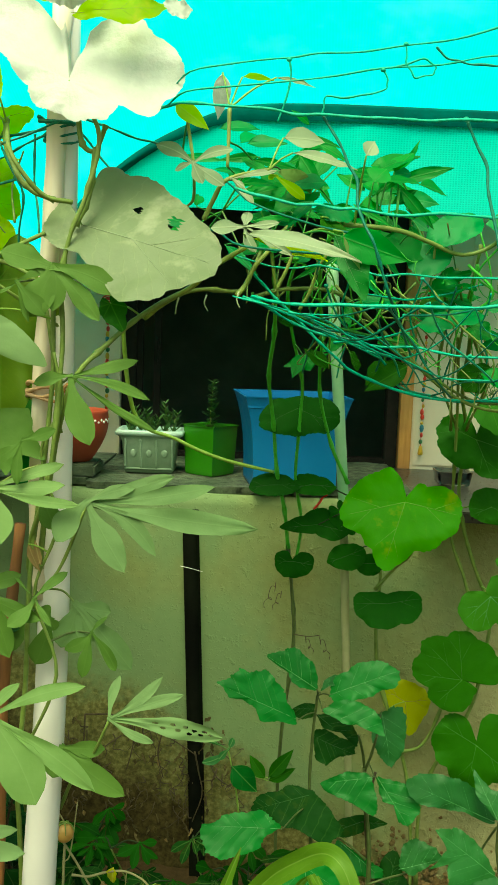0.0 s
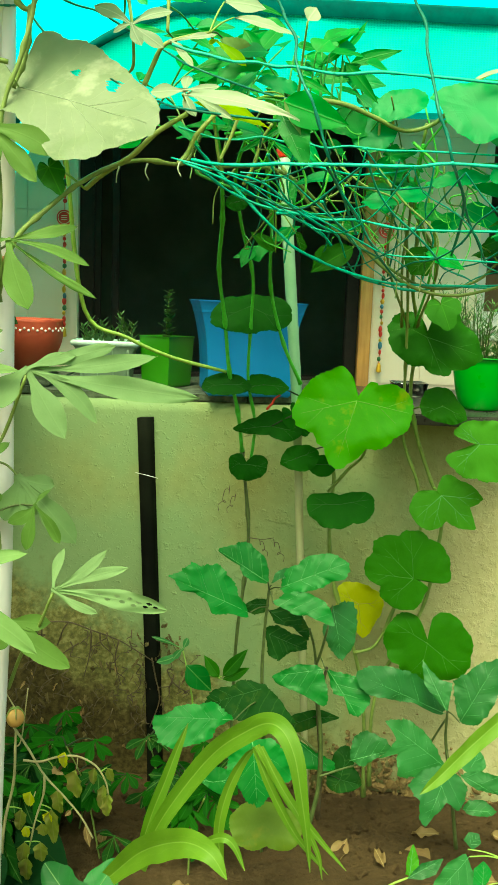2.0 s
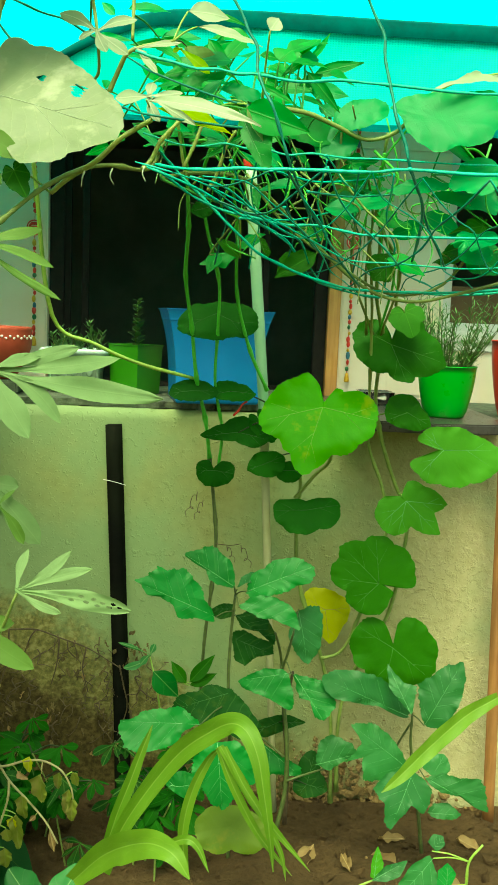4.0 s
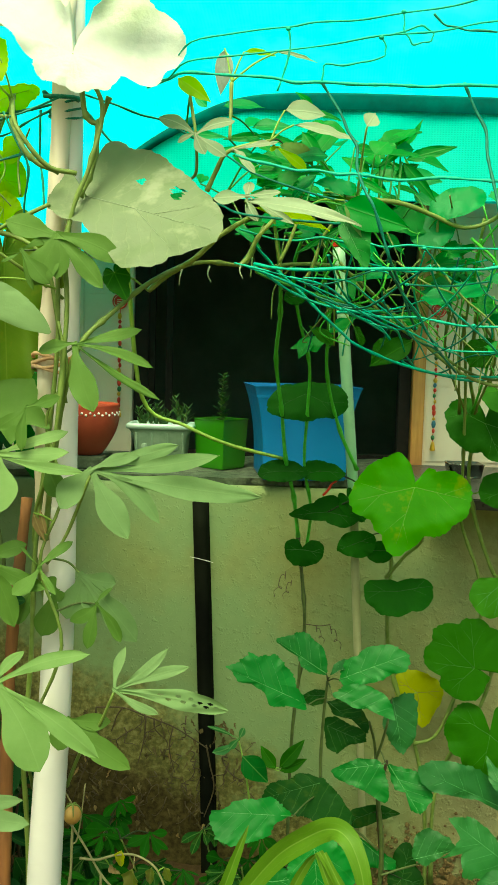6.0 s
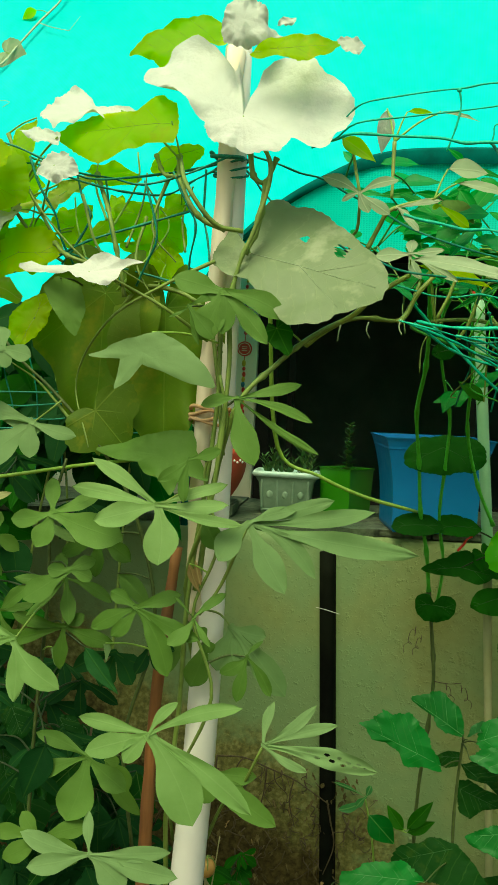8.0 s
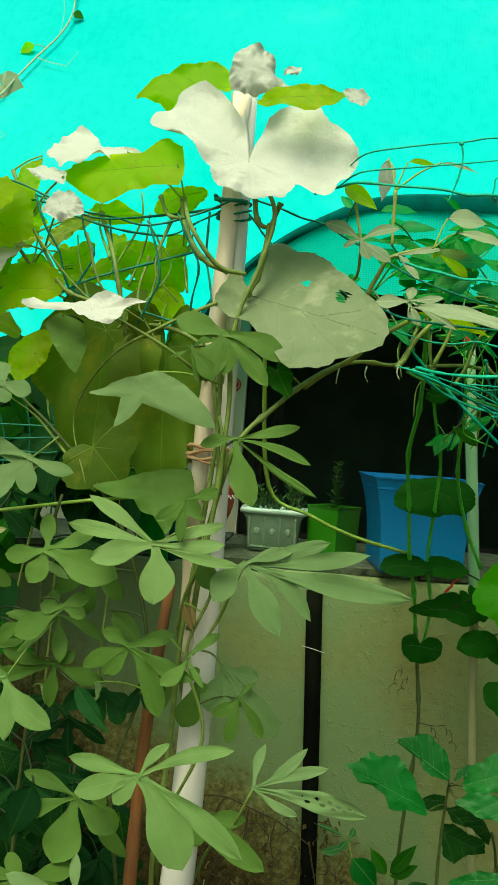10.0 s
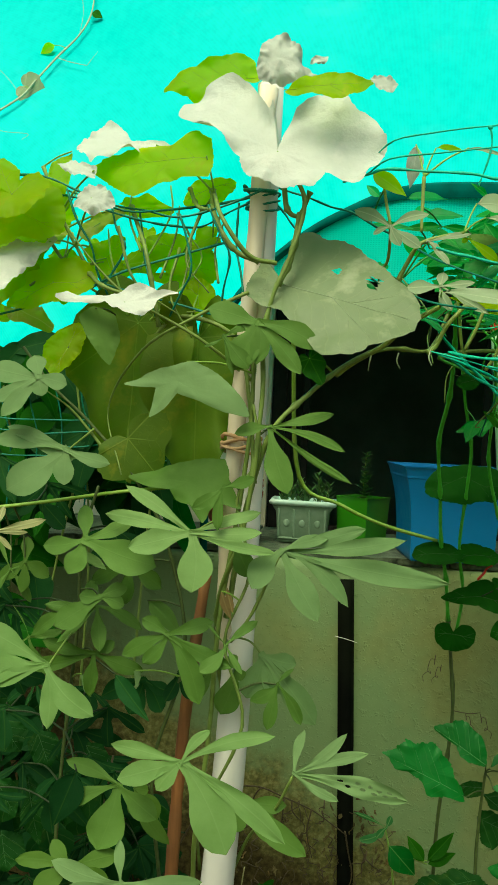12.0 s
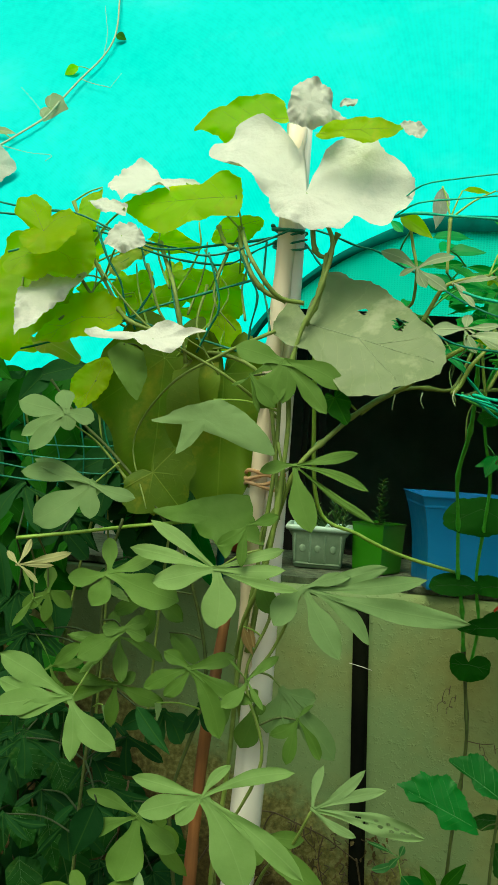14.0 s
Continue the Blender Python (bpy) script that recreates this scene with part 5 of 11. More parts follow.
rib_leaf(gourd_vine, (-0.671, 1.800, 1.937), 40, 6, ((2, 0.11), (12, 0.108), (27, 0.033), (87, 0.056), (108, 0.077), (140, 0.068), (187, 0.079), (233, 0.069), (278, 0.022)), LEAF_GOURD_SUNLIT, base=(6, 0.077), wave=0.16)
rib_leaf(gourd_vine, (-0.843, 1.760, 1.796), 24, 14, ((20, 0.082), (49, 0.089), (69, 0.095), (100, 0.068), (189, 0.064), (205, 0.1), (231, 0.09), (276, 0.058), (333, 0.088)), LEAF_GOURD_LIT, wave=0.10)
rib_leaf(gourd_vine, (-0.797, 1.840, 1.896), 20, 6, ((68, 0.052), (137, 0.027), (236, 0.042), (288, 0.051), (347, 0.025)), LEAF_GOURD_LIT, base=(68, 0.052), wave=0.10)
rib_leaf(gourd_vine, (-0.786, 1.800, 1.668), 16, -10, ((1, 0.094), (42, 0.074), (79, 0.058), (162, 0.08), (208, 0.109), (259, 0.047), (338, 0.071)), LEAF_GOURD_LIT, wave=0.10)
rib_leaf(gourd_vine, (-0.841, 1.740, 1.700), 34, 10, ((27, 0.056), (42, 0.102), (106, 0.047), (162, 0.06), (242, 0.103), (262, 0.071), (334, 0.026)), LEAF_GOURD_SUNLIT, base=(43, 0.078), wave=0.18)
rib_leaf(gourd_vine, (-0.694, 1.730, 1.818), 28, -8, ((38, 0.032), (78, 0.033), (129, 0.037), (193, 0.041), (249, 0.029), (307, 0.041), (349, 0.048)), LEAF_GOURD_SUNLIT, wave=0.2)
rib_leaf(gourd_vine, (-0.741, 1.760, 1.879), 30, 4, ((10, 0.045), (86, 0.023), (156, 0.043), (257, 0.013), (336, 0.046)), LEAF_GOURD_SUNLIT, base=(358, 0.039), wave=0.16)
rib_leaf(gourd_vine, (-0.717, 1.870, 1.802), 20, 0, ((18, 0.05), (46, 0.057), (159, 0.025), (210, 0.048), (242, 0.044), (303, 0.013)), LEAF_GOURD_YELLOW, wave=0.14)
rib_leaf(gourd_vine, (-0.619, 1.720, 1.625), 38, 4, ((2, 0.063), (10, 0.113), (19, 0.064), (64, 0.04), (125, 0.028), (158, 0.05), (163, 0.108), (171, 0.148), (177, 0.098), (185, 0.036), (254, 0.028), (306, 0.043), (331, 0.05)), LEAF_GOURD_SUNLIT, wave=0.12)
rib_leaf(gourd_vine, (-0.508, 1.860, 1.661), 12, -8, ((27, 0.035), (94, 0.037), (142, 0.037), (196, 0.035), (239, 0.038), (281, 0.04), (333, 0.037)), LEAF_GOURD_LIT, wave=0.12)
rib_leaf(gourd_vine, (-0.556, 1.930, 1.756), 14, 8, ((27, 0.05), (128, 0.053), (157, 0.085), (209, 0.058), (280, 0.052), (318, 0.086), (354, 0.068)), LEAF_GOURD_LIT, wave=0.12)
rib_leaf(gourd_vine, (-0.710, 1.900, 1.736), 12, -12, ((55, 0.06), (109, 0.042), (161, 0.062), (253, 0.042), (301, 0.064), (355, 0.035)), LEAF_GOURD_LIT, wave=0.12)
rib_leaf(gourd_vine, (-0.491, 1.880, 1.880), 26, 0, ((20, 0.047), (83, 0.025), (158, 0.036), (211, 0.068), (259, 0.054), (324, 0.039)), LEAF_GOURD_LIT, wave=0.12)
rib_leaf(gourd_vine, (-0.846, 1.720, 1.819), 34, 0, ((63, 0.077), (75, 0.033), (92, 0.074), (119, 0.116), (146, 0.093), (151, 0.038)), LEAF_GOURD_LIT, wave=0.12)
rib_leaf(gourd_vine, (-0.667, 1.750, 1.558), 8, 14, ((4, 0.034), (63, 0.051), (108, 0.066), (137, 0.063), (168, 0.031), (266, 0.033), (289, 0.054)), LEAF_PALM, base=(104, 0.06), wave=0.05)
rib_leaf(gourd_vine, (-0.750, 1.800, 1.542), 14, 0, ((29, 0.039), (73, 0.056), (134, 0.039), (190, 0.051), (245, 0.062), (299, 0.033)), LEAF_GOURD_LIT, wave=0.12)
stem(gourd_vine, [(-0.659, 1.890, 1.877), (-0.651, 1.850, 1.807), (-0.612, 1.800, 1.734)], 0.0016, 0.0026, mat=STEM_GREEN)
stem(gourd_vine, [(-0.772, 1.890, 1.875), (-0.794, 1.850, 1.803), (-0.799, 1.800, 1.744)], 0.0016, 0.0026, mat=STEM_GREEN)
stem(gourd_vine, [(-0.466, 1.890, 1.819), (-0.476, 1.850, 1.750), (-0.458, 1.800, 1.678)], 0.0016, 0.0026, mat=STEM_OLIVE)
stem(gourd_vine, [(-0.542, 1.890, 1.791), (-0.504, 1.850, 1.723), (-0.588, 1.800, 1.601)], 0.0016, 0.0026, mat=STEM_GREEN)
stem(gourd_vine, [(-0.565, 1.890, 1.829), (-0.525, 1.850, 1.761), (-0.532, 1.800, 1.644)], 0.0016, 0.0026, mat=STEM_OLIVE)
stem(gourd_vine, [(-0.706, 1.890, 1.793), (-0.684, 1.850, 1.724), (-0.633, 1.800, 1.610)], 0.0016, 0.0026, mat=STEM_GREEN)
stem(gourd_vine, [(-0.788, 1.890, 1.791), (-0.786, 1.850, 1.721), (-0.832, 1.800, 1.661)], 0.0016, 0.0026, mat=STEM_OLIVE)
stem(gourd_vine, [(-0.852, 1.890, 1.828), (-0.855, 1.850, 1.756), (-0.907, 1.800, 1.654)], 0.0016, 0.0026, mat=STEM_OLIVE)
stem(gourd_vine, [(-0.909, 1.890, 1.881), (-0.926, 1.850, 1.809), (-0.916, 1.800, 1.680)], 0.0016, 0.0026, mat=STEM_OLIVE)
stem(gourd_vine, [(-0.808, 1.890, 1.837), (-0.808, 1.850, 1.766), (-0.824, 1.800, 1.713)], 0.0016, 0.0026, mat=STEM_OLIVE)
stem(gourd_vine, [(-0.580, 1.890, 1.884), (-0.569, 1.850, 1.814), (-0.613, 1.800, 1.700)], 0.0016, 0.0026, mat=STEM_GREEN)
stem(gourd_vine, [(-0.560, 1.890, 1.844), (-0.557, 1.850, 1.774), (-0.572, 1.800, 1.684)], 0.0016, 0.0026, mat=STEM_OLIVE)
stem(gourd_vine, [(-0.484, 1.835, 1.863), (-0.474, 1.800, 1.813), (-0.445, 1.760, 1.760), (-0.418, 1.760, 1.730), (-0.377, 1.760, 1.714)], 0.0055, 0.004675, mat=STEM_OLIVE, knots=3)
stem(gourd_vine, [(-0.645, 1.835, 1.829), (-0.614, 1.800, 1.766), (-0.592, 1.760, 1.724), (-0.574, 1.760, 1.649), (-0.561, 1.760, 1.586)], 0.0045, 0.003825, mat=STEM_OLIVE, knots=3)
stem(gourd_vine, [(-0.751, 1.835, 1.720), (-0.711, 1.800, 1.687), (-0.674, 1.760, 1.660), (-0.620, 1.760, 1.642)], 0.0045, 0.003825, mat=STEM_OLIVE, knots=3)
stem(gourd_vine, [(-0.529, 1.835, 1.865), (-0.505, 1.800, 1.823), (-0.472, 1.760, 1.808)], 0.004, 0.0034, mat=STEM_OLIVE, knots=3)
stem(gourd_vine, [(-0.338, 1.760, 1.864), (-0.329, 1.760, 1.812), (-0.306, 1.760, 1.802), (-0.288, 1.760, 1.845)], 0.005, 0.00425, mat=STEM_OLIVE, knots=3)
stem(gourd_vine, [(-0.306, 1.760, 1.802), (-0.316, 1.760, 1.723), (-0.338, 1.760, 1.670)], 0.005, 0.00425, mat=STEM_OLIVE, knots=3)
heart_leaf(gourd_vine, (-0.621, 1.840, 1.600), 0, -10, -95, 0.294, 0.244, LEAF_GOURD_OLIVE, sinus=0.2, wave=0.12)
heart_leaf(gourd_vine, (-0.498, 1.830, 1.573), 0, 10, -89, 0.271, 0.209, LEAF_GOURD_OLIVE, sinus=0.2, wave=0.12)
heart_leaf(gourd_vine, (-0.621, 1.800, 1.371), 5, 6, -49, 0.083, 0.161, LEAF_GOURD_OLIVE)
stem(gourd_vine, [(-0.383, 1.840, 1.492), (-0.484, 1.760, 1.568), (-0.630, 1.760, 1.646), (-0.724, 1.760, 1.738), (-0.788, 1.800, 1.820)], 0.0038, 0.0012, mat=STEM_OLIVE)
stem(gourd_vine, [(-0.393, 1.760, 1.657), (-0.487, 1.760, 1.610), (-0.591, 1.760, 1.541), (-0.674, 1.840, 1.429), (-0.620, 1.760, 1.303)], 0.0038, 0.0012, mat=STEM_OLIVE)
stem(gourd_vine, [(-0.545, 1.840, 1.749), (-0.552, 1.800, 1.655), (-0.503, 1.800, 1.570)], 0.0038, 0.0012, mat=STEM_OLIVE)
stem(gourd_vine, [(-0.649, 1.760, 1.773), (-0.610, 1.760, 1.668), (-0.528, 1.800, 1.612)], 0.0038, 0.0012, mat=STEM_OLIVE)
stem(gourd_vine, [(-0.808, 1.800, 1.764), (-0.735, 1.840, 1.673), (-0.594, 1.840, 1.624), (-0.440, 1.800, 1.628)], 0.0038, 0.0012, mat=STEM_OLIVE)
stem(gourd_vine, [(-0.644, 1.800, 1.321), (-0.729, 1.800, 1.415), (-0.774, 1.760, 1.455)], 0.0038, 0.0012, mat=STEM_OLIVE)
stem(gourd_vine, [(-0.504, 1.840, 1.828), (-0.523, 1.800, 1.721), (-0.475, 1.800, 1.658)], 0.0038, 0.0012, mat=STEM_OLIVE)

# Vine with hand-shaped leaves tangled round the post.
palm_vine = thing("leafy_vine", (-0.55, 1.80, -0.15), "climbing vine with dusty hand-shaped leaves beside the post", "vine")
stem(palm_vine, [(-0.480, 1.912, -0.170), (-0.465, 1.910, 0.250), (-0.462, 1.880, 0.450), (-0.455, 1.830, 0.600), (-0.433, 1.800, 0.801), (-0.423, 1.790, 1.023), (-0.395, 1.770, 1.234), (-0.377, 1.760, 1.405), (-0.377, 1.755, 1.573)], 0.006, 0.004, mat=STEM_OLIVE)
stem(palm_vine, [(-0.452, 1.890, 0.500), (-0.444, 1.820, 0.640), (-0.364, 1.760, 0.844), (-0.405, 1.755, 1.001), (-0.364, 1.750, 1.133), (-0.394, 1.750, 1.268), (-0.356, 1.745, 1.355), (-0.373, 1.750, 1.448)], 0.0035, 0.003, mat=STEM_OLIVE)
blade_leaf(palm_vine, (-0.414, 1.740, 1.099), 0, -12, -71, 0.058, 0.018, LEAF_DRY)
blade_leaf(palm_vine, (-0.390, 1.740, 1.059), 0, -12, 111, 0.048, 0.016, LEAF_DRY)
stem(palm_vine, [(-0.899, 1.820, 1.217), (-0.783, 1.820, 1.237), (-0.629, 1.800, 1.267), (-0.474, 1.800, 1.289)], 0.004, 0.0035, mat=STEM_GREEN)
stem(palm_vine, [(-0.526, 1.850, 0.489), (-0.549, 1.840, 0.718), (-0.491, 1.820, 0.955), (-0.536, 1.810, 1.174), (-0.609, 1.800, 1.302), (-0.706, 1.800, 1.405), (-0.778, 1.800, 1.467), (-0.840, 1.800, 1.541)], 0.0042, 0.003, mat=STEM_DARK)
stem(palm_vine, [(-0.747, 1.850, 0.461), (-0.735, 1.840, 0.720), (-0.713, 1.830, 0.987), (-0.709, 1.820, 1.159), (-0.675, 1.800, 1.275)], 0.0042, 0.003, mat=STEM_DARK)
stem(palm_vine, [(-0.385, 1.905, 0.500), (-0.350, 1.870, 0.590), (-0.301, 1.790, 0.672), (-0.265, 1.760, 0.756)], 0.004, 0.003, mat=STEM_OLIVE)
stem(palm_vine, [(-0.396, 1.770, 0.998), (-0.356, 1.760, 1.058), (-0.310, 1.740, 1.171)], 0.0035, 0.003, mat=STEM_OLIVE)
palm_leaf(palm_vine, (-0.667, 1.800, 0.948), 20, 4, ((-166, 0.142, 0.032), (-16, 0.108, 0.032), (-92, 0.087, 0.030), (34, 0.048, 0.025), (170, 0.113, 0.028)), 0.27, LEAF_PALM_OLIVE, web=0.26)
palm_leaf(palm_vine, (-0.575, 1.840, 0.892), 18, -6, ((-109, 0.077, 0.042), (-53, 0.077, 0.042), (-17, 0.064, 0.028), (-154, 0.101, 0.038)), 0.27, LEAF_PALM_SHADED, web=0.3)
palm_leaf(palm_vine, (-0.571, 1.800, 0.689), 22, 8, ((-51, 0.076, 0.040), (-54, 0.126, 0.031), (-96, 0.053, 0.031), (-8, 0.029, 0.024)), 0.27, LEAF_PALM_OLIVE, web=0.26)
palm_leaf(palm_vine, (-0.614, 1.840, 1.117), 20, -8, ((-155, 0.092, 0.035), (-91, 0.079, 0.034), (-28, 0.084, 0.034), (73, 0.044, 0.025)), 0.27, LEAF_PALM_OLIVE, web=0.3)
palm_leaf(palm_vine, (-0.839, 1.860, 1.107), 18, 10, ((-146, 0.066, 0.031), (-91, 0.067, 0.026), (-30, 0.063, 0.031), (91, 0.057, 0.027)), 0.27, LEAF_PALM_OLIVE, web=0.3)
palm_leaf(palm_vine, (-0.501, 1.830, 0.916), 24, 0, ((-112, 0.067, 0.028), (-59, 0.063, 0.030), (-9, 0.054, 0.025)), 0.27, LEAF_PALM_SHADED, web=0.3)
rib_leaf(palm_vine, (-0.677, 1.790, 1.126), 20, 8, ((39, 0.016), (122, 0.026), (149, 0.036), (167, 0.016), (312, 0.011), (337, 0.032)), LEAF_PALM_PALE, base=(149, 0.036))
rib_leaf(palm_vine, (-0.677, 1.790, 0.884), 14, -8, ((16, 0.016), (97, 0.024), (131, 0.026), (244, 0.01), (302, 0.023)), LEAF_PALM_MID, base=(124, 0.026))
rib_leaf(palm_vine, (-0.577, 1.790, 0.910), 14, 8, ((16, 0.008), (64, 0.012), (124, 0.014), (269, 0.024)), LEAF_PALM_MID, base=(107, 0.013))
rib_leaf(palm_vine, (-0.829, 1.930, 0.566), 22, 0, ((24, 0.038), (68, 0.059), (106, 0.067), (135, 0.072), (169, 0.038), (260, 0.035), (294, 0.074)), LEAF_EGG_SHADED, base=(106, 0.067), stalk=False, wave=0.1)
rib_leaf(palm_vine, (-0.884, 1.930, 0.596), 22, 0, ((6, 0.032), (80, 0.033), (136, 0.036), (202, 0.04), (267, 0.057), (304, 0.053)), LEAF_EGG_SHADED, base=(136, 0.036), stalk=False, wave=0.1)
rib_leaf(palm_vine, (-0.761, 1.930, 0.598), 22, 0, ((12, 0.049), (60, 0.042), (119, 0.039), (167, 0.035), (241, 0.035), (283, 0.055), (319, 0.054)), LEAF_EGG_SHADED, base=(119, 0.039), stalk=False, wave=0.1)
rib_leaf(palm_vine, (-0.877, 1.930, 0.475), 22, 0, ((52, 0.043), (118, 0.043), (172, 0.045), (231, 0.044), (282, 0.044), (352, 0.043)), LEAF_EGG_SHADED, base=(118, 0.043), stalk=False, wave=0.1)
rib_leaf(palm_vine, (-0.887, 1.930, 0.730), 22, 0, ((8, 0.044), (60, 0.037), (129, 0.038), (180, 0.041), (260, 0.041), (311, 0.051)), LEAF_EGG_SHADED, base=(129, 0.038), stalk=False, wave=0.1)
rib_leaf(palm_vine, (-0.807, 1.930, 0.702), 22, 0, ((3, 0.042), (57, 0.038), (120, 0.04), (169, 0.038), (245, 0.034), (300, 0.042)), LEAF_EGG_SHADED, base=(120, 0.04), stalk=False, wave=0.1)
rib_leaf(palm_vine, (-0.702, 1.930, 0.689), 22, 0, ((10, 0.039), (59, 0.037), (119, 0.037), (167, 0.029), (248, 0.028), (307, 0.036)), LEAF_EGG_SHADED, base=(119, 0.037), stalk=False, wave=0.1)
rib_leaf(palm_vine, (-0.667, 1.930, 0.525), 22, 0, ((47, 0.03), (123, 0.032), (178, 0.03), (238, 0.033), (289, 0.042), (350, 0.038)), LEAF_EGG_SHADED, base=(123, 0.032), stalk=False, wave=0.1)
palm_leaf(palm_vine, (-0.465, 1.685, 1.209), 26, 0, ((147, 0.168, 0.029), (168, 0.180, 0.030), (-164, 0.123, 0.048), (-83, 0.112, 0.061), (-8, 0.160, 0.022), (5, 0.132, 0.027), (22, 0.135, 0.023)), 0.27, LEAF_PALM_PALE, web=0.28)
palm_leaf(palm_vine, (-0.453, 1.645, 0.807), 26, 0, ((171, 0.144, 0.029), (-162, 0.126, 0.043), (-130, 0.069, 0.036), (-57, 0.172, 0.080), (-31, 0.226, 0.038), (21, 0.174, 0.029), (55, 0.078, 0.021)), 0.27, LEAF_PALM_PALE, web=0.26)
palm_leaf(palm_vine, (-0.706, 1.640, 0.960), 25, -14, ((163, 0.204, 0.048), (176, 0.189, 0.037), (-166, 0.177, 0.050), (-75, 0.113, 0.038), (-33, 0.134, 0.048), (-156, 0.122, 0.033)), 0.27, LEAF_PALM_PALE, web=0.26)
palm_leaf(palm_vine, (-0.303, 1.720, 1.182), 22, 5, ((10, 0.238, 0.032), (20, 0.168, 0.030), (-7, 0.314, 0.044), (-12, 0.218, 0.014), (-36, 0.158, 0.031), (-60, 0.145, 0.047), (-126, 0.092, 0.049), (20, 0.094, 0.025)), 0.27, LEAF_PALM_MID, web=0.26)
palm_leaf(palm_vine, (-0.366, 1.710, 1.594), 12, 0, ((163, 0.104, 0.044), (-115, 0.097, 0.055), (-47, 0.126, 0.034), (-19, 0.125, 0.041), (-89, 0.079, 0.037)), 0.27, LEAF_PALM, web=0.34)
rib_leaf(palm_vine, (-0.504, 1.690, 1.481), 15, 0, ((15, 0.074), (61, 0.046), (127, 0.032), (167, 0.06), (177, 0.07), (186, 0.11), (197, 0.041), (221, 0.057), (236, 0.085), (250, 0.051), (269, 0.021), (319, 0.049), (329, 0.1), (337, 0.149), (351, 0.116)), LEAF_PALM_MID, base=(73, 0.041), teeth=0.012, wave=0.05, soft=1.6)
palm_leaf(palm_vine, (-0.769, 1.700, 1.476), 22, 6, ((166, 0.107, 0.046), (-129, 0.102, 0.036), (-151, 0.099, 0.030), (-73, 0.040, 0.030), (-10, 0.058, 0.034), (108, 0.054, 0.037)), 0.27, LEAF_PALM_MID, web=0.34)
palm_leaf(palm_vine, (-0.715, 1.720, 1.345), 18, 5, ((-144, 0.138, 0.070), (173, 0.151, 0.038), (160, 0.134, 0.029), (-89, 0.071, 0.039), (-14, 0.088, 0.028)), 0.27, LEAF_PALM_MID, web=0.32)
palm_leaf(palm_vine, (-0.678, 1.740, 1.177), 22, -8, ((-170, 0.095, 0.036), (-111, 0.075, 0.046), (106, 0.077, 0.033), (29, 0.102, 0.030), (-14, 0.152, 0.065)), 0.27, LEAF_PALM, web=0.28)
palm_leaf(palm_vine, (-0.509, 1.740, 1.010), 14, -10, ((-153, 0.111, 0.033), (-129, 0.080, 0.029), (-59, 0.143, 0.047), (-20, 0.140, 0.032), (22, 0.093, 0.030), (158, 0.066, 0.029)), 0.27, LEAF_PALM, web=0.3)
palm_leaf(palm_vine, (-0.650, 1.760, 1.066), 24, 8, ((-145, 0.104, 0.047), (-17, 0.053, 0.029), (25, 0.059, 0.029), (176, 0.045, 0.029)), 0.27, LEAF_PALM, web=0.3)
palm_leaf(palm_vine, (-0.587, 1.720, 0.725), 24, 0, ((-158, 0.125, 0.032), (-102, 0.121, 0.071), (-34, 0.099, 0.043), (162, 0.118, 0.030)), 0.27, LEAF_PALM, web=0.24)
palm_leaf(palm_vine, (-0.651, 1.660, 0.591), 28, 6, ((176, 0.113, 0.030), (135, 0.067, 0.030), (18, 0.090, 0.037), (-151, 0.080, 0.039), (-28, 0.083, 0.046)), 0.27, LEAF_PALM_OLIVE, web=0.24)
palm_leaf(palm_vine, (-0.553, 1.640, 0.582), 26, 10, ((165, 0.138, 0.034), (-168, 0.118, 0.038), (-40, 0.092, 0.051), (-13, 0.167, 0.038), (2, 0.149, 0.029), (96, 0.077, 0.020)), 0.27, LEAF_PALM_MID, web=0.2)
palm_leaf(palm_vine, (-0.384, 1.790, 0.943), 14, -6, ((-106, 0.096, 0.049), (-60, 0.028, 0.029), (134, 0.033, 0.029)), 0.27, LEAF_PALM, web=0.3)
palm_leaf(palm_vine, (-0.338, 1.800, 0.972), 16, 6, ((-107, 0.091, 0.060), (-54, 0.089, 0.056), (-49, 0.170, 0.049), (-13, 0.073, 0.038)), 0.27, LEAF_PALM_MID, web=0.25)
rib_leaf(palm_vine, (-0.485, 1.770, 1.293), 20, -6, ((7, 0.075), (41, 0.079), (72, 0.053), (130, 0.049), (166, 0.09), (177, 0.136), (190, 0.082), (199, 0.043), (232, 0.043), (275, 0.043), (292, 0.083), (310, 0.065), (330, 0.069), (336, 0.113)), LEAF_PALM, base=(87, 0.048), teeth=0.012, wave=0.06)
palm_leaf(palm_vine, (-0.261, 1.750, 0.768), 22, 6, ((-10, 0.222, 0.038), (17, 0.150, 0.022), (38, 0.128, 0.021), (78, 0.085, 0.018), (-28, 0.098, 0.018)), 0.27, LEAF_PALM_MID, eaten=True, web=0.30)
palm_leaf(palm_vine, (-0.356, 1.780, 0.694), 22, 4, ((-46, 0.101, 0.046), (-36, 0.156, 0.046), (-105, 0.063, 0.042), (-2, 0.086, 0.032)), 0.27, LEAF_PALM, web=0.26)

palm_leaf(palm_vine, (-0.336, 1.720, 1.407), 18, 6, ((18, 0.127, 0.023), (-14, 0.148, 0.021), (-31, 0.183, 0.016), (-73, 0.131, 0.048), (-167, 0.070, 0.026)), 0.20, LEAF_PALM)
palm_leaf(palm_vine, (-0.816, 1.620, 1.197), 25, 22, ((17, 0.105, 0.017), (2, 0.069, 0.010), (-41, 0.054, 0.010), (66, 0.059, 0.012), (127, 0.036, 0.012)), 0.20, LEAF_PALM_CREAM)
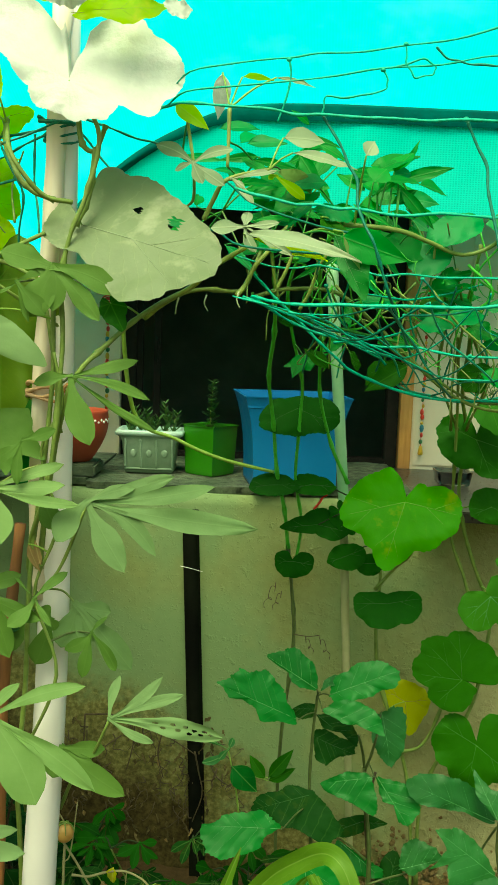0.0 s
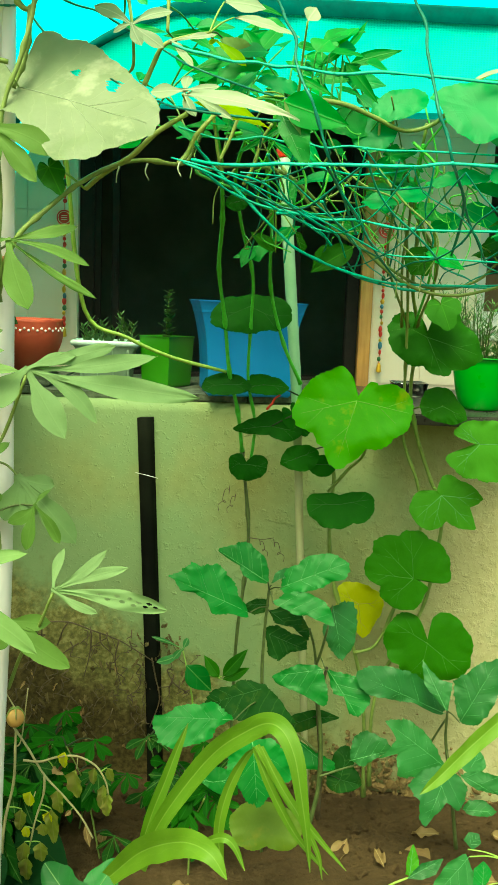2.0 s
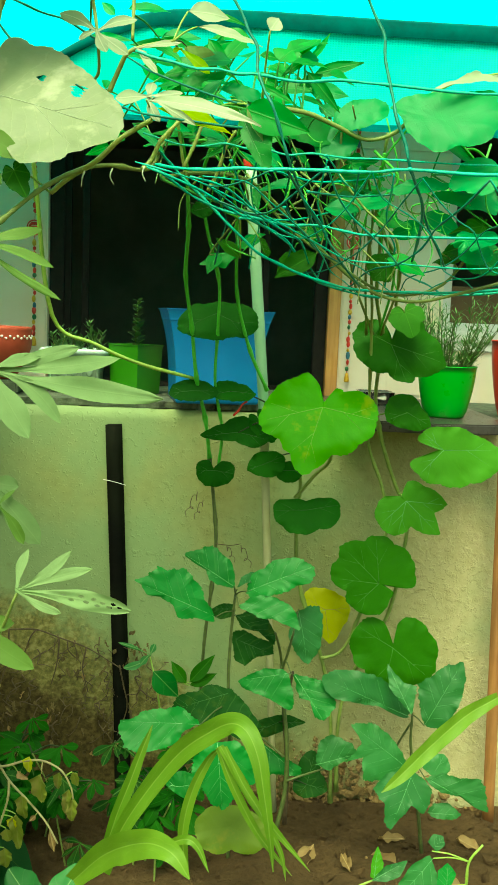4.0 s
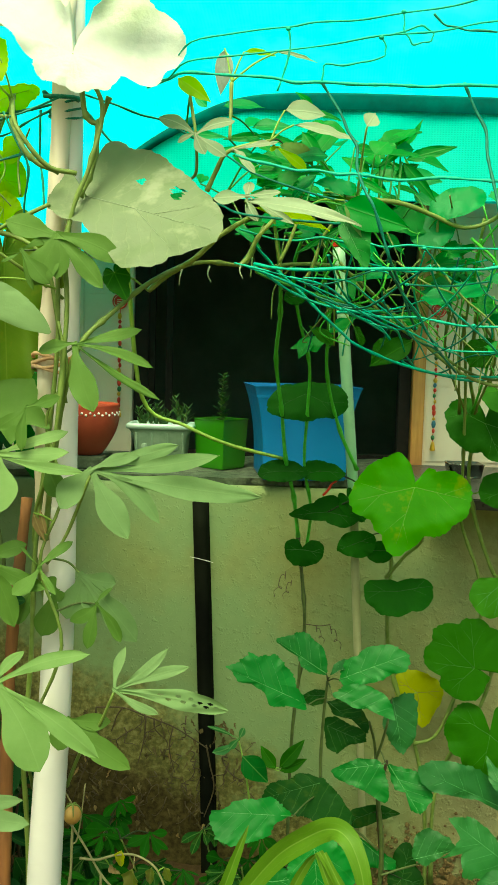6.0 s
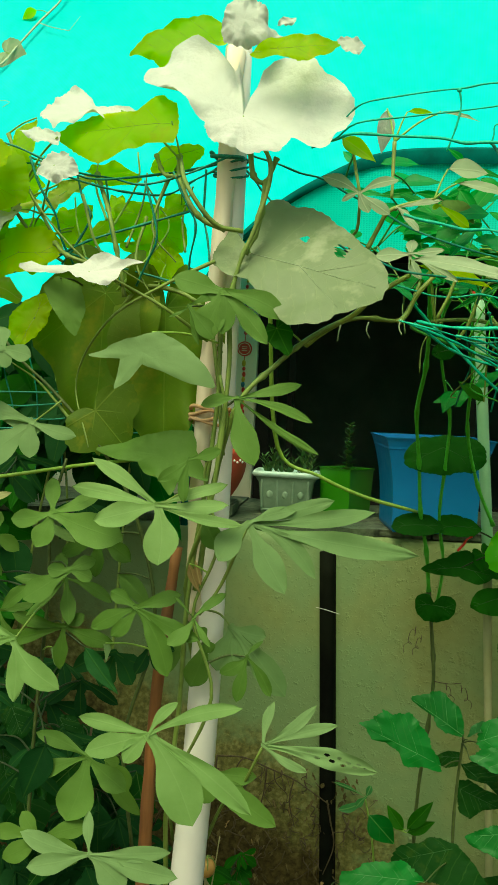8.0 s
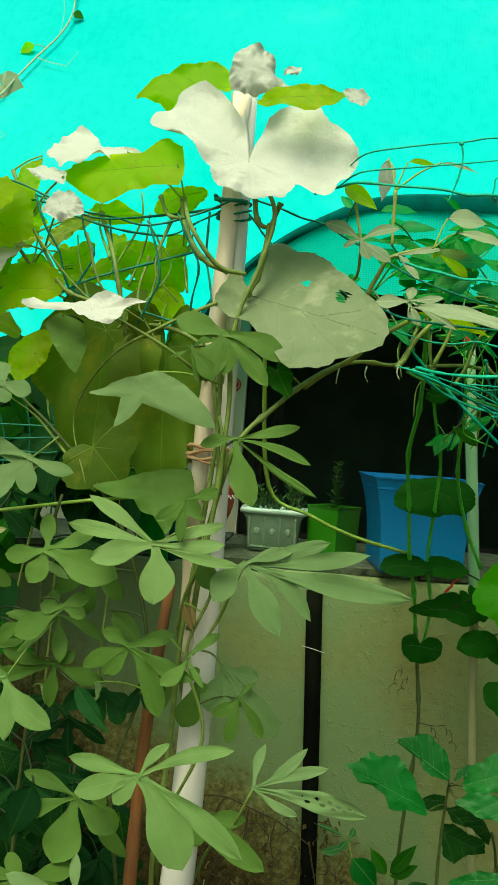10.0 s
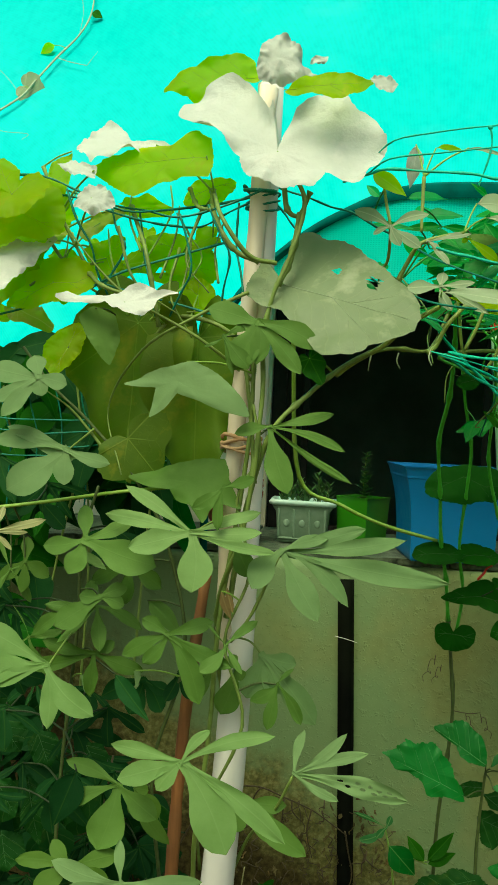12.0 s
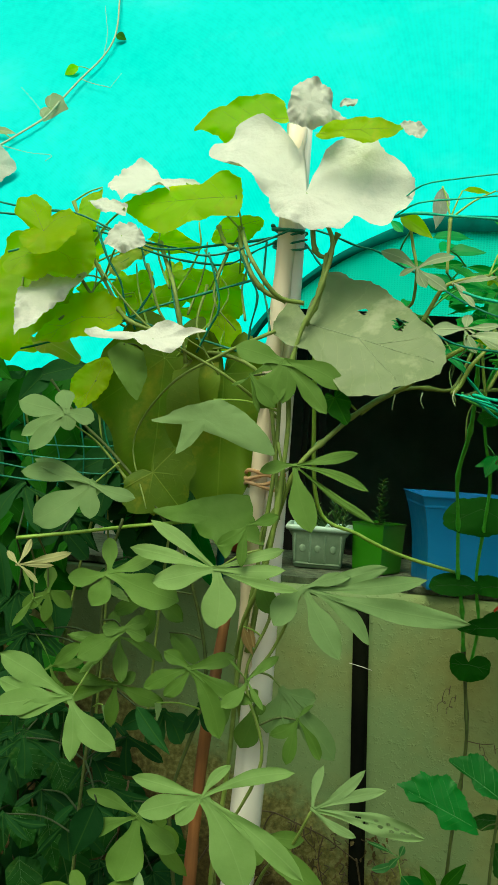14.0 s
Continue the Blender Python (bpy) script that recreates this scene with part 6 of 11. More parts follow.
palm_leaf(palm_vine, (-0.673, 1.820, 1.035), 32, 22, ((174, 0.105), (-138, 0.107), (-87, 0.095), (-27, 0.105), (101, 0.062)), 0.29, LEAF_PALM)
palm_leaf(palm_vine, (-0.303, 1.780, 0.922), 12, -4, ((-145, 0.066), (-55, 0.089), (-100, 0.091), (48, 0.047)), 0.31, LEAF_PALM)
palm_leaf(palm_vine, (-0.426, 1.700, 1.567), 12, 14, ((-74, 0.074), (-150, 0.045), (28, 0.072), (-50, 0.078)), 0.31, LEAF_PALM)
palm_leaf(palm_vine, (-0.397, 1.720, 1.003), 32, 6, ((-131, 0.072), (-57, 0.064), (43, 0.081), (131, 0.072)), 0.31, LEAF_PALM)
palm_leaf(palm_vine, (-0.409, 1.680, 1.296), 12, 14, ((-145, 0.072), (-97, 0.082), (20, 0.063)), 0.34, LEAF_PALM)
palm_leaf(palm_vine, (-0.816, 1.840, 0.958), 18, 6, ((-130, 0.096), (-53, 0.096), (14, 0.072), (124, 0.082)), 0.29, LEAF_PALM)
palm_leaf(palm_vine, (-0.432, 1.860, 0.936), 25, 14, ((-119, 0.093), (-48, 0.090), (19, 0.076)), 0.37, LEAF_PALM)
palm_leaf(palm_vine, (-0.865, 1.850, 1.091), 12, 22, ((-126, 0.074), (-57, 0.084), (11, 0.072), (111, 0.077)), 0.29, LEAF_PALM)
blade_leaf(palm_vine, (-0.356, 1.720, 1.129), 12, -4, 123, 0.070, 0.042, LEAF_PALM)
blade_leaf(palm_vine, (-0.730, 1.780, 1.027), 12, -22, -145, 0.105, 0.034, LEAF_PALM)
blade_leaf(palm_vine, (-0.575, 1.840, 1.051), 32, 14, -43, 0.096, 0.041, LEAF_PALM)
blade_leaf(palm_vine, (-0.620, 1.780, 0.916), 32, -22, -35, 0.118, 0.037, LEAF_PALM_SHADED)
blade_leaf(palm_vine, (-0.669, 1.720, 0.744), 18, 22, -112, 0.104, 0.065, LEAF_PALM_SHADED)
palm_leaf(palm_vine, (-0.829, 2.020, 0.695), 18, -22, ((-16, 0.095), (-46, 0.066), (-92, 0.070), (-132, 0.120), (-156, 0.151)), 0.28, LEAF_PALM_SHADED, web=0.35)
palm_leaf(palm_vine, (-0.675, 1.950, 0.794), 18, 6, ((-30, 0.099), (-85, 0.083), (-143, 0.092)), 0.33, LEAF_PALM_SHADED, web=0.35)
palm_leaf(palm_vine, (-0.865, 1.900, 1.017), 12, -22, ((-29, 0.114), (-76, 0.094), (-131, 0.094), (-162, 0.094)), 0.30, LEAF_PALM_SHADED, web=0.35)
palm_leaf(palm_vine, (-0.917, 1.890, 1.321), 32, 6, ((-19, 0.125), (-64, 0.121), (-118, 0.101)), 0.31, LEAF_PALM_SHADED, web=0.35)
palm_leaf(palm_vine, (-0.904, 1.860, 0.636), 25, -22, ((3, 0.112), (-22, 0.091), (-67, 0.084), (-125, 0.085)), 0.40, LEAF_PALM_SHADED, web=0.35)
palm_leaf(palm_vine, (-0.892, 1.890, 1.008), 12, -4, ((-30, 0.085), (-71, 0.061), (-120, 0.103), (-157, 0.109)), 0.38, LEAF_PALM_SHADED, web=0.35)
palm_leaf(palm_vine, (-0.739, 1.870, 0.679), 25, -22, ((-9, 0.102), (-59, 0.063), (-131, 0.099)), 0.28, LEAF_PALM_SHADED, web=0.35)
palm_leaf(palm_vine, (-0.959, 1.990, 0.750), 25, -12, ((-25, 0.101), (-65, 0.103), (-118, 0.059), (-156, 0.132)), 0.29, LEAF_PALM_SHADED, web=0.35)
palm_leaf(palm_vine, (-0.825, 1.890, 1.231), 12, -12, ((-39, 0.088), (-103, 0.067), (-157, 0.103)), 0.31, LEAF_PALM_SHADED, web=0.35)
palm_leaf(palm_vine, (-0.914, 1.890, 1.093), 12, -4, ((-4, 0.100), (-28, 0.082), (-58, 0.096), (-97, 0.072), (-133, 0.104)), 0.29, LEAF_PALM_SHADED, web=0.35)
palm_leaf(palm_vine, (-0.933, 2.010, 0.849), 12, 14, ((-19, 0.104), (-53, 0.085), (-98, 0.100), (-140, 0.116)), 0.29, LEAF_PALM_SHADED, web=0.35)
palm_leaf(palm_vine, (-0.975, 1.970, 1.060), 18, -4, ((-20, 0.074), (-69, 0.098), (-132, 0.085)), 0.34, LEAF_PALM_SHADED, web=0.35)
palm_leaf(palm_vine, (-0.743, 2.020, 0.809), 32, -22, ((-26, 0.097), (-57, 0.071), (-100, 0.104), (-138, 0.074), (-164, 0.118)), 0.37, LEAF_PALM_SHADED, web=0.35)
palm_leaf(palm_vine, (-0.814, 1.900, 1.267), 18, 22, ((-17, 0.111), (-54, 0.097), (-97, 0.068), (-138, 0.105)), 0.36, LEAF_PALM_SHADED, web=0.35)
palm_leaf(palm_vine, (-0.935, 1.960, 0.718), 18, 14, ((-33, 0.066), (-71, 0.075), (-118, 0.075), (-157, 0.095)), 0.33, LEAF_PALM_SHADED, web=0.35)
palm_leaf(palm_vine, (-0.665, 1.900, 1.181), 32, -12, ((-30, 0.091), (-64, 0.062), (-110, 0.096), (-154, 0.098)), 0.39, LEAF_PALM_SHADED, web=0.35)
palm_leaf(palm_vine, (-0.641, 1.890, 0.683), 32, -12, ((-32, 0.067), (-75, 0.067), (-124, 0.060), (-159, 0.097)), 0.36, LEAF_PALM_SHADED, web=0.35)
palm_leaf(palm_vine, (-0.851, 1.930, 0.666), 32, 14, ((-33, 0.096), (-87, 0.095), (-146, 0.067)), 0.31, LEAF_PALM_SHADED, web=0.35)
palm_leaf(palm_vine, (-0.694, 1.890, 0.709), 25, 6, ((-13, 0.099), (-38, 0.072), (-71, 0.066), (-110, 0.079), (-144, 0.069)), 0.33, LEAF_PALM_SHADED, web=0.35)
palm_leaf(palm_vine, (-0.780, 1.910, 0.617), 12, 6, ((-7, 0.079), (-38, 0.110), (-82, 0.088), (-129, 0.102)), 0.34, LEAF_PALM_SHADED, web=0.35)
palm_leaf(palm_vine, (-0.880, 1.880, 0.792), 25, 14, ((-31, 0.100), (-83, 0.083), (-142, 0.077)), 0.29, LEAF_PALM_SHADED, web=0.35)
palm_leaf(palm_vine, (-0.747, 1.940, 0.747), 25, 22, ((-18, 0.124), (-65, 0.074), (-127, 0.086)), 0.40, LEAF_PALM_SHADED, web=0.35)

# Undergrowth along the wall behind the vines, its shade put into dark leaf colours.
undergrowth = thing("leafy_shrub", (-0.95, 2.35, -0.15), "dark green shrub in the shade along the wall", "shrub")
rng = random.Random(11)
for k in range(7):
    x = -1.30 + 0.12 * k
    stem(undergrowth, [(x, 2.40, -0.17), (x + rng.uniform(-0.05, 0.05), 2.36, 0.2), (x + rng.uniform(-0.12, 0.12), 2.30, 0.72 - 0.04 * k)], 0.005, 0.003, STEM_BROWN)
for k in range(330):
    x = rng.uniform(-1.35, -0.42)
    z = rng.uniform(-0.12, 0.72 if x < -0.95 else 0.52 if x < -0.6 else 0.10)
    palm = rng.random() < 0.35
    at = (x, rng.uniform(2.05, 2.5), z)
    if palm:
        palm_leaf(undergrowth, at, rng.uniform(15, 50), rng.uniform(-40, 40), tuple((a + rng.uniform(-8, 8), rng.uniform(0.06, 0.10)) for a in (-160, -120, -80, -40, 0)), 0.38, LEAF_PALM_SHADED, stalk_mat=STEM_BROWN)
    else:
        blade_leaf(undergrowth, at, rng.uniform(10, 60), rng.uniform(-50, 50), rng.uniform(-150, -30), rng.uniform(0.11, 0.19), rng.uniform(0.07, 0.13), rng.choice((LEAF_PALM_SHADED, LEAF_EGG_SHADED, LEAF_PALM_SHADED)), stalk_mat=STEM_BROWN)
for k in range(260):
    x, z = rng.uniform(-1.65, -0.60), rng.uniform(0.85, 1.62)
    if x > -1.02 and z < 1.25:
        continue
    blade_leaf(undergrowth, (x, rng.uniform(2.3, 2.6), z), rng.uniform(10, 50), rng.uniform(-50, 50), rng.uniform(-170, -10), rng.uniform(0.10, 0.20), rng.uniform(0.05, 0.10), rng.choice((LEAF_CUKE_SHADED, LEAF_PALM_SHADED)), stalk=False)
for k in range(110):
    blade_leaf(undergrowth, (rng.uniform(-1.40, -0.70), rng.uniform(2.55, 2.72), rng.uniform(1.22, 1.60)), rng.uniform(5, 40), rng.uniform(-50, 50), rng.uniform(-160, -20), rng.uniform(0.16, 0.26), rng.uniform(0.09, 0.15), rng.choice((LEAF_CUKE_SHADED, LEAF_PALM_SHADED, LEAF_TRELLIS)), stalk=False)
for k in range(6):
    x = -1.45 + 0.14 * k
    stem(undergrowth, [(x, 2.45, 0.6), (x + rng.uniform(-0.1, 0.1), 2.45, 1.1), (x + rng.uniform(-0.15, 0.2), 2.45, 1.55)], 0.004, 0.003, STEM_OLIVE)

# Climber with pointed leaves thrown over the trellis net.
trellis_vine = thing("trellis_vine", (0.15, 2.62, -0.15), "tangled green vine with pointed leaves over the net", "vine")
stem(trellis_vine, [(0.090, 2.620, -0.094), (0.088, 2.660, 0.133), (0.093, 2.660, 0.341), (0.109, 2.660, 0.512), (0.117, 2.660, 0.647), (0.105, 2.660, 0.779), (0.090, 2.650, 0.895)], 0.005, 0.005, mat=STEM_DARK, knots=4)
stem(trellis_vine, [(0.090, 2.650, 0.895), (0.074, 2.600, 1.013), (0.048, 2.520, 1.128), (0.033, 2.450, 1.263), (0.016, 2.360, 1.389), (0.024, 2.220, 1.499), (0.019, 2.100, 1.608), (0.004, 2.000, 1.682)], 0.0055, 0.0045, mat=STEM_VINE, knots=7)
stem(trellis_vine, [(0.115, 2.660, 0.861), (0.122, 2.620, 0.980), (0.098, 2.540, 1.113), (0.100, 2.460, 1.265), (0.099, 2.400, 1.379), (0.067, 2.300, 1.494), (0.051, 2.200, 1.598), (0.085, 2.100, 1.692)], 0.0046, 0.004, mat=STEM_VINE, knots=5)
stem(trellis_vine, [(0.240, 2.560, 1.100), (0.187, 2.500, 1.208), (0.145, 2.420, 1.353), (0.138, 2.300, 1.497), (0.120, 2.200, 1.614), (0.133, 2.100, 1.706)], 0.0046, 0.004, mat=STEM_VINE, knots=5)
stem(trellis_vine, [(-0.359, 2.300, 1.710), (-0.354, 2.360, 1.616), (-0.333, 2.500, 1.279), (-0.219, 2.500, 1.209), (-0.101, 2.500, 1.162), (0.040, 2.530, 1.127)], 0.006, 0.005, mat=STEM_GREEN)
stem(trellis_vine, [(0.148, 1.950, 1.711), (0.251, 1.950, 1.704), (0.320, 1.970, 1.685), (0.391, 1.990, 1.664), (0.456, 1.990, 1.688), (0.498, 1.980, 1.750)], 0.005, 0.004, mat=STEM_OLIVE)
stem(trellis_vine, [(-0.025, 1.950, 1.563), (0.041, 2.000, 1.584), (0.147, 2.050, 1.583), (0.237, 2.100, 1.522), (0.314, 2.100, 1.452), (0.417, 2.100, 1.371), (0.518, 2.100, 1.344), (0.630, 2.100, 1.366), (0.901, 2.100, 1.450)], 0.0045, 0.0035, mat=STEM_OLIVE)
stem(trellis_vine, [(0.149, 2.100, 1.601), (0.238, 2.100, 1.498), (0.340, 2.100, 1.429), (0.471, 2.120, 1.361), (0.584, 2.120, 1.377), (0.649, 2.100, 1.453)], 0.0035, 0.003, mat=STEM_OLIVE)
stem(trellis_vine, [(0.171, 2.150, 1.729), (0.198, 1.950, 1.616), (0.268, 1.950, 1.553), (0.378, 2.050, 1.499)], 0.0018, 0.0014, mat=STEM_VINE)
stem(trellis_vine, [(0.233, 2.150, 1.708), (0.278, 2.050, 1.588), (0.318, 2.050, 1.485), (0.286, 2.050, 1.401)], 0.0018, 0.0014, mat=STEM_OLIVE)
stem(trellis_vine, [(0.331, 2.150, 1.735), (0.375, 2.150, 1.617), (0.470, 2.150, 1.486), (0.447, 2.050, 1.335)], 0.0018, 0.0014, mat=STEM_OLIVE)
stem(trellis_vine, [(0.351, 1.950, 1.720), (0.419, 2.150, 1.607), (0.420, 2.150, 1.472), (0.398, 2.050, 1.334)], 0.0018, 0.0014, mat=STEM_OLIVE)
stem(trellis_vine, [(0.437, 2.050, 1.721), (0.468, 2.050, 1.607), (0.457, 2.150, 1.485), (0.503, 2.150, 1.362)], 0.0018, 0.0014, mat=STEM_VINE)
stem(trellis_vine, [(0.006, 1.950, 1.684), (-0.036, 2.150, 1.637), (-0.036, 1.950, 1.552)], 0.0018, 0.0014, mat=STEM_OLIVE)
stem(trellis_vine, [(0.071, 2.150, 1.760), (0.036, 2.150, 1.687), (0.020, 1.950, 1.576)], 0.0018, 0.0014, mat=STEM_OLIVE)
stem(trellis_vine, [(0.151, 1.950, 1.668), (0.119, 1.950, 1.613), (0.088, 1.950, 1.546)], 0.0018, 0.0014, mat=STEM_VINE)
stem(trellis_vine, [(-0.100, 2.150, 1.753), (-0.049, 1.950, 1.649), (-0.035, 2.150, 1.601)], 0.0018, 0.0014, mat=STEM_OLIVE)
stem(trellis_vine, [(0.540, 2.050, 1.610), (0.545, 2.150, 1.501), (0.456, 2.050, 1.384)], 0.0018, 0.0014, mat=STEM_OLIVE)
stem(trellis_vine, [(0.096, 1.950, 1.655), (0.150, 2.150, 1.608), (0.138, 2.050, 1.513)], 0.0018, 0.0014, mat=STEM_VINE)
stem(trellis_vine, [(0.408, 2.050, 1.605), (0.392, 2.150, 1.532), (0.332, 2.050, 1.438)], 0.0018, 0.0014, mat=STEM_OLIVE)
stem(trellis_vine, [(-0.227, 1.860, 1.514), (-0.189, 1.850, 1.544), (-0.140, 1.840, 1.573), (-0.098, 1.830, 1.611), (-0.073, 1.830, 1.629), (-0.037, 1.830, 1.651)], 0.0052, 0.0046, mat=STEM_SAPPY)
stem(trellis_vine, [(-0.053, 1.840, 1.562), (-0.037, 1.850, 1.583), (-0.021, 1.850, 1.617), (0.004, 1.860, 1.648), (0.027, 1.870, 1.675)], 0.0050, 0.0040, mat=STEM_SAPPY)
stem(trellis_vine, [(-0.118, 1.840, 1.699), (-0.100, 1.830, 1.736), (-0.085, 1.820, 1.762), (-0.062, 1.820, 1.775), (-0.024, 1.820, 1.785), (-0.001, 1.820, 1.789)], 0.0048, 0.0028, mat=STEM_SAPPY)
stem(trellis_vine, [(-0.156, 1.840, 1.891), (-0.147, 1.830, 1.842), (-0.138, 1.810, 1.794), (-0.139, 1.850, 1.739), (-0.155, 1.880, 1.725)], 0.0034, 0.0028, mat=STEM_SAPPY)
stem(trellis_vine, [(-0.078, 1.860, 1.903), (-0.078, 1.860, 1.854), (-0.078, 1.850, 1.796)], 0.0040, 0.0032, mat=STEM_SAPPY)
stem(trellis_vine, [(0.021, 1.900, 1.578), (0.041, 1.900, 1.621), (0.053, 1.900, 1.655), (0.068, 1.900, 1.685)], 0.0040, 0.0030, mat=STEM_SAPPY)
stem(trellis_vine, [(0.069, 1.950, 1.543), (0.087, 1.940, 1.577), (0.102, 1.930, 1.625), (0.121, 1.920, 1.656)], 0.0040, 0.0030, mat=STEM_SAPPY)
stem(trellis_vine, [(0.026, 1.970, 1.562), (0.016, 1.950, 1.608), (0.010, 1.940, 1.647), (0.004, 1.930, 1.679)], 0.0036, 0.0030, mat=STEM_SAPPY)
stem(trellis_vine, [(0.178, 1.980, 1.597), (0.193, 1.980, 1.562), (0.191, 1.980, 1.526), (0.171, 2.000, 1.512)], 0.0026, 0.0020, mat=STEM_VINE)
stem(trellis_vine, [(0.240, 1.980, 1.589), (0.230, 1.980, 1.541), (0.205, 1.990, 1.514), (0.171, 2.000, 1.507)], 0.0026, 0.0020, mat=STEM_VINE)
stem(trellis_vine, [(-0.025, 1.940, 1.573), (-0.019, 1.940, 1.559), (0.032, 1.950, 1.541), (0.112, 1.970, 1.518), (0.170, 1.990, 1.506), (0.280, 2.030, 1.484)], 0.0032, 0.0028, mat=STEM_LEAFY)
palm_leaf(trellis_vine, (-0.137, 1.800, 1.791), 20, 0, ((150, 0.085, 0.028), (27, 0.083, 0.022), (-32, 0.072, 0.026), (-157, 0.039, 0.013), (-63, 0.045, 0.022)), 0.27, LEAF_TRELLIS_PALE, web=0.22)
palm_leaf(trellis_vine, (-0.067, 1.800, 1.767), 26, 4, ((-47, 0.063, 0.016), (18, 0.091, 0.013), (-37, 0.033, 0.011)), 0.27, LEAF_TRELLIS_PALE, web=0.22)
palm_leaf(trellis_vine, (-0.040, 1.790, 1.682), 20, -6, ((84, 0.038, 0.021), (179, 0.068, 0.028), (-64, 0.056, 0.019), (-30, 0.107, 0.017), (11, 0.066, 0.016)), 0.27, LEAF_TRELLIS_PALE, web=0.24)
palm_leaf(trellis_vine, (0.012, 1.840, 1.781), 22, 6, ((-35, 0.071, 0.024), (-154, 0.020, 0.011)), 0.27, LEAF_GOURD_LIT, web=0.24)
rib_leaf(trellis_vine, (0.050, 1.900, 1.782), 16, 8, ((13, 0.029), (62, 0.027), (131, 0.033), (151, 0.04), (169, 0.022), (293, 0.015), (322, 0.038)), LEAF_PALM, base=(143, 0.037), wave=0.06)
rib_leaf(trellis_vine, (0.038, 1.920, 1.740), 20, -10, ((13, 0.022), (15, 0.056), (33, 0.072), (37, 0.041), (91, 0.027), (149, 0.028), (213, 0.032), (282, 0.015)), LEAF_TRELLIS, base=(35, 0.069), wave=0.08)
rib_leaf(trellis_vine, (0.114, 1.930, 1.735), 24, 6, ((19, 0.03), (131, 0.016), (175, 0.031), (296, 0.025), (329, 0.049), (359, 0.056)), LEAF_TRELLIS_TEAL, base=(175, 0.031), wave=0.08)
rib_leaf(trellis_vine, (0.056, 2.150, 1.529), 10, 0, ((19, 0.026), (69, 0.019), (137, 0.021), (194, 0.026), (264, 0.02), (329, 0.023)), LEAF_CUKE_SHADED, wave=0.08)
rib_leaf(trellis_vine, (0.188, 2.050, 1.450), 14, 10, ((68, 0.013), (119, 0.016), (254, 0.011), (286, 0.031), (318, 0.025)), LEAF_CUKE, base=(119, 0.016))
rib_leaf(trellis_vine, (0.168, 1.970, 1.534), 16, 4, ((37, 0.012), (81, 0.029), (114, 0.022), (237, 0.013), (281, 0.025)), LEAF_TRELLIS, base=(90, 0.028))
blade_leaf(trellis_vine, (-0.041, 1.740, 1.666), 40, -22, -7, 0.212, 0.037, LEAF_TRELLIS_PALE)
blade_leaf(trellis_vine, (-0.025, 1.780, 1.662), 40, 14, -7, 0.146, 0.049, LEAF_GOURD_LIT)
blade_leaf(trellis_vine, (0.023, 1.850, 1.851), 20, 14, 6, 0.086, 0.045, LEAF_TRELLIS_PALE)
blade_leaf(trellis_vine, (0.176, 1.850, 1.824), 20, 14, 58, 0.043, 0.035, LEAF_TRELLIS_PALE)
blade_leaf(trellis_vine, (0.041, 1.850, 1.825), 30, 6, -5, 0.126, 0.026, LEAF_TRELLIS_PALE)
blade_leaf(trellis_vine, (-0.095, 1.900, 1.976), 0, 22, -91, 0.082, 0.038, LEAF_GOURD_SUNLIT)
blade_leaf(trellis_vine, (-0.057, 1.880, 1.964), 32, 14, 11, 0.067, 0.019, LEAF_GOURD_LIT)
blade_leaf(trellis_vine, (0.006, 1.880, 1.965), 25, 14, -1, 0.081, 0.011, LEAF_TRELLIS_PALE)
blade_leaf(trellis_vine, (-0.176, 1.840, 1.903), 25, -22, -34, 0.087, 0.035, LEAF_GOURD_LIT)
blade_leaf(trellis_vine, (0.130, 1.800, 1.673), 0, -24, -19, 0.131, 0.065, LEAF_TRELLIS)
blade_leaf(trellis_vine, (0.136, 1.800, 1.681), 25, 20, -62, 0.090, 0.036, LEAF_PALM_PALE)
blade_leaf(trellis_vine, (0.256, 1.960, 1.785), 1, -9, -47, 0.103, 0.026, LEAF_TRELLIS)
blade_leaf(trellis_vine, (0.134, 2.270, 1.925), 51, 31, -180, 0.083, 0.036, LEAF_TRELLIS, stalk=False)
blade_leaf(trellis_vine, (0.145, 2.160, 1.856), 55, -11, 121, 0.046, 0.055, LEAF_TRELLIS_TEAL)
blade_leaf(trellis_vine, (0.244, 1.990, 1.813), 13, 25, 15, 0.055, 0.038, LEAF_TRELLIS_TEAL, stalk=False)
blade_leaf(trellis_vine, (0.248, 2.020, 1.748), 37, 9, -10, 0.056, 0.019, LEAF_TRELLIS)
blade_leaf(trellis_vine, (-0.018, 1.940, 1.660), 52, 8, 14, 0.055, 0.054, LEAF_TRELLIS_TEAL, stalk=False)
blade_leaf(trellis_vine, (0.223, 2.110, 1.693), 0, -32, 68, 0.067, 0.019, LEAF_TRELLIS)
blade_leaf(trellis_vine, (0.110, 1.910, 1.782), 41, 20, -181, 0.078, 0.047, LEAF_TRELLIS_TEAL, stalk=False)
blade_leaf(trellis_vine, (0.193, 2.300, 1.766), 0, 26, 151, 0.052, 0.038, LEAF_TRELLIS)
blade_leaf(trellis_vine, (0.068, 1.900, 1.862), 34, 6, -6, 0.065, 0.022, LEAF_TRELLIS, stalk=False)
blade_leaf(trellis_vine, (0.255, 1.980, 1.809), 29, 25, -146, 0.068, 0.018, LEAF_TRELLIS)
blade_leaf(trellis_vine, (0.329, 2.280, 1.796), 14, -6, -32, 0.105, 0.026, LEAF_TRELLIS, stalk=False)
blade_leaf(trellis_vine, (0.253, 2.220, 1.843), 37, -24, 148, 0.110, 0.032, LEAF_TRELLIS)
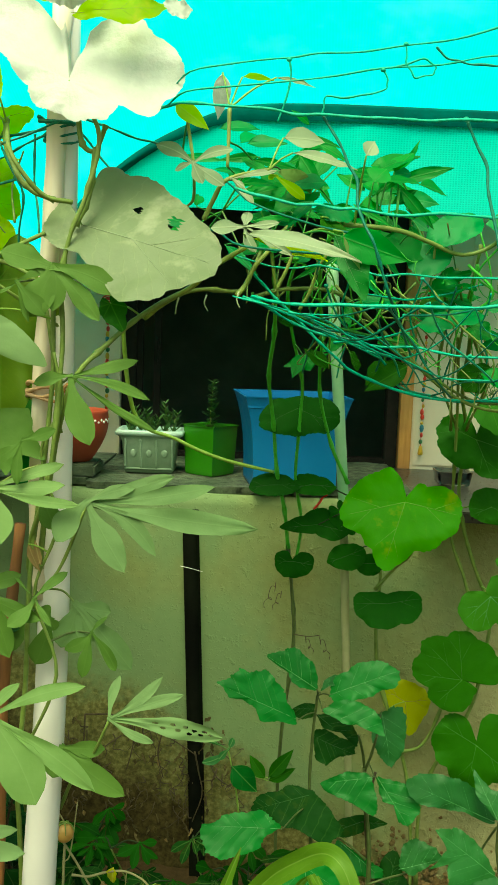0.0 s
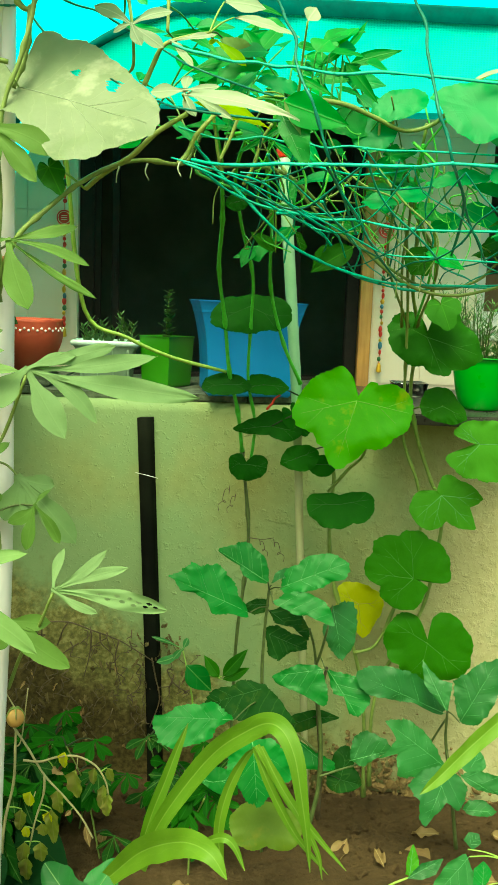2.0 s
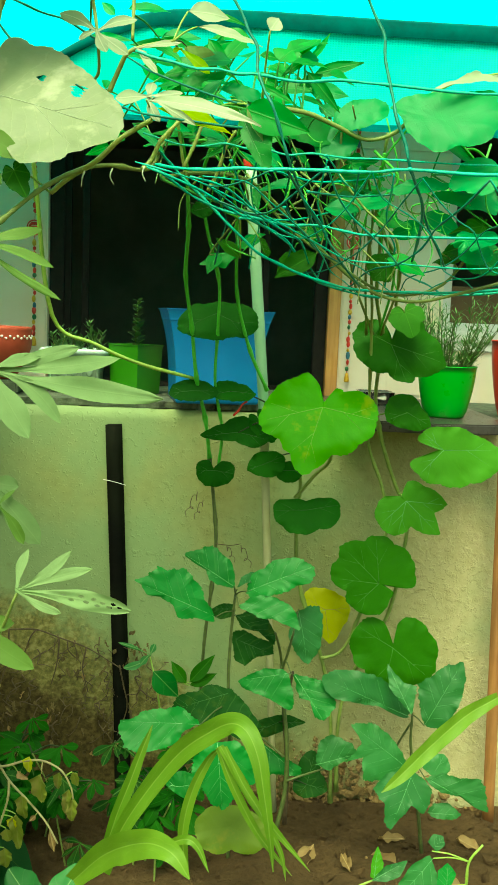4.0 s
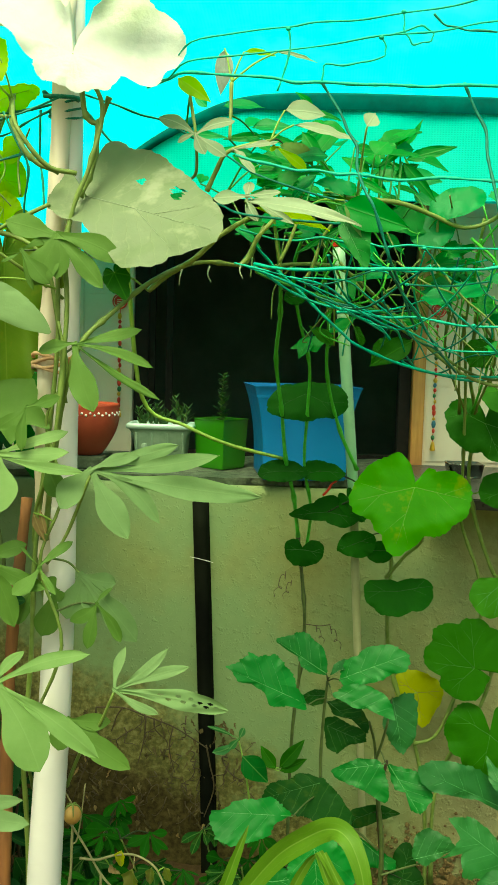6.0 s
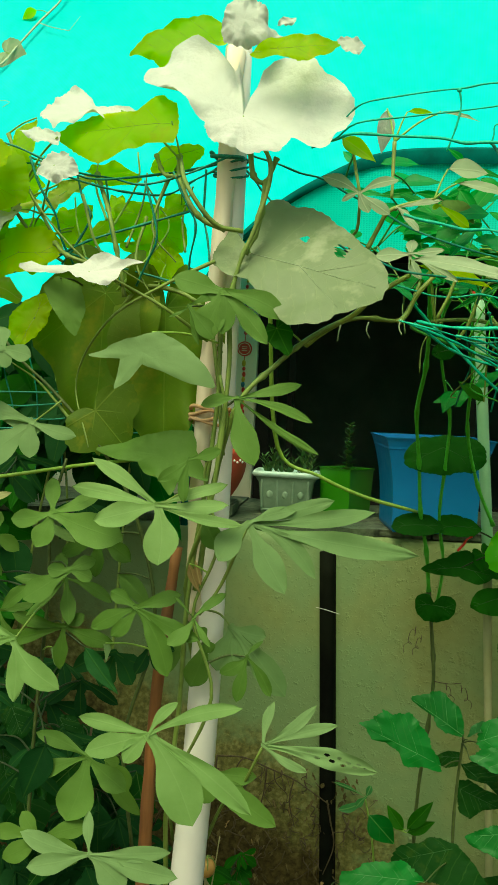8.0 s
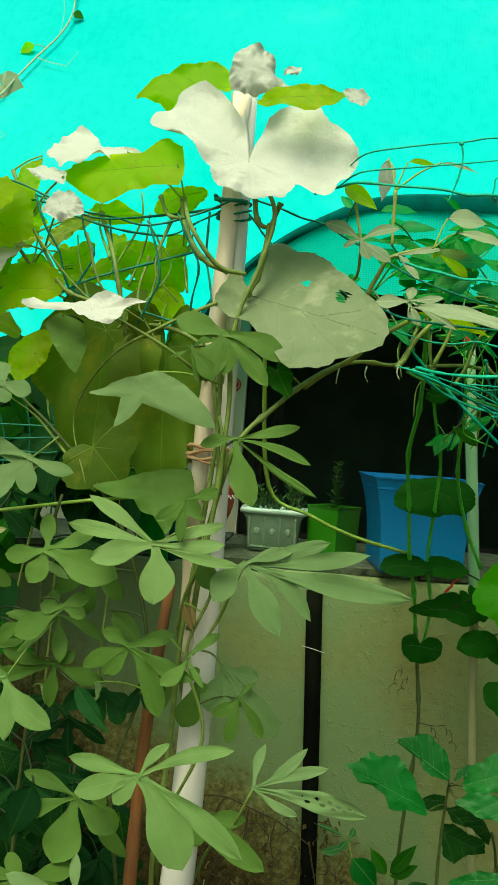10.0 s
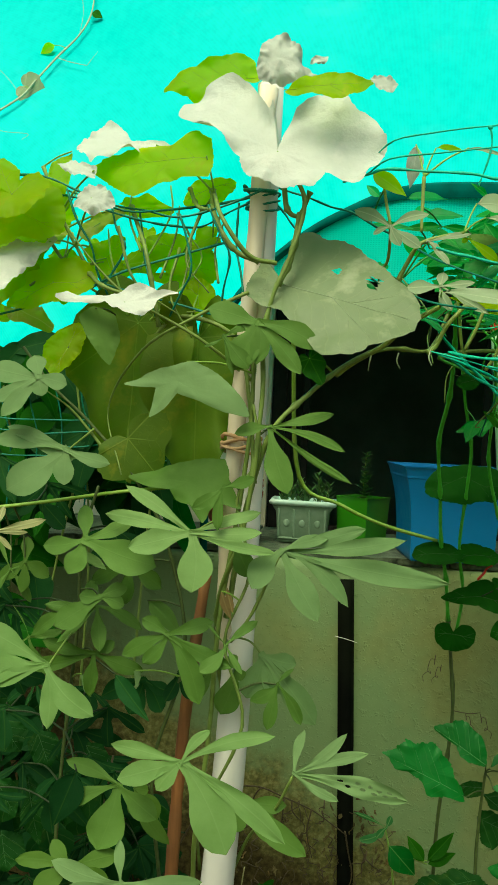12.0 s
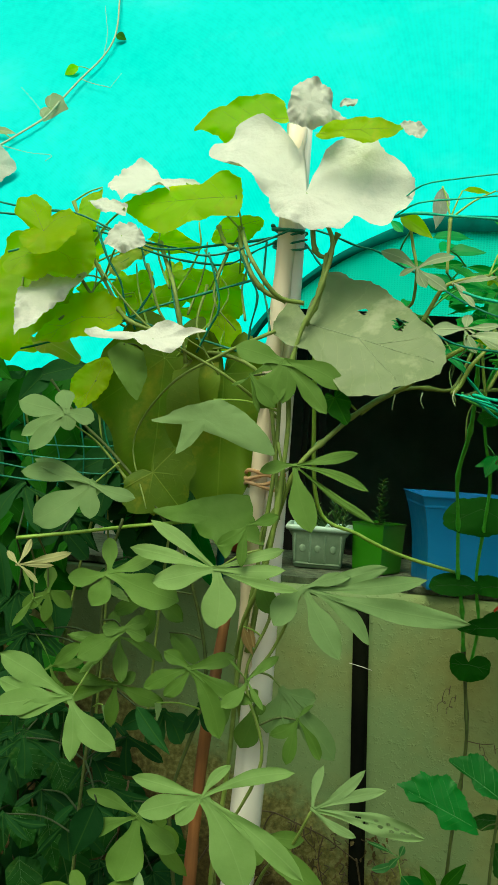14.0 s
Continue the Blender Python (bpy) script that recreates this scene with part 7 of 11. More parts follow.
blade_leaf(trellis_vine, (0.183, 2.340, 1.771), 14, 15, -182, 0.120, 0.019, LEAF_TRELLIS, stalk=False)
blade_leaf(trellis_vine, (0.163, 1.970, 1.813), 17, 12, 0, 0.045, 0.021, LEAF_TRELLIS)
blade_leaf(trellis_vine, (0.148, 1.940, 1.657), 0, 14, -148, 0.110, 0.016, LEAF_TRELLIS, stalk=False)
blade_leaf(trellis_vine, (0.189, 2.310, 1.754), 63, 8, -60, 0.101, 0.037, LEAF_TRELLIS_TEAL)
blade_leaf(trellis_vine, (0.091, 1.950, 1.758), 40, -20, -124, 0.083, 0.030, LEAF_TRELLIS_TEAL, stalk=False)
blade_leaf(trellis_vine, (-0.015, 1.980, 1.735), 34, 3, 27, 0.084, 0.023, LEAF_TRELLIS)
blade_leaf(trellis_vine, (0.217, 2.310, 1.844), 48, 4, 7, 0.153, 0.034, LEAF_TRELLIS, stalk=False)
blade_leaf(trellis_vine, (0.282, 2.160, 1.794), 18, -20, -5, 0.086, 0.045, LEAF_TRELLIS_TEAL)
blade_leaf(trellis_vine, (0.243, 1.970, 1.757), 0, 14, 29, 0.065, 0.026, LEAF_TRELLIS, stalk=False)
blade_leaf(trellis_vine, (0.271, 2.120, 1.843), 0, 32, 46, 0.110, 0.016, LEAF_TRELLIS)
blade_leaf(trellis_vine, (0.032, 2.060, 1.846), 57, 7, -85, 0.086, 0.034, LEAF_TRELLIS_TEAL, stalk=False)
blade_leaf(trellis_vine, (0.193, 2.100, 1.768), 34, 8, -7, 0.052, 0.054, LEAF_TRELLIS)
blade_leaf(trellis_vine, (0.161, 1.920, 1.747), 5, -22, -28, 0.088, 0.015, LEAF_TRELLIS, stalk=False)
blade_leaf(trellis_vine, (0.291, 2.100, 1.764), 40, 24, 47, 0.064, 0.030, LEAF_TRELLIS)
blade_leaf(trellis_vine, (0.221, 2.280, 1.825), 30, -3, 138, 0.090, 0.038, LEAF_TRELLIS, stalk=False)
blade_leaf(trellis_vine, (-0.020, 2.180, 1.825), 65, -23, -2, 0.095, 0.020, LEAF_TRELLIS)
blade_leaf(trellis_vine, (0.002, 1.980, 1.712), 46, 1, -219, 0.058, 0.052, LEAF_TRELLIS, stalk=False)
blade_leaf(trellis_vine, (0.045, 2.030, 1.753), 52, -6, -24, 0.081, 0.022, LEAF_TRELLIS)
blade_leaf(trellis_vine, (0.213, 2.150, 1.702), 37, 5, -186, 0.051, 0.023, LEAF_TRELLIS, stalk=False)
blade_leaf(trellis_vine, (0.247, 1.990, 1.821), 39, -30, 76, 0.072, 0.047, LEAF_TRELLIS)
blade_leaf(trellis_vine, (0.084, 2.210, 1.952), 0, 41, 151, 0.054, 0.019, LEAF_TRELLIS, stalk=False)
blade_leaf(trellis_vine, (0.180, 2.250, 1.698), 13, -17, 16, 0.076, 0.028, LEAF_TRELLIS)
blade_leaf(trellis_vine, (0.231, 2.280, 1.831), 21, 18, 7, 0.116, 0.039, LEAF_TRELLIS, stalk=False)
blade_leaf(trellis_vine, (0.184, 1.970, 1.794), 53, 9, -39, 0.040, 0.042, LEAF_TRELLIS)
blade_leaf(trellis_vine, (0.041, 2.330, 1.797), 49, 5, -57, 0.048, 0.041, LEAF_TRELLIS, stalk=False)
blade_leaf(trellis_vine, (0.172, 1.900, 1.679), 8, 17, -179, 0.049, 0.024, LEAF_TRELLIS)
blade_leaf(trellis_vine, (0.058, 2.030, 1.856), 11, -15, -55, 0.091, 0.031, LEAF_TRELLIS, stalk=False)
blade_leaf(trellis_vine, (0.175, 2.100, 1.767), 0, 15, 196, 0.060, 0.021, LEAF_TRELLIS)
blade_leaf(trellis_vine, (0.019, 2.060, 1.798), 9, -1, -12, 0.089, 0.024, LEAF_TRELLIS_TEAL, stalk=False)
blade_leaf(trellis_vine, (-0.055, 2.280, 1.921), 35, -15, 10, 0.091, 0.041, LEAF_TRELLIS_TEAL)
blade_leaf(trellis_vine, (0.021, 2.280, 1.809), 42, -1, 155, 0.091, 0.066, LEAF_TRELLIS, stalk=False)
blade_leaf(trellis_vine, (-0.035, 1.940, 1.826), 11, 14, -4, 0.103, 0.020, LEAF_TRELLIS)
blade_leaf(trellis_vine, (0.041, 2.260, 1.790), 40, -27, 179, 0.098, 0.022, LEAF_TRELLIS, stalk=False)
blade_leaf(trellis_vine, (0.112, 2.340, 1.715), 0, -13, 171, 0.051, 0.025, LEAF_TRELLIS_TEAL)
blade_leaf(trellis_vine, (0.142, 2.180, 1.764), 15, -11, -52, 0.069, 0.036, LEAF_TRELLIS, stalk=False)
blade_leaf(trellis_vine, (0.220, 2.180, 1.753), 54, 20, -145, 0.108, 0.022, LEAF_TRELLIS)
blade_leaf(trellis_vine, (0.131, 2.120, 1.704), 11, -9, 22, 0.076, 0.032, LEAF_TRELLIS, stalk=False)
blade_leaf(trellis_vine, (0.213, 2.110, 1.784), 29, -20, 1, 0.070, 0.037, LEAF_TRELLIS)
blade_leaf(trellis_vine, (0.139, 2.270, 1.790), 49, -6, 106, 0.160, 0.020, LEAF_TRELLIS, stalk=False)
blade_leaf(trellis_vine, (0.315, 2.200, 1.744), 11, 8, -66, 0.083, 0.033, LEAF_TRELLIS)
blade_leaf(trellis_vine, (0.143, 2.330, 1.836), 15, -1, 170, 0.051, 0.024, LEAF_TRELLIS, stalk=False)
blade_leaf(trellis_vine, (0.024, 2.010, 1.668), 61, -1, -14, 0.105, 0.047, LEAF_TRELLIS_TEAL)
blade_leaf(trellis_vine, (0.035, 2.260, 1.846), 33, 12, -32, 0.070, 0.027, LEAF_TRELLIS, stalk=False)
blade_leaf(trellis_vine, (0.242, 2.140, 1.668), 30, 28, -38, 0.067, 0.033, LEAF_TRELLIS)
blade_leaf(trellis_vine, (0.258, 2.290, 1.847), 0, 13, -17, 0.084, 0.024, LEAF_TRELLIS, stalk=False)
blade_leaf(trellis_vine, (0.293, 2.220, 1.842), 0, -21, 14, 0.115, 0.032, LEAF_TRELLIS)
blade_leaf(trellis_vine, (0.066, 2.340, 1.845), 34, -33, 159, 0.081, 0.032, LEAF_TRELLIS, stalk=False)
blade_leaf(trellis_vine, (0.126, 2.350, 1.694), 19, 7, -30, 0.107, 0.019, LEAF_TRELLIS_TEAL)
blade_leaf(trellis_vine, (0.311, 2.080, 1.812), 51, 23, -7, 0.075, 0.053, LEAF_TRELLIS, stalk=False)
blade_leaf(trellis_vine, (0.138, 2.090, 1.877), 47, 14, -127, 0.114, 0.036, LEAF_TRELLIS)
blade_leaf(trellis_vine, (0.034, 2.120, 1.850), 33, 20, 36, 0.142, 0.019, LEAF_TRELLIS, stalk=False)
blade_leaf(trellis_vine, (0.107, 2.000, 1.737), 22, -23, -11, 0.049, 0.031, LEAF_TRELLIS_TEAL)
blade_leaf(trellis_vine, (0.087, 2.330, 1.776), 47, 28, -191, 0.072, 0.060, LEAF_TRELLIS, stalk=False)
blade_leaf(trellis_vine, (0.259, 2.300, 1.840), 45, 33, 150, 0.080, 0.047, LEAF_TRELLIS)
blade_leaf(trellis_vine, (0.285, 2.030, 1.701), 0, 7, 188, 0.049, 0.027, LEAF_TRELLIS, stalk=False)
blade_leaf(trellis_vine, (0.076, 2.070, 1.833), 18, 26, 39, 0.086, 0.023, LEAF_TRELLIS)
blade_leaf(trellis_vine, (0.017, 2.250, 1.756), 62, 34, -159, 0.063, 0.045, LEAF_TRELLIS, stalk=False)
blade_leaf(trellis_vine, (0.199, 1.920, 1.788), 27, -10, 58, 0.044, 0.055, LEAF_TRELLIS)
blade_leaf(trellis_vine, (0.107, 2.300, 1.895), 53, -22, -186, 0.059, 0.101, LEAF_TRELLIS, stalk=False)
blade_leaf(trellis_vine, (0.033, 2.170, 1.767), 21, 21, 52, 0.067, 0.032, LEAF_TRELLIS)
blade_leaf(trellis_vine, (0.021, 2.310, 1.861), 31, -25, -155, 0.099, 0.023, LEAF_TRELLIS, stalk=False)
blade_leaf(trellis_vine, (0.097, 2.010, 1.872), 33, 4, -27, 0.062, 0.026, LEAF_TRELLIS)
blade_leaf(trellis_vine, (0.220, 2.240, 1.707), 45, -13, 19, 0.094, 0.051, LEAF_TRELLIS, stalk=False)
blade_leaf(trellis_vine, (0.209, 2.120, 1.790), 62, -24, 44, 0.098, 0.053, LEAF_TRELLIS)
blade_leaf(trellis_vine, (0.218, 2.170, 1.863), 42, -26, -1, 0.072, 0.056, LEAF_TRELLIS, stalk=False)
blade_leaf(trellis_vine, (0.227, 1.950, 1.795), 56, 3, 19, 0.086, 0.041, LEAF_TRELLIS)
blade_leaf(trellis_vine, (-0.042, 2.280, 1.792), 19, 26, 23, 0.065, 0.049, LEAF_TRELLIS, stalk=False)
blade_leaf(trellis_vine, (0.292, 2.030, 1.735), 31, -20, -34, 0.048, 0.027, LEAF_TRELLIS_TEAL)
blade_leaf(trellis_vine, (0.092, 2.210, 1.920), 0, 16, -116, 0.097, 0.021, LEAF_TRELLIS, stalk=False)
blade_leaf(trellis_vine, (0.149, 2.300, 1.916), 55, -16, 157, 0.114, 0.034, LEAF_TRELLIS)
blade_leaf(trellis_vine, (0.035, 2.120, 1.785), 64, 13, 175, 0.087, 0.056, LEAF_TRELLIS, stalk=False)
blade_leaf(trellis_vine, (0.050, 2.060, 1.741), 49, 9, 35, 0.070, 0.034, LEAF_TRELLIS)
blade_leaf(trellis_vine, (0.110, 2.330, 1.916), 6, 3, -156, 0.124, 0.019, LEAF_TRELLIS, stalk=False)
blade_leaf(trellis_vine, (0.225, 2.100, 1.748), 40, -30, -31, 0.117, 0.022, LEAF_TRELLIS)
blade_leaf(trellis_vine, (0.078, 2.280, 1.858), 64, 16, -42, 0.052, 0.036, LEAF_TRELLIS, stalk=False)
blade_leaf(trellis_vine, (0.215, 1.990, 1.822), 47, -19, 49, 0.105, 0.056, LEAF_TRELLIS)
blade_leaf(trellis_vine, (-0.036, 2.040, 1.807), 31, -16, -204, 0.110, 0.021, LEAF_TRELLIS_TEAL, stalk=False)
blade_leaf(trellis_vine, (-0.147, 2.020, 1.745), 54, 31, 62, 0.096, 0.027, LEAF_TRELLIS)
blade_leaf(trellis_vine, (-0.214, 2.300, 1.709), 46, -16, -35, 0.068, 0.019, LEAF_TRELLIS, stalk=False)
blade_leaf(trellis_vine, (0.038, 2.010, 1.788), 29, 21, 193, 0.075, 0.029, LEAF_TRELLIS)
blade_leaf(trellis_vine, (-0.104, 2.000, 1.895), 43, -5, 14, 0.086, 0.040, LEAF_TRELLIS_TEAL, stalk=False)
blade_leaf(trellis_vine, (-0.161, 2.230, 1.669), 0, 39, -153, 0.062, 0.023, LEAF_TRELLIS)
blade_leaf(trellis_vine, (0.061, 2.240, 1.691), 29, -3, 7, 0.048, 0.040, LEAF_TRELLIS, stalk=False)
blade_leaf(trellis_vine, (0.068, 2.340, 1.907), 49, -21, 59, 0.071, 0.044, LEAF_TRELLIS_TEAL)
blade_leaf(trellis_vine, (0.020, 2.340, 1.764), 47, -22, -18, 0.055, 0.049, LEAF_TRELLIS_TEAL, stalk=False)
blade_leaf(trellis_vine, (0.035, 1.960, 1.652), 32, -32, 107, 0.064, 0.030, LEAF_TRELLIS)
blade_leaf(trellis_vine, (0.052, 2.110, 1.674), 38, 2, -195, 0.115, 0.036, LEAF_TRELLIS, stalk=False)
blade_leaf(trellis_vine, (-0.176, 2.200, 1.708), 35, -13, 183, 0.062, 0.054, LEAF_TRELLIS)
blade_leaf(trellis_vine, (-0.101, 2.300, 1.863), 0, 11, -21, 0.078, 0.038, LEAF_TRELLIS, stalk=False)
blade_leaf(trellis_vine, (0.027, 2.170, 1.818), 48, -3, -52, 0.127, 0.023, LEAF_TRELLIS)
blade_leaf(trellis_vine, (0.096, 2.050, 1.656), 37, 7, -179, 0.046, 0.043, LEAF_TRELLIS_TEAL, stalk=False)
blade_leaf(trellis_vine, (-0.176, 1.990, 1.838), 8, -19, -5, 0.089, 0.018, LEAF_TRELLIS_TEAL)
blade_leaf(trellis_vine, (0.071, 2.270, 1.806), 57, -1, -197, 0.095, 0.051, LEAF_TRELLIS, stalk=False)
blade_leaf(trellis_vine, (-0.083, 1.940, 1.663), 36, -7, -40, 0.093, 0.021, LEAF_TRELLIS_TEAL)
blade_leaf(trellis_vine, (-0.061, 2.070, 1.852), 52, -16, -35, 0.106, 0.027, LEAF_TRELLIS, stalk=False)
blade_leaf(trellis_vine, (-0.071, 2.290, 1.924), 57, -7, 45, 0.099, 0.077, LEAF_TRELLIS_TEAL)
blade_leaf(trellis_vine, (-0.039, 1.990, 1.762), 55, -22, 13, 0.074, 0.037, LEAF_TRELLIS, stalk=False)
blade_leaf(trellis_vine, (-0.151, 1.940, 1.659), 44, 13, -3, 0.058, 0.033, LEAF_TRELLIS)
blade_leaf(trellis_vine, (-0.190, 2.310, 1.707), 34, 20, 2, 0.060, 0.051, LEAF_TRELLIS, stalk=False)
blade_leaf(trellis_vine, (-0.057, 1.920, 1.777), 35, 31, 14, 0.120, 0.021, LEAF_TRELLIS)
blade_leaf(trellis_vine, (-0.154, 2.080, 1.713), 20, -10, -197, 0.092, 0.036, LEAF_TRELLIS_TEAL, stalk=False)
blade_leaf(trellis_vine, (-0.022, 2.100, 1.861), 3, 20, 187, 0.087, 0.022, LEAF_TRELLIS)
blade_leaf(trellis_vine, (0.003, 2.180, 1.667), 55, -8, 158, 0.104, 0.044, LEAF_TRELLIS, stalk=False)
blade_leaf(trellis_vine, (-0.029, 1.940, 1.712), 49, -5, 12, 0.119, 0.019, LEAF_TRELLIS)
blade_leaf(trellis_vine, (-0.160, 2.270, 1.689), 44, 0, 192, 0.087, 0.026, LEAF_TRELLIS, stalk=False)
blade_leaf(trellis_vine, (-0.160, 2.280, 1.965), 5, -2, 136, 0.046, 0.023, LEAF_TRELLIS_TEAL)
blade_leaf(trellis_vine, (-0.027, 2.180, 1.841), 44, -9, -12, 0.107, 0.062, LEAF_TRELLIS, stalk=False)
heart_leaf(trellis_vine, (0.604, 2.000, 1.606), 12, -4, -38, 0.055, 0.059, LEAF_TRELLIS_TEAL)
heart_leaf(trellis_vine, (0.647, 2.050, 1.450), 32, 14, -42, 0.060, 0.099, LEAF_TRELLIS)
heart_leaf(trellis_vine, (-0.273, 1.750, 1.537), 25, -12, -58, 0.055, 0.045, LEAF_CUKE)
rib_leaf(trellis_vine, (0.527, 1.930, 1.696), 30, -10, ((39, 0.134), (67, 0.082), (117, 0.075), (145, 0.095), (164, 0.111), (177, 0.077), (205, 0.071), (234, 0.071), (271, 0.073), (312, 0.079), (334, 0.1), (357, 0.114)), LEAF_TRELLIS_TEAL, base=(157, 0.106), wave=0.07)
rib_leaf(trellis_vine, (0.595, 1.950, 1.784), 45, 10, ((31, 0.07), (122, 0.016), (193, 0.053), (198, 0.117), (218, 0.04), (354, 0.047)), LEAF_TRELLIS_PALE, base=(26, 0.063), wave=0.06)
rib_leaf(trellis_vine, (0.382, 1.980, 1.529), 45, 4, ((18, 0.075), (42, 0.064), (94, 0.029), (148, 0.042), (184, 0.077), (209, 0.064), (246, 0.019), (355, 0.041)), LEAF_TRELLIS_TEAL, base=(18, 0.075))
rib_leaf(trellis_vine, (0.497, 1.960, 1.572), 40, -6, ((12, 0.072), (88, 0.026), (167, 0.035), (188, 0.069), (211, 0.054), (274, 0.023), (345, 0.046)), LEAF_TRELLIS_TEAL, base=(13, 0.082))
rib_leaf(trellis_vine, (0.594, 1.940, 1.586), 36, -8, ((50, 0.082), (88, 0.055), (123, 0.04), (204, 0.046), (250, 0.035), (299, 0.043), (347, 0.056)), LEAF_TRELLIS_TEAL)
rib_leaf(trellis_vine, (0.614, 2.000, 1.544), 30, 8, ((38, 0.082), (58, 0.032), (135, 0.046), (164, 0.086), (186, 0.038), (319, 0.015), (338, 0.057)), LEAF_TRELLIS_TEAL)
rib_leaf(trellis_vine, (0.636, 2.020, 1.448), 24, 6, ((16, 0.043), (63, 0.027), (151, 0.03), (199, 0.038), (259, 0.027), (331, 0.035)), LEAF_TRELLIS_TEAL)
rib_leaf(trellis_vine, (0.261, 2.120, 1.427), 16, -12, ((15, 0.054), (37, 0.031), (139, 0.023), (177, 0.031), (232, 0.057), (234, 0.029), (288, 0.027), (344, 0.033)), LEAF_CUKE, base=(16, 0.051))
rib_leaf(trellis_vine, (0.450, 2.080, 1.418), 12, -6, ((20, 0.046), (52, 0.038), (130, 0.031), (178, 0.034), (240, 0.036), (297, 0.041), (343, 0.031)), LEAF_CUKE, base=(33, 0.047))
rib_leaf(trellis_vine, (0.122, 2.300, 1.433), 30, -10, ((2, 0.011), (31, 0.039), (95, 0.019), (170, 0.045), (196, 0.079), (200, 0.05), (253, 0.027)), LEAF_TRELLIS, base=(40, 0.041))
rib_leaf(trellis_vine, (0.163, 2.280, 1.473), 30, 10, ((10, 0.026), (30, 0.057), (47, 0.031), (167, 0.011), (217, 0.039), (283, 0.019)), LEAF_TRELLIS, base=(232, 0.041))
rib_leaf(trellis_vine, (0.268, 2.000, 1.682), 24, 10, ((24, 0.055), (74, 0.034), (155, 0.026), (207, 0.042), (258, 0.036), (312, 0.049), (349, 0.06)), LEAF_TRELLIS)
rib_leaf(trellis_vine, (0.321, 2.000, 1.662), 28, -6, ((14, 0.052), (65, 0.037), (124, 0.033), (194, 0.039), (243, 0.048), (278, 0.047), (329, 0.047)), LEAF_TRELLIS_TEAL)
rib_leaf(trellis_vine, (0.368, 1.990, 1.715), 26, -4, ((9, 0.065), (39, 0.059), (90, 0.03), (160, 0.036), (203, 0.054), (255, 0.042), (326, 0.042)), LEAF_TRELLIS_TEAL)
rib_leaf(trellis_vine, (0.154, 1.800, 1.623), 10, -20, ((10, 0.034), (75, 0.03), (116, 0.064), (128, 0.063), (188, 0.024), (277, 0.044), (295, 0.074), (312, 0.052)), LEAF_EGG, base=(124, 0.07), wave=0.05)
blade_leaf(trellis_vine, (0.306, 2.050, 1.437), 20, 6, -150, 0.105, 0.051, LEAF_CUKE)
blade_leaf(trellis_vine, (0.444, 2.000, 1.428), 46, -6, -19, 0.087, 0.055, LEAF_TRELLIS)
blade_leaf(trellis_vine, (0.534, 2.050, 1.505), 0, -22, 196, 0.087, 0.043, LEAF_TRELLIS_TEAL)
blade_leaf(trellis_vine, (0.273, 2.000, 1.570), 49, 7, 181, 0.105, 0.041, LEAF_TRELLIS_TEAL)
blade_leaf(trellis_vine, (0.548, 2.000, 1.660), 48, 22, -21, 0.083, 0.081, LEAF_TRELLIS)
blade_leaf(trellis_vine, (0.370, 2.050, 1.638), 8, 21, 155, 0.075, 0.044, LEAF_TRELLIS)
blade_leaf(trellis_vine, (0.521, 2.050, 1.528), 35, -14, -27, 0.107, 0.057, LEAF_TRELLIS_TEAL)
blade_leaf(trellis_vine, (0.574, 2.050, 1.447), 20, 22, 21, 0.086, 0.031, LEAF_CUKE)
blade_leaf(trellis_vine, (0.163, 1.950, 1.647), 17, -8, -48, 0.096, 0.029, LEAF_TRELLIS_TEAL)
blade_leaf(trellis_vine, (0.105, 2.000, 1.730), 45, 6, -53, 0.087, 0.051, LEAF_CUKE)
blade_leaf(trellis_vine, (0.143, 2.100, 1.422), 20, 22, 134, 0.069, 0.035, LEAF_CUKE)
blade_leaf(trellis_vine, (0.095, 2.300, 1.443), 50, 4, -114, 0.069, 0.038, LEAF_TRELLIS)
blade_leaf(trellis_vine, (0.148, 2.300, 1.471), 14, 2, 17, 0.054, 0.032, LEAF_TRELLIS_TEAL)
heart_leaf(trellis_vine, (0.652, 2.030, 1.507), 35, 14, -167, 0.068, 0.037, LEAF_CUKE, lobes=0.14, wave=0.1, back=0.6, rear=0.3, stalk=False)
heart_leaf(trellis_vine, (0.379, 2.070, 1.542), 35, 6, -178, 0.052, 0.070, LEAF_TRELLIS_TEAL, lobes=0.14, wave=0.1, back=0.6, rear=0.3, stalk=False)
heart_leaf(trellis_vine, (0.390, 2.090, 1.582), 50, 22, 10, 0.080, 0.063, LEAF_TRELLIS, lobes=0.14, wave=0.1, back=0.6, rear=0.3, stalk=False)
heart_leaf(trellis_vine, (0.624, 2.090, 1.455), 50, -22, -148, 0.058, 0.056, LEAF_CUKE, lobes=0.14, wave=0.1, back=0.6, rear=0.3, stalk=False)
heart_leaf(trellis_vine, (0.362, 2.000, 1.617), 20, 22, 14, 0.067, 0.032, LEAF_TRELLIS, lobes=0.14, wave=0.1, back=0.6, rear=0.3, stalk=False)
heart_leaf(trellis_vine, (0.439, 2.070, 1.520), 35, -12, -18, 0.062, 0.047, LEAF_TRELLIS, lobes=0.14, wave=0.1, back=0.6, rear=0.3, stalk=False)
heart_leaf(trellis_vine, (0.395, 2.080, 1.557), 35, -12, -180, 0.058, 0.047, LEAF_TRELLIS, lobes=0.14, wave=0.1, back=0.6, rear=0.3, stalk=False)
heart_leaf(trellis_vine, (0.409, 2.130, 1.570), 50, 6, -179, 0.068, 0.087, LEAF_CUKE, lobes=0.14, wave=0.1, back=0.6, rear=0.3, stalk=False)
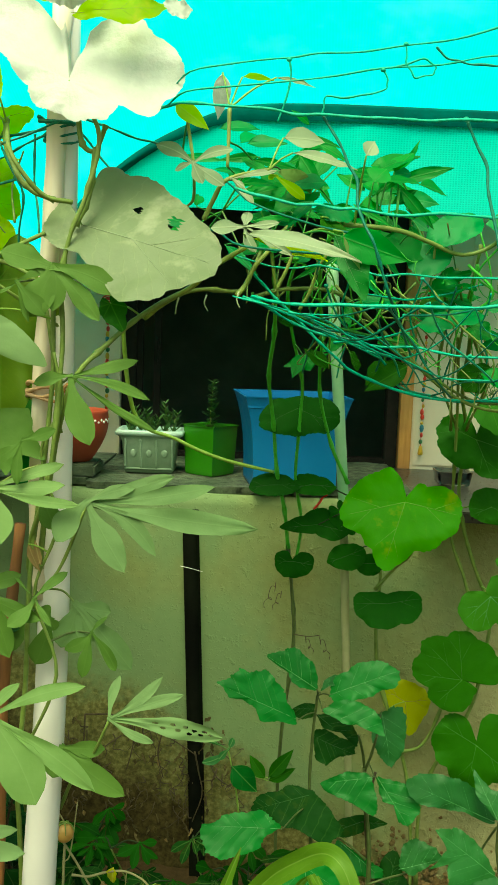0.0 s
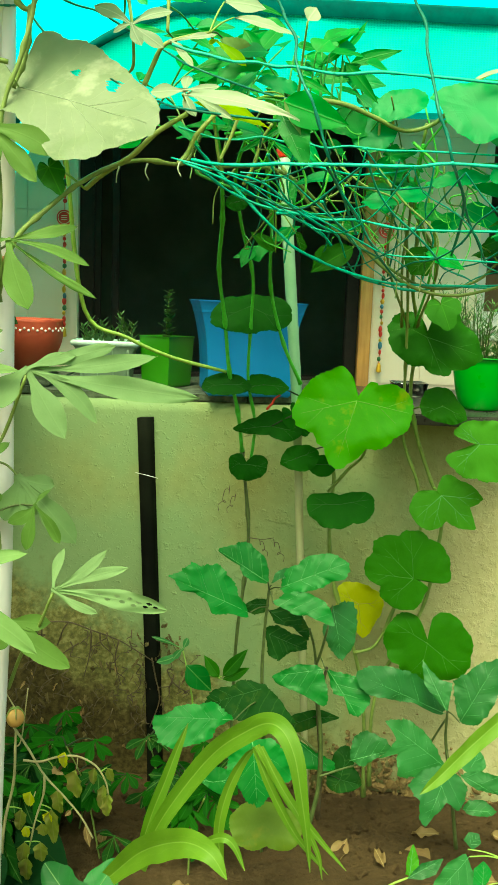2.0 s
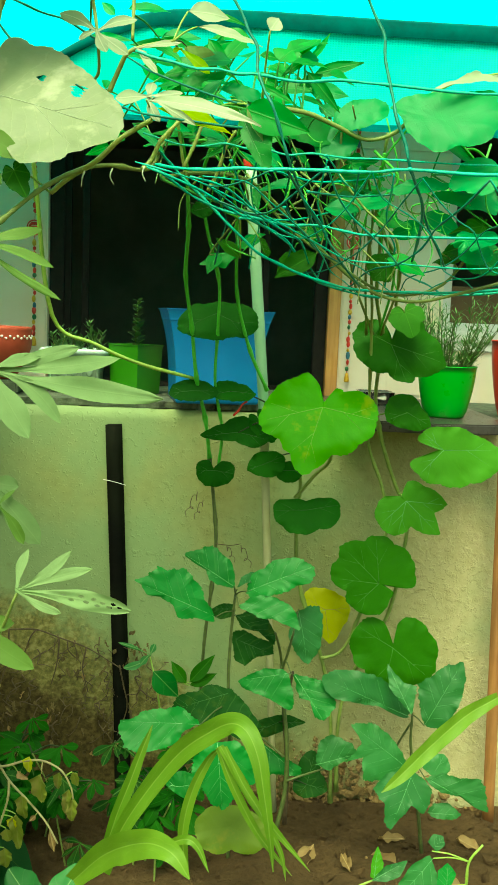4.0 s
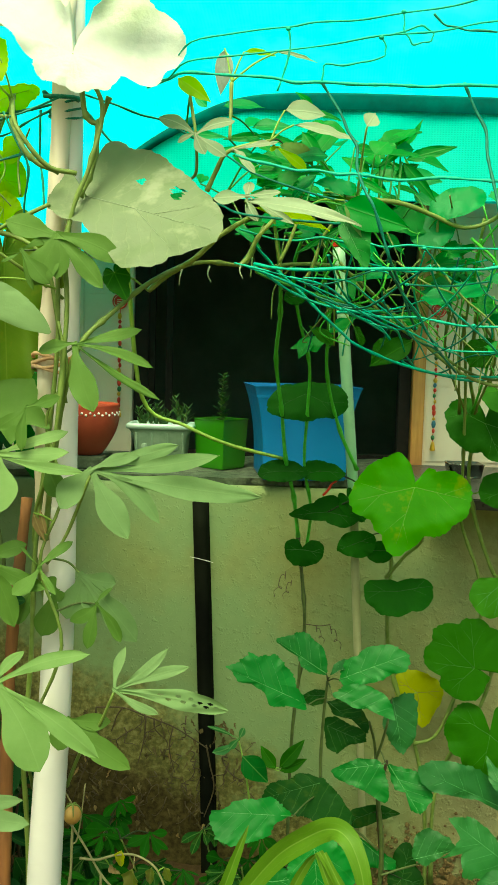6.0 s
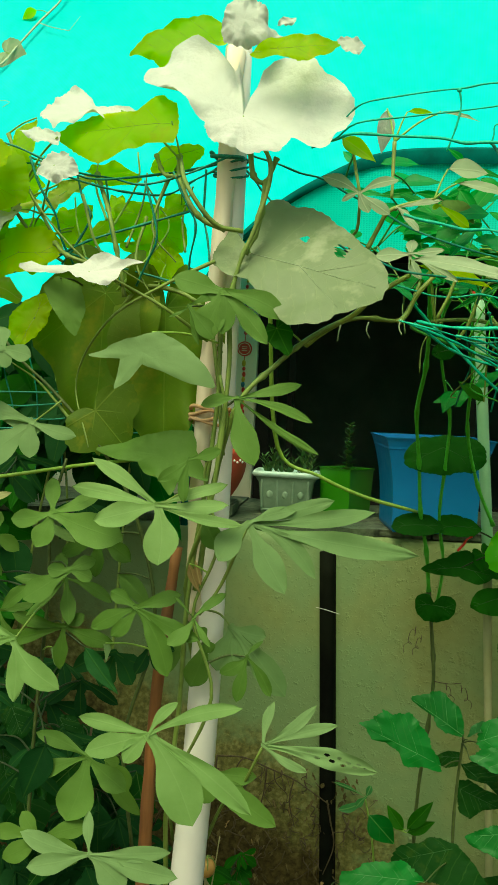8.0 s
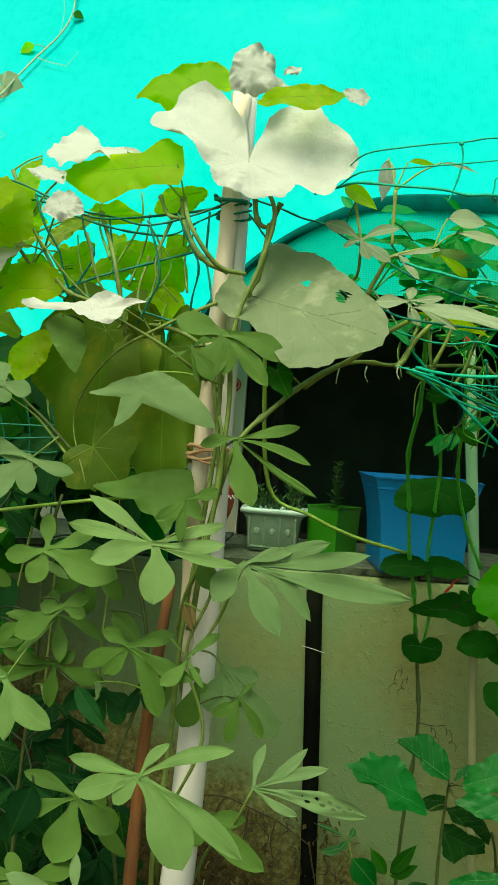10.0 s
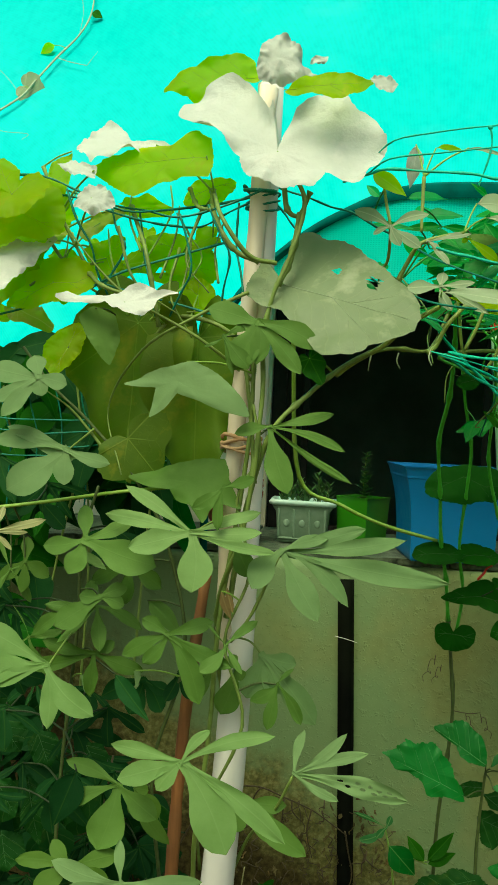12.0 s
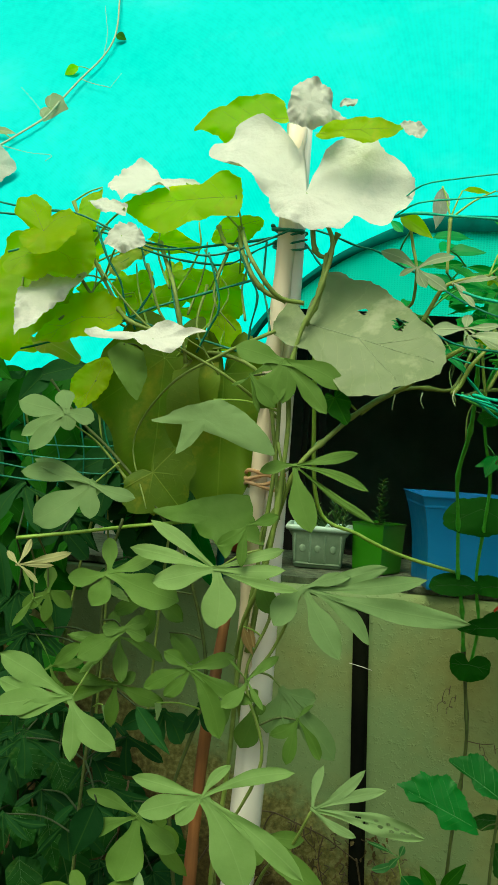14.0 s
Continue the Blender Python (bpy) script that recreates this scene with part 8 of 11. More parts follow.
heart_leaf(trellis_vine, (0.344, 2.030, 1.593), 35, 14, 12, 0.098, 0.045, LEAF_TRELLIS, lobes=0.14, wave=0.1, back=0.6, rear=0.3, stalk=False)
heart_leaf(trellis_vine, (0.593, 1.940, 1.466), 50, 22, 17, 0.140, 0.048, LEAF_TRELLIS_TEAL, lobes=0.14, wave=0.1, back=0.6, rear=0.3, stalk=False)
heart_leaf(trellis_vine, (0.321, 2.110, 1.484), 20, -12, -179, 0.069, 0.035, LEAF_TRELLIS, lobes=0.14, wave=0.1, back=0.6, rear=0.3, stalk=False)
stem(trellis_vine, [(0.360, 2.050, 1.675), (0.397, 2.150, 1.532), (0.417, 2.300, 1.415), (0.503, 2.460, 1.265)], 0.003, 0.0034, mat=STEM_OLIVE, knots=4)
stem(trellis_vine, [(0.442, 2.050, 1.691), (0.443, 2.150, 1.534), (0.535, 2.300, 1.419), (0.524, 2.460, 1.265)], 0.003, 0.0034, mat=STEM_OLIVE, knots=4)
stem(trellis_vine, [(0.394, 2.050, 1.639), (0.436, 2.150, 1.534), (0.451, 2.300, 1.416), (0.486, 2.460, 1.264)], 0.003, 0.0034, mat=STEM_OLIVE, knots=4)
stem(trellis_vine, [(0.437, 2.050, 1.649), (0.448, 2.150, 1.534), (0.520, 2.300, 1.418), (0.519, 2.460, 1.265)], 0.003, 0.0034, mat=STEM_VINE, knots=4)

rng = random.Random(31)
for k in range(30):
    x, y, z = rng.uniform(0.02, 0.72), rng.uniform(1.95, 2.2), rng.uniform(1.58, 1.74)
    line = [(x, y, z)]
    for m in range(4):
        x, y, z = x + rng.uniform(-0.055, 0.075), y + rng.uniform(-0.03, 0.05), z - rng.uniform(-0.01, 0.085)
        if z < 1.34 or x < 0.0:
            break
        line.append((x, y, z))
    if len(line) > 2:
        stem(trellis_vine, line, rng.uniform(0.0018, 0.0032), 0.0014, rng.choice((STEM_VINE, STEM_OLIVE, STEM_VINE)), name="shoot")
for k in range(14):
    x, y, z = rng.uniform(0.16, 0.65), rng.uniform(1.9, 2.1), rng.uniform(1.46, 1.68)
    turn = rng.uniform(0, 6.28)
    stem(trellis_vine, [(x + 0.012 * math.cos(turn + 0.9 * m) * (1 - m / 14) + 0.004 * m, y, z - 0.007 * m + 0.010 * math.sin(turn + 0.9 * m)) for m in range(10)], 0.0011, 0.0006, STEM_VINE, name="tendril", steps=3, sides=5)

# Climber with round leaves growing up the wall beside the pots.
round_leaf_vine = thing("round_leaf_vine", (0.42, 2.66, -0.18), "climber with round green leaves growing up before the wall", "vine")
stem(round_leaf_vine, [(0.484, 2.620, -0.124), (0.474, 2.640, 0.131), (0.441, 2.640, 0.304), (0.365, 2.640, 0.524), (0.345, 2.630, 0.693), (0.349, 2.620, 0.842), (0.320, 2.600, 0.925), (0.266, 2.580, 1.052)], 0.006, 0.005, mat=STEM_OLIVE, knots=5)
stem(round_leaf_vine, [(0.335, 2.620, 0.793), (0.386, 2.600, 0.863), (0.426, 2.570, 0.925), (0.400, 2.540, 1.076)], 0.005, 0.004, mat=STEM_OLIVE)
stem(round_leaf_vine, [(0.499, 2.620, -0.088), (0.496, 2.620, 0.141), (0.530, 2.620, 0.280), (0.615, 2.600, 0.459), (0.650, 2.600, 0.643), (0.655, 2.600, 0.758), (0.618, 2.600, 0.838), (0.567, 2.580, 0.967), (0.538, 2.560, 1.094), (0.536, 2.500, 1.250), (0.497, 2.400, 1.365), (0.466, 2.200, 1.502)], 0.006, 0.005, mat=STEM_OLIVE, knots=6)
stem(round_leaf_vine, [(0.437, 2.620, 0.321), (0.492, 2.610, 0.351), (0.534, 2.600, 0.457), (0.588, 2.600, 0.658), (0.600, 2.600, 0.740), (0.576, 2.590, 0.839), (0.528, 2.580, 0.966), (0.510, 2.500, 1.129), (0.487, 2.400, 1.337), (0.437, 2.200, 1.501)], 0.005, 0.004, mat=STEM_OLIVE, knots=5)
stem(round_leaf_vine, [(0.548, 2.400, 1.339), (0.529, 2.300, 1.446), (0.482, 2.200, 1.565)], 0.004, 0.0035, mat=STEM_GREEN)
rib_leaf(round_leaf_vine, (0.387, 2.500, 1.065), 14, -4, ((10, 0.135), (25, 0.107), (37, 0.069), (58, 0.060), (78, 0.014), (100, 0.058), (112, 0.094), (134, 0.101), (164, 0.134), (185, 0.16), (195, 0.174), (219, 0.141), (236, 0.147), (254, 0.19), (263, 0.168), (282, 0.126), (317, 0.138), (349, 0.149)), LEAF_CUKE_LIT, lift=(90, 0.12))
rib_leaf(round_leaf_vine, (0.557, 2.480, 1.239), 16, 4, ((23, 0.107), (56, 0.1), (72, 0.088), (88, 0.014), (106, 0.062), (133, 0.088), (155, 0.101), (179, 0.098), (213, 0.093), (262, 0.075), (293, 0.108), (309, 0.107), (343, 0.161), (354, 0.144)), LEAF_CUKE)
rib_leaf(round_leaf_vine, (0.619, 2.520, 1.057), 18, 14, ((12, 0.048), (79, 0.051), (139, 0.062), (199, 0.066), (280, 0.047), (332, 0.079)), LEAF_CUKE)
rib_leaf(round_leaf_vine, (0.713, 2.470, 0.965), 14, 6, ((1, 0.166), (31, 0.093), (89, 0.060), (140, 0.074), (163, 0.074), (180, 0.016), (197, 0.092), (224, 0.095), (262, 0.090), (311, 0.115), (333, 0.148)), LEAF_CUKE_MID)
rib_leaf(round_leaf_vine, (0.632, 2.520, 0.814), 8, -4, ((39, 0.065), (89, 0.054), (136, 0.017), (168, 0.057), (200, 0.087), (225, 0.096), (259, 0.096), (283, 0.07), (317, 0.133), (339, 0.08), (357, 0.114)), LEAF_CUKE_MID)
rib_leaf(round_leaf_vine, (0.571, 2.520, 0.579), 5, 0, ((16, 0.103), (38, 0.112), (69, 0.114), (96, 0.132), (112, 0.124), (136, 0.148), (149, 0.13), (175, 0.134), (195, 0.093), (225, 0.099), (276, 0.084), (308, 0.051), (333, 0.047), (341, 0.018), (352, 0.094)), LEAF_CUKE)
rib_leaf(round_leaf_vine, (0.624, 2.530, 0.391), 6, 0, ((25, 0.11), (64, 0.096), (82, 0.070), (95, 0.012), (108, 0.070), (122, 0.1), (150, 0.116), (191, 0.115), (220, 0.1), (260, 0.12), (296, 0.112), (322, 0.138), (344, 0.128)), LEAF_CUKE)
rib_leaf(round_leaf_vine, (0.363, 2.560, 0.771), 30, -4, ((13, 0.096), (30, 0.079), (91, 0.028), (159, 0.084), (182, 0.09), (218, 0.077), (251, 0.072), (306, 0.065), (328, 0.085)), LEAF_CUKE_SHADED)
rib_leaf(round_leaf_vine, (0.105, 2.620, 0.864), 6, -6, ((28, 0.052), (57, 0.032), (109, 0.007), (117, 0.032), (151, 0.049), (182, 0.051), (222, 0.05), (256, 0.046), (312, 0.049), (353, 0.056)), LEAF_CUKE_SHADED)
rib_leaf(round_leaf_vine, (0.095, 2.500, 1.301), 34, 10, ((5, 0.107), (32, 0.066), (144, 0.053), (176, 0.082), (207, 0.118), (220, 0.104), (294, 0.077), (333, 0.111)), LEAF_CUKE_SHADED)
rib_leaf(round_leaf_vine, (0.037, 2.520, 1.094), 38, -4, ((3, 0.072), (47, 0.041), (139, 0.047), (189, 0.064), (235, 0.04), (329, 0.051)), LEAF_CUKE_SHADED)
rib_leaf(round_leaf_vine, (0.139, 2.540, 1.095), 38, 8, ((44, 0.038), (131, 0.043), (193, 0.051), (228, 0.039), (313, 0.042), (356, 0.074)), LEAF_CUKE_SHADED)
rib_leaf(round_leaf_vine, (0.237, 2.570, 0.893), 18, -8, ((26, 0.064), (67, 0.042), (138, 0.036), (203, 0.046), (289, 0.036), (339, 0.055)), LEAF_CUKE_SHADED)
rib_leaf(round_leaf_vine, (0.311, 2.575, 0.878), 16, 8, ((1, 0.044), (46, 0.036), (127, 0.028), (180, 0.04), (233, 0.035), (297, 0.035)), LEAF_CUKE_SHADED)
rib_leaf(round_leaf_vine, (0.167, 2.580, 0.979), 24, -4, ((23, 0.059), (83, 0.048), (150, 0.046), (177, 0.085), (187, 0.108), (204, 0.058), (256, 0.025), (308, 0.054), (349, 0.088)), LEAF_CUKE_SHADED)
rib_leaf(round_leaf_vine, (0.444, 2.660, 0.455), 2, 10, ((2, 0.076), (52, 0.059), (113, 0.071), (148, 0.078), (198, 0.06), (251, 0.057), (280, 0.108), (316, 0.076)), LEAF_YELLOW)
heart_leaf(round_leaf_vine, (0.581, 2.450, 1.325), 32, -12, -69, 0.070, 0.087, LEAF_CUKE)
heart_leaf(round_leaf_vine, (0.222, 2.600, 1.017), 32, 22, -62, 0.078, 0.075, LEAF_CUKE_SHADED)
stem(round_leaf_vine, [(0.059, 2.620, 0.802), (0.057, 2.620, 0.776), (0.057, 2.620, 0.790), (0.046, 2.620, 0.789), (0.040, 2.620, 0.760), (0.049, 2.620, 0.751), (0.044, 2.620, 0.758), (0.028, 2.620, 0.745), (0.030, 2.620, 0.727)], 0.0012, 0.0008, mat=STEM_BROWN, name="tendril")
stem(round_leaf_vine, [(0.188, 2.620, 0.651), (0.192, 2.620, 0.628), (0.191, 2.620, 0.640), (0.201, 2.620, 0.640), (0.208, 2.620, 0.614), (0.200, 2.620, 0.606), (0.204, 2.620, 0.613), (0.219, 2.620, 0.602), (0.218, 2.620, 0.586)], 0.0012, 0.0008, mat=STEM_BROWN, name="tendril")
stem(round_leaf_vine, [(0.076, 2.620, 0.778), (0.074, 2.620, 0.759), (0.074, 2.620, 0.769), (0.066, 2.620, 0.769), (0.061, 2.620, 0.747), (0.068, 2.620, 0.741), (0.065, 2.620, 0.746), (0.053, 2.620, 0.737), (0.054, 2.620, 0.723)], 0.0012, 0.0008, mat=STEM_BROWN, name="tendril")
stem(round_leaf_vine, [(0.148, 2.620, 0.650), (0.151, 2.620, 0.632), (0.150, 2.620, 0.641), (0.158, 2.620, 0.641), (0.163, 2.620, 0.622), (0.157, 2.620, 0.615), (0.160, 2.620, 0.621), (0.172, 2.620, 0.612), (0.171, 2.620, 0.600)], 0.0012, 0.0008, mat=STEM_BROWN, name="tendril")
stem(round_leaf_vine, [(0.117, 2.640, 0.648), (0.157, 2.630, 0.647), (0.188, 2.620, 0.655)], 0.0015, 0.001, mat=STEM_BROWN, name="tendril")
stem(gourd_vine, [(-0.161, 1.840, 1.554), (-0.164, 1.830, 1.538), (-0.165, 1.830, 1.524)], 0.0018, 0.001, mat=STEM_PALE, name="rootlet")
stem(gourd_vine, [(-0.109, 1.840, 1.561), (-0.112, 1.830, 1.545), (-0.105, 1.830, 1.531)], 0.0018, 0.001, mat=STEM_PALE, name="rootlet")
stem(gourd_vine, [(-0.049, 1.840, 1.569), (-0.052, 1.830, 1.553), (-0.046, 1.830, 1.539)], 0.0018, 0.001, mat=STEM_PALE, name="rootlet")
part("tie", tube(bmesh.new(), [(0.151, 2.550, 1.028), (0.166, 2.550, 1.046), (0.173, 2.550, 1.059), (0.187, 2.550, 1.069)], 0.004, 0.003, 6, 4, 0.4), RED_PLASTIC, round_leaf_vine, "faded red cloth tie")

# Eggplants with lobed blue-green leaves in the bed.
eggplant_a = thing("eggplant", (0.27, 2.42, -0.17), "young eggplant with broad lobed blue-green leaves", "plant", group='eggplants in the bed')
stem(eggplant_a, [(0.178, 2.380, -0.188), (0.177, 2.370, 0.077), (0.161, 2.360, 0.333), (0.162, 2.350, 0.475), (0.169, 2.340, 0.591)], 0.0055, 0.0035, mat=STEM_DARK)
stem(eggplant_a, [(0.331, 2.420, -0.079), (0.330, 2.410, 0.091), (0.315, 2.400, 0.255), (0.332, 2.390, 0.370)], 0.007, 0.004, mat=STEM_BROWN)
stem(eggplant_a, [(0.304, 2.370, -0.069), (0.324, 2.370, 0.047), (0.322, 2.360, 0.180), (0.308, 2.360, 0.289), (0.298, 2.350, 0.401)], 0.0068, 0.0052, mat=STEM_DARK)
stem(eggplant_a, [(0.298, 2.350, 0.401), (0.289, 2.330, 0.451), (0.273, 2.300, 0.507)], 0.004, 0.003, mat=STEM_DARK)
stem(eggplant_a, [(0.299, 2.350, 0.393), (0.310, 2.330, 0.443), (0.320, 2.310, 0.507)], 0.004, 0.003, mat=STEM_DARK)
stem(eggplant_a, [(0.314, 2.360, 0.145), (0.269, 2.360, 0.185), (0.226, 2.350, 0.220)], 0.0035, 0.0025, mat=STEM_DARK)
stem(eggplant_a, [(0.325, 2.360, 0.077), (0.370, 2.360, 0.095), (0.424, 2.350, 0.120)], 0.0035, 0.0025, mat=STEM_DARK)
rib_leaf(eggplant_a, (0.016, 2.280, 0.605), 18, 14, ((11, 0.07), (40, 0.061), (63, 0.07), (105, 0.061), (119, 0.078), (142, 0.081), (159, 0.111), (160, 0.084), (179, 0.069), (186, 0.035), (259, 0.025), (275, 0.056), (313, 0.083), (323, 0.124), (334, 0.115), (348, 0.075)), LEAF_EGG, base=(330, 0.119), stalk_mat=STEM_DARK, teeth=0.045)
rib_leaf(eggplant_a, (0.112, 2.300, 0.670), 16, 6, ((25, 0.046), (62, 0.041), (94, 0.054), (136, 0.065), (155, 0.081), (164, 0.054), (194, 0.021), (246, 0.03), (284, 0.043), (317, 0.069), (332, 0.06)), LEAF_EGG, base=(318, 0.067), stalk_mat=STEM_DARK, teeth=0.045)
rib_leaf(eggplant_a, (0.271, 2.280, 0.654), 22, -14, ((9, 0.09), (24, 0.095), (55, 0.07), (110, 0.046), (149, 0.043), (178, 0.066), (201, 0.085), (222, 0.084), (254, 0.045), (318, 0.042), (344, 0.046), (355, 0.077)), LEAF_EGG, base=(208, 0.086), stalk_mat=STEM_DARK, teeth=0.045)
rib_leaf(eggplant_a, (0.253, 2.250, 0.585), 24, -4, ((9, 0.055), (45, 0.033), (103, 0.034), (151, 0.053), (178, 0.079), (191, 0.051), (232, 0.032), (289, 0.025), (315, 0.051), (328, 0.086), (343, 0.073)), LEAF_EGG, base=(180, 0.076), stalk_mat=STEM_DARK, teeth=0.045)
rib_leaf(eggplant_a, (0.198, 2.290, 0.643), 18, 18, ((15, 0.036), (62, 0.025), (148, 0.019), (209, 0.035), (222, 0.007), (351, 0.028)), LEAF_EGG_TEAL, base=(213, 0.036), stalk_mat=STEM_DARK, teeth=0.045)
rib_leaf(eggplant_a, (0.362, 2.350, 0.485), 14, 16, ((38, 0.055), (63, 0.078), (89, 0.072), (123, 0.068), (182, 0.053), (237, 0.056), (267, 0.075), (300, 0.053), (347, 0.039)), LEAF_EGG_TEAL, base=(109, 0.071), stalk_mat=STEM_DARK, teeth=0.045)
rib_leaf(eggplant_a, (0.221, 2.400, 0.432), 14, -4, ((12, 0.057), (66, 0.026), (118, 0.049), (149, 0.064), (220, 0.057), (252, 0.053), (296, 0.028), (342, 0.057)), LEAF_EGG_SHADED, base=(159, 0.059), stalk_mat=STEM_DARK, teeth=0.045)
rib_leaf(eggplant_a, (0.142, 2.370, 0.536), 18, -4, ((33, 0.034), (100, 0.021), (172, 0.033), (203, 0.031), (257, 0.021), (340, 0.029)), LEAF_EGG_SHADED, base=(14, 0.03), stalk_mat=STEM_DARK, teeth=0.045)
rib_leaf(eggplant_a, (0.235, 2.360, 0.510), 18, -12, ((30, 0.024), (140, 0.042), (169, 0.066), (201, 0.046), (274, 0.021), (308, 0.066), (327, 0.057)), LEAF_EGG_SHADED, base=(166, 0.067), stalk_mat=STEM_DARK, teeth=0.045)
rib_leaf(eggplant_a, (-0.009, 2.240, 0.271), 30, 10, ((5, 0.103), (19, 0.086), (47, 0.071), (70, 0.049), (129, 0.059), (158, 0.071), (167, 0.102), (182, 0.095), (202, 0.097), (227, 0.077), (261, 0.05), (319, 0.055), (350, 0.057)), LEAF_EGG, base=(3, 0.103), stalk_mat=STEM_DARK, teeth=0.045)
rib_leaf(eggplant_a, (0.132, 2.340, 0.292), 26, -16, ((19, 0.068), (64, 0.053), (121, 0.058), (151, 0.061), (172, 0.103), (193, 0.124), (221, 0.071), (278, 0.053), (313, 0.103), (334, 0.125), (348, 0.12)), LEAF_EGG_SHADED, base=(53, 0.042), stalk_mat=STEM_DARK, teeth=0.045)
rib_leaf(eggplant_a, (0.258, 2.300, 0.366), 16, -10, ((24, 0.062), (46, 0.059), (93, 0.042), (151, 0.051), (176, 0.076), (196, 0.056), (225, 0.03), (296, 0.039), (317, 0.085), (337, 0.077)), LEAF_EGG, base=(32, 0.069), stalk_mat=STEM_DARK, teeth=0.045)
rib_leaf(eggplant_a, (0.385, 2.320, 0.330), 22, -4, ((20, 0.045), (62, 0.045), (112, 0.053), (138, 0.079), (187, 0.039), (216, 0.016), (270, 0.048), (292, 0.062), (340, 0.058)), LEAF_EGG, base=(136, 0.077), stalk_mat=STEM_DARK, teeth=0.045)
rib_leaf(eggplant_a, (0.303, 2.420, 0.214), 24, -20, ((9, 0.077), (61, 0.025), (179, 0.048), (210, 0.093), (239, 0.05), (320, 0.023)), LEAF_EGG_SHADED, stalk_mat=STEM_DARK)
rib_leaf(eggplant_a, (0.142, 1.980, 0.299), 18, 14, ((11, 0.078), (55, 0.069), (102, 0.06), (149, 0.067), (184, 0.066), (214, 0.054), (246, 0.069), (269, 0.085), (288, 0.072), (320, 0.062), (337, 0.089)), LEAF_EGG, base=(96, 0.059), stalk_mat=STEM_DARK, teeth=0.045)
rib_leaf(eggplant_a, (0.168, 2.080, 0.106), 34, 6, ((5, 0.082), (36, 0.06), (111, 0.051), (153, 0.072), (186, 0.079), (229, 0.07), (275, 0.048), (314, 0.081), (341, 0.093)), LEAF_GOURD_OLIVE, stalk_mat=STEM_DARK)
rib_leaf(eggplant_a, (0.045, 2.200, 0.140), 18, -18, ((18, 0.054), (66, 0.041), (130, 0.036), (181, 0.037), (294, 0.025), (332, 0.048)), LEAF_EGG, stalk_mat=STEM_DARK)
rib_leaf(eggplant_a, (0.275, 2.400, 0.103), 20, -4, ((69, 0.039), (117, 0.071), (178, 0.053), (233, 0.047), (304, 0.029), (344, 0.093), (356, 0.095)), LEAF_EGG, base=(117, 0.071), stalk_mat=STEM_DARK, teeth=0.045)
rib_leaf(eggplant_a, (0.386, 2.410, 0.042), 20, -14, ((45, 0.048), (80, 0.092), (108, 0.071), (191, 0.037), (237, 0.038), (301, 0.034), (354, 0.059)), LEAF_EGG_SHADED, stalk_mat=STEM_DARK)
eggplant_b = thing("eggplant", (0.62, 2.40, -0.17), "small eggplant with dusty teal leaves", "plant", group='eggplants in the bed')
stem(eggplant_b, [(0.701, 2.360, -0.120), (0.675, 2.360, 0.058), (0.650, 2.350, 0.190), (0.646, 2.340, 0.281)], 0.0055, 0.0035, mat=STEM_DARK)
stem(eggplant_b, [(0.588, 2.420, 0.057), (0.624, 2.400, 0.165), (0.653, 2.380, 0.239)], 0.004, 0.003, mat=STEM_DARK)
rib_leaf(eggplant_b, (0.520, 2.320, 0.351), 20, 14, ((32, 0.052), (84, 0.042), (126, 0.066), (145, 0.104), (161, 0.133), (187, 0.096), (223, 0.042), (306, 0.052), (317, 0.091), (322, 0.135), (331, 0.135), (353, 0.086)), LEAF_EGG_TEAL, base=(327, 0.139), stalk_mat=STEM_DARK, teeth=0.045)
rib_leaf(eggplant_b, (0.599, 2.280, 0.368), 22, -10, ((22, 0.042), (71, 0.022), (114, 0.048), (120, 0.078), (172, 0.029), (271, 0.026), (299, 0.062), (329, 0.04)), LEAF_EGG_TEAL, base=(297, 0.061), stalk_mat=STEM_DARK, teeth=0.045)
rib_leaf(eggplant_b, (0.709, 2.300, 0.346), 16, -12, ((10, 0.054), (42, 0.078), (63, 0.109), (93, 0.072), (117, 0.056), (157, 0.066), (219, 0.063), (246, 0.086), (273, 0.077), (310, 0.052)), LEAF_EGG_TEAL, base=(243, 0.085), stalk_mat=STEM_DARK, teeth=0.045)
rib_leaf(eggplant_b, (0.444, 2.340, 0.173), 18, -8, ((27, 0.051), (101, 0.043), (149, 0.043), (213, 0.055), (259, 0.05), (332, 0.037), (359, 0.064)), LEAF_EGG_TEAL, base=(220, 0.059), stalk_mat=STEM_DARK, teeth=0.045)
rib_leaf(eggplant_b, (0.553, 2.310, 0.193), 20, 16, ((7, 0.06), (53, 0.052), (92, 0.068), (133, 0.097), (149, 0.046), (187, 0.075), (193, 0.11), (194, 0.041), (232, 0.078), (269, 0.075), (310, 0.093), (329, 0.107)), LEAF_EGG_TEAL, base=(327, 0.109), stalk_mat=STEM_DARK, teeth=0.045)
rib_leaf(eggplant_b, (0.619, 2.260, 0.124), 26, 6, ((24, 0.05), (75, 0.042), (147, 0.053), (183, 0.082), (218, 0.07), (233, 0.093), (247, 0.113), (266, 0.066), (285, 0.047), (302, 0.077), (317, 0.081), (349, 0.07)), LEAF_EGG_TEAL, base=(52, 0.041), stalk_mat=STEM_DARK, teeth=0.045)
rib_leaf(eggplant_b, (0.746, 2.270, 0.112), 18, -12, ((26, 0.074), (66, 0.032), (130, 0.046), (167, 0.074), (203, 0.03), (324, 0.029), (325, 0.065), (332, 0.105), (356, 0.088)), LEAF_EGG_TEAL, base=(163, 0.076), stalk_mat=STEM_DARK, teeth=0.045)
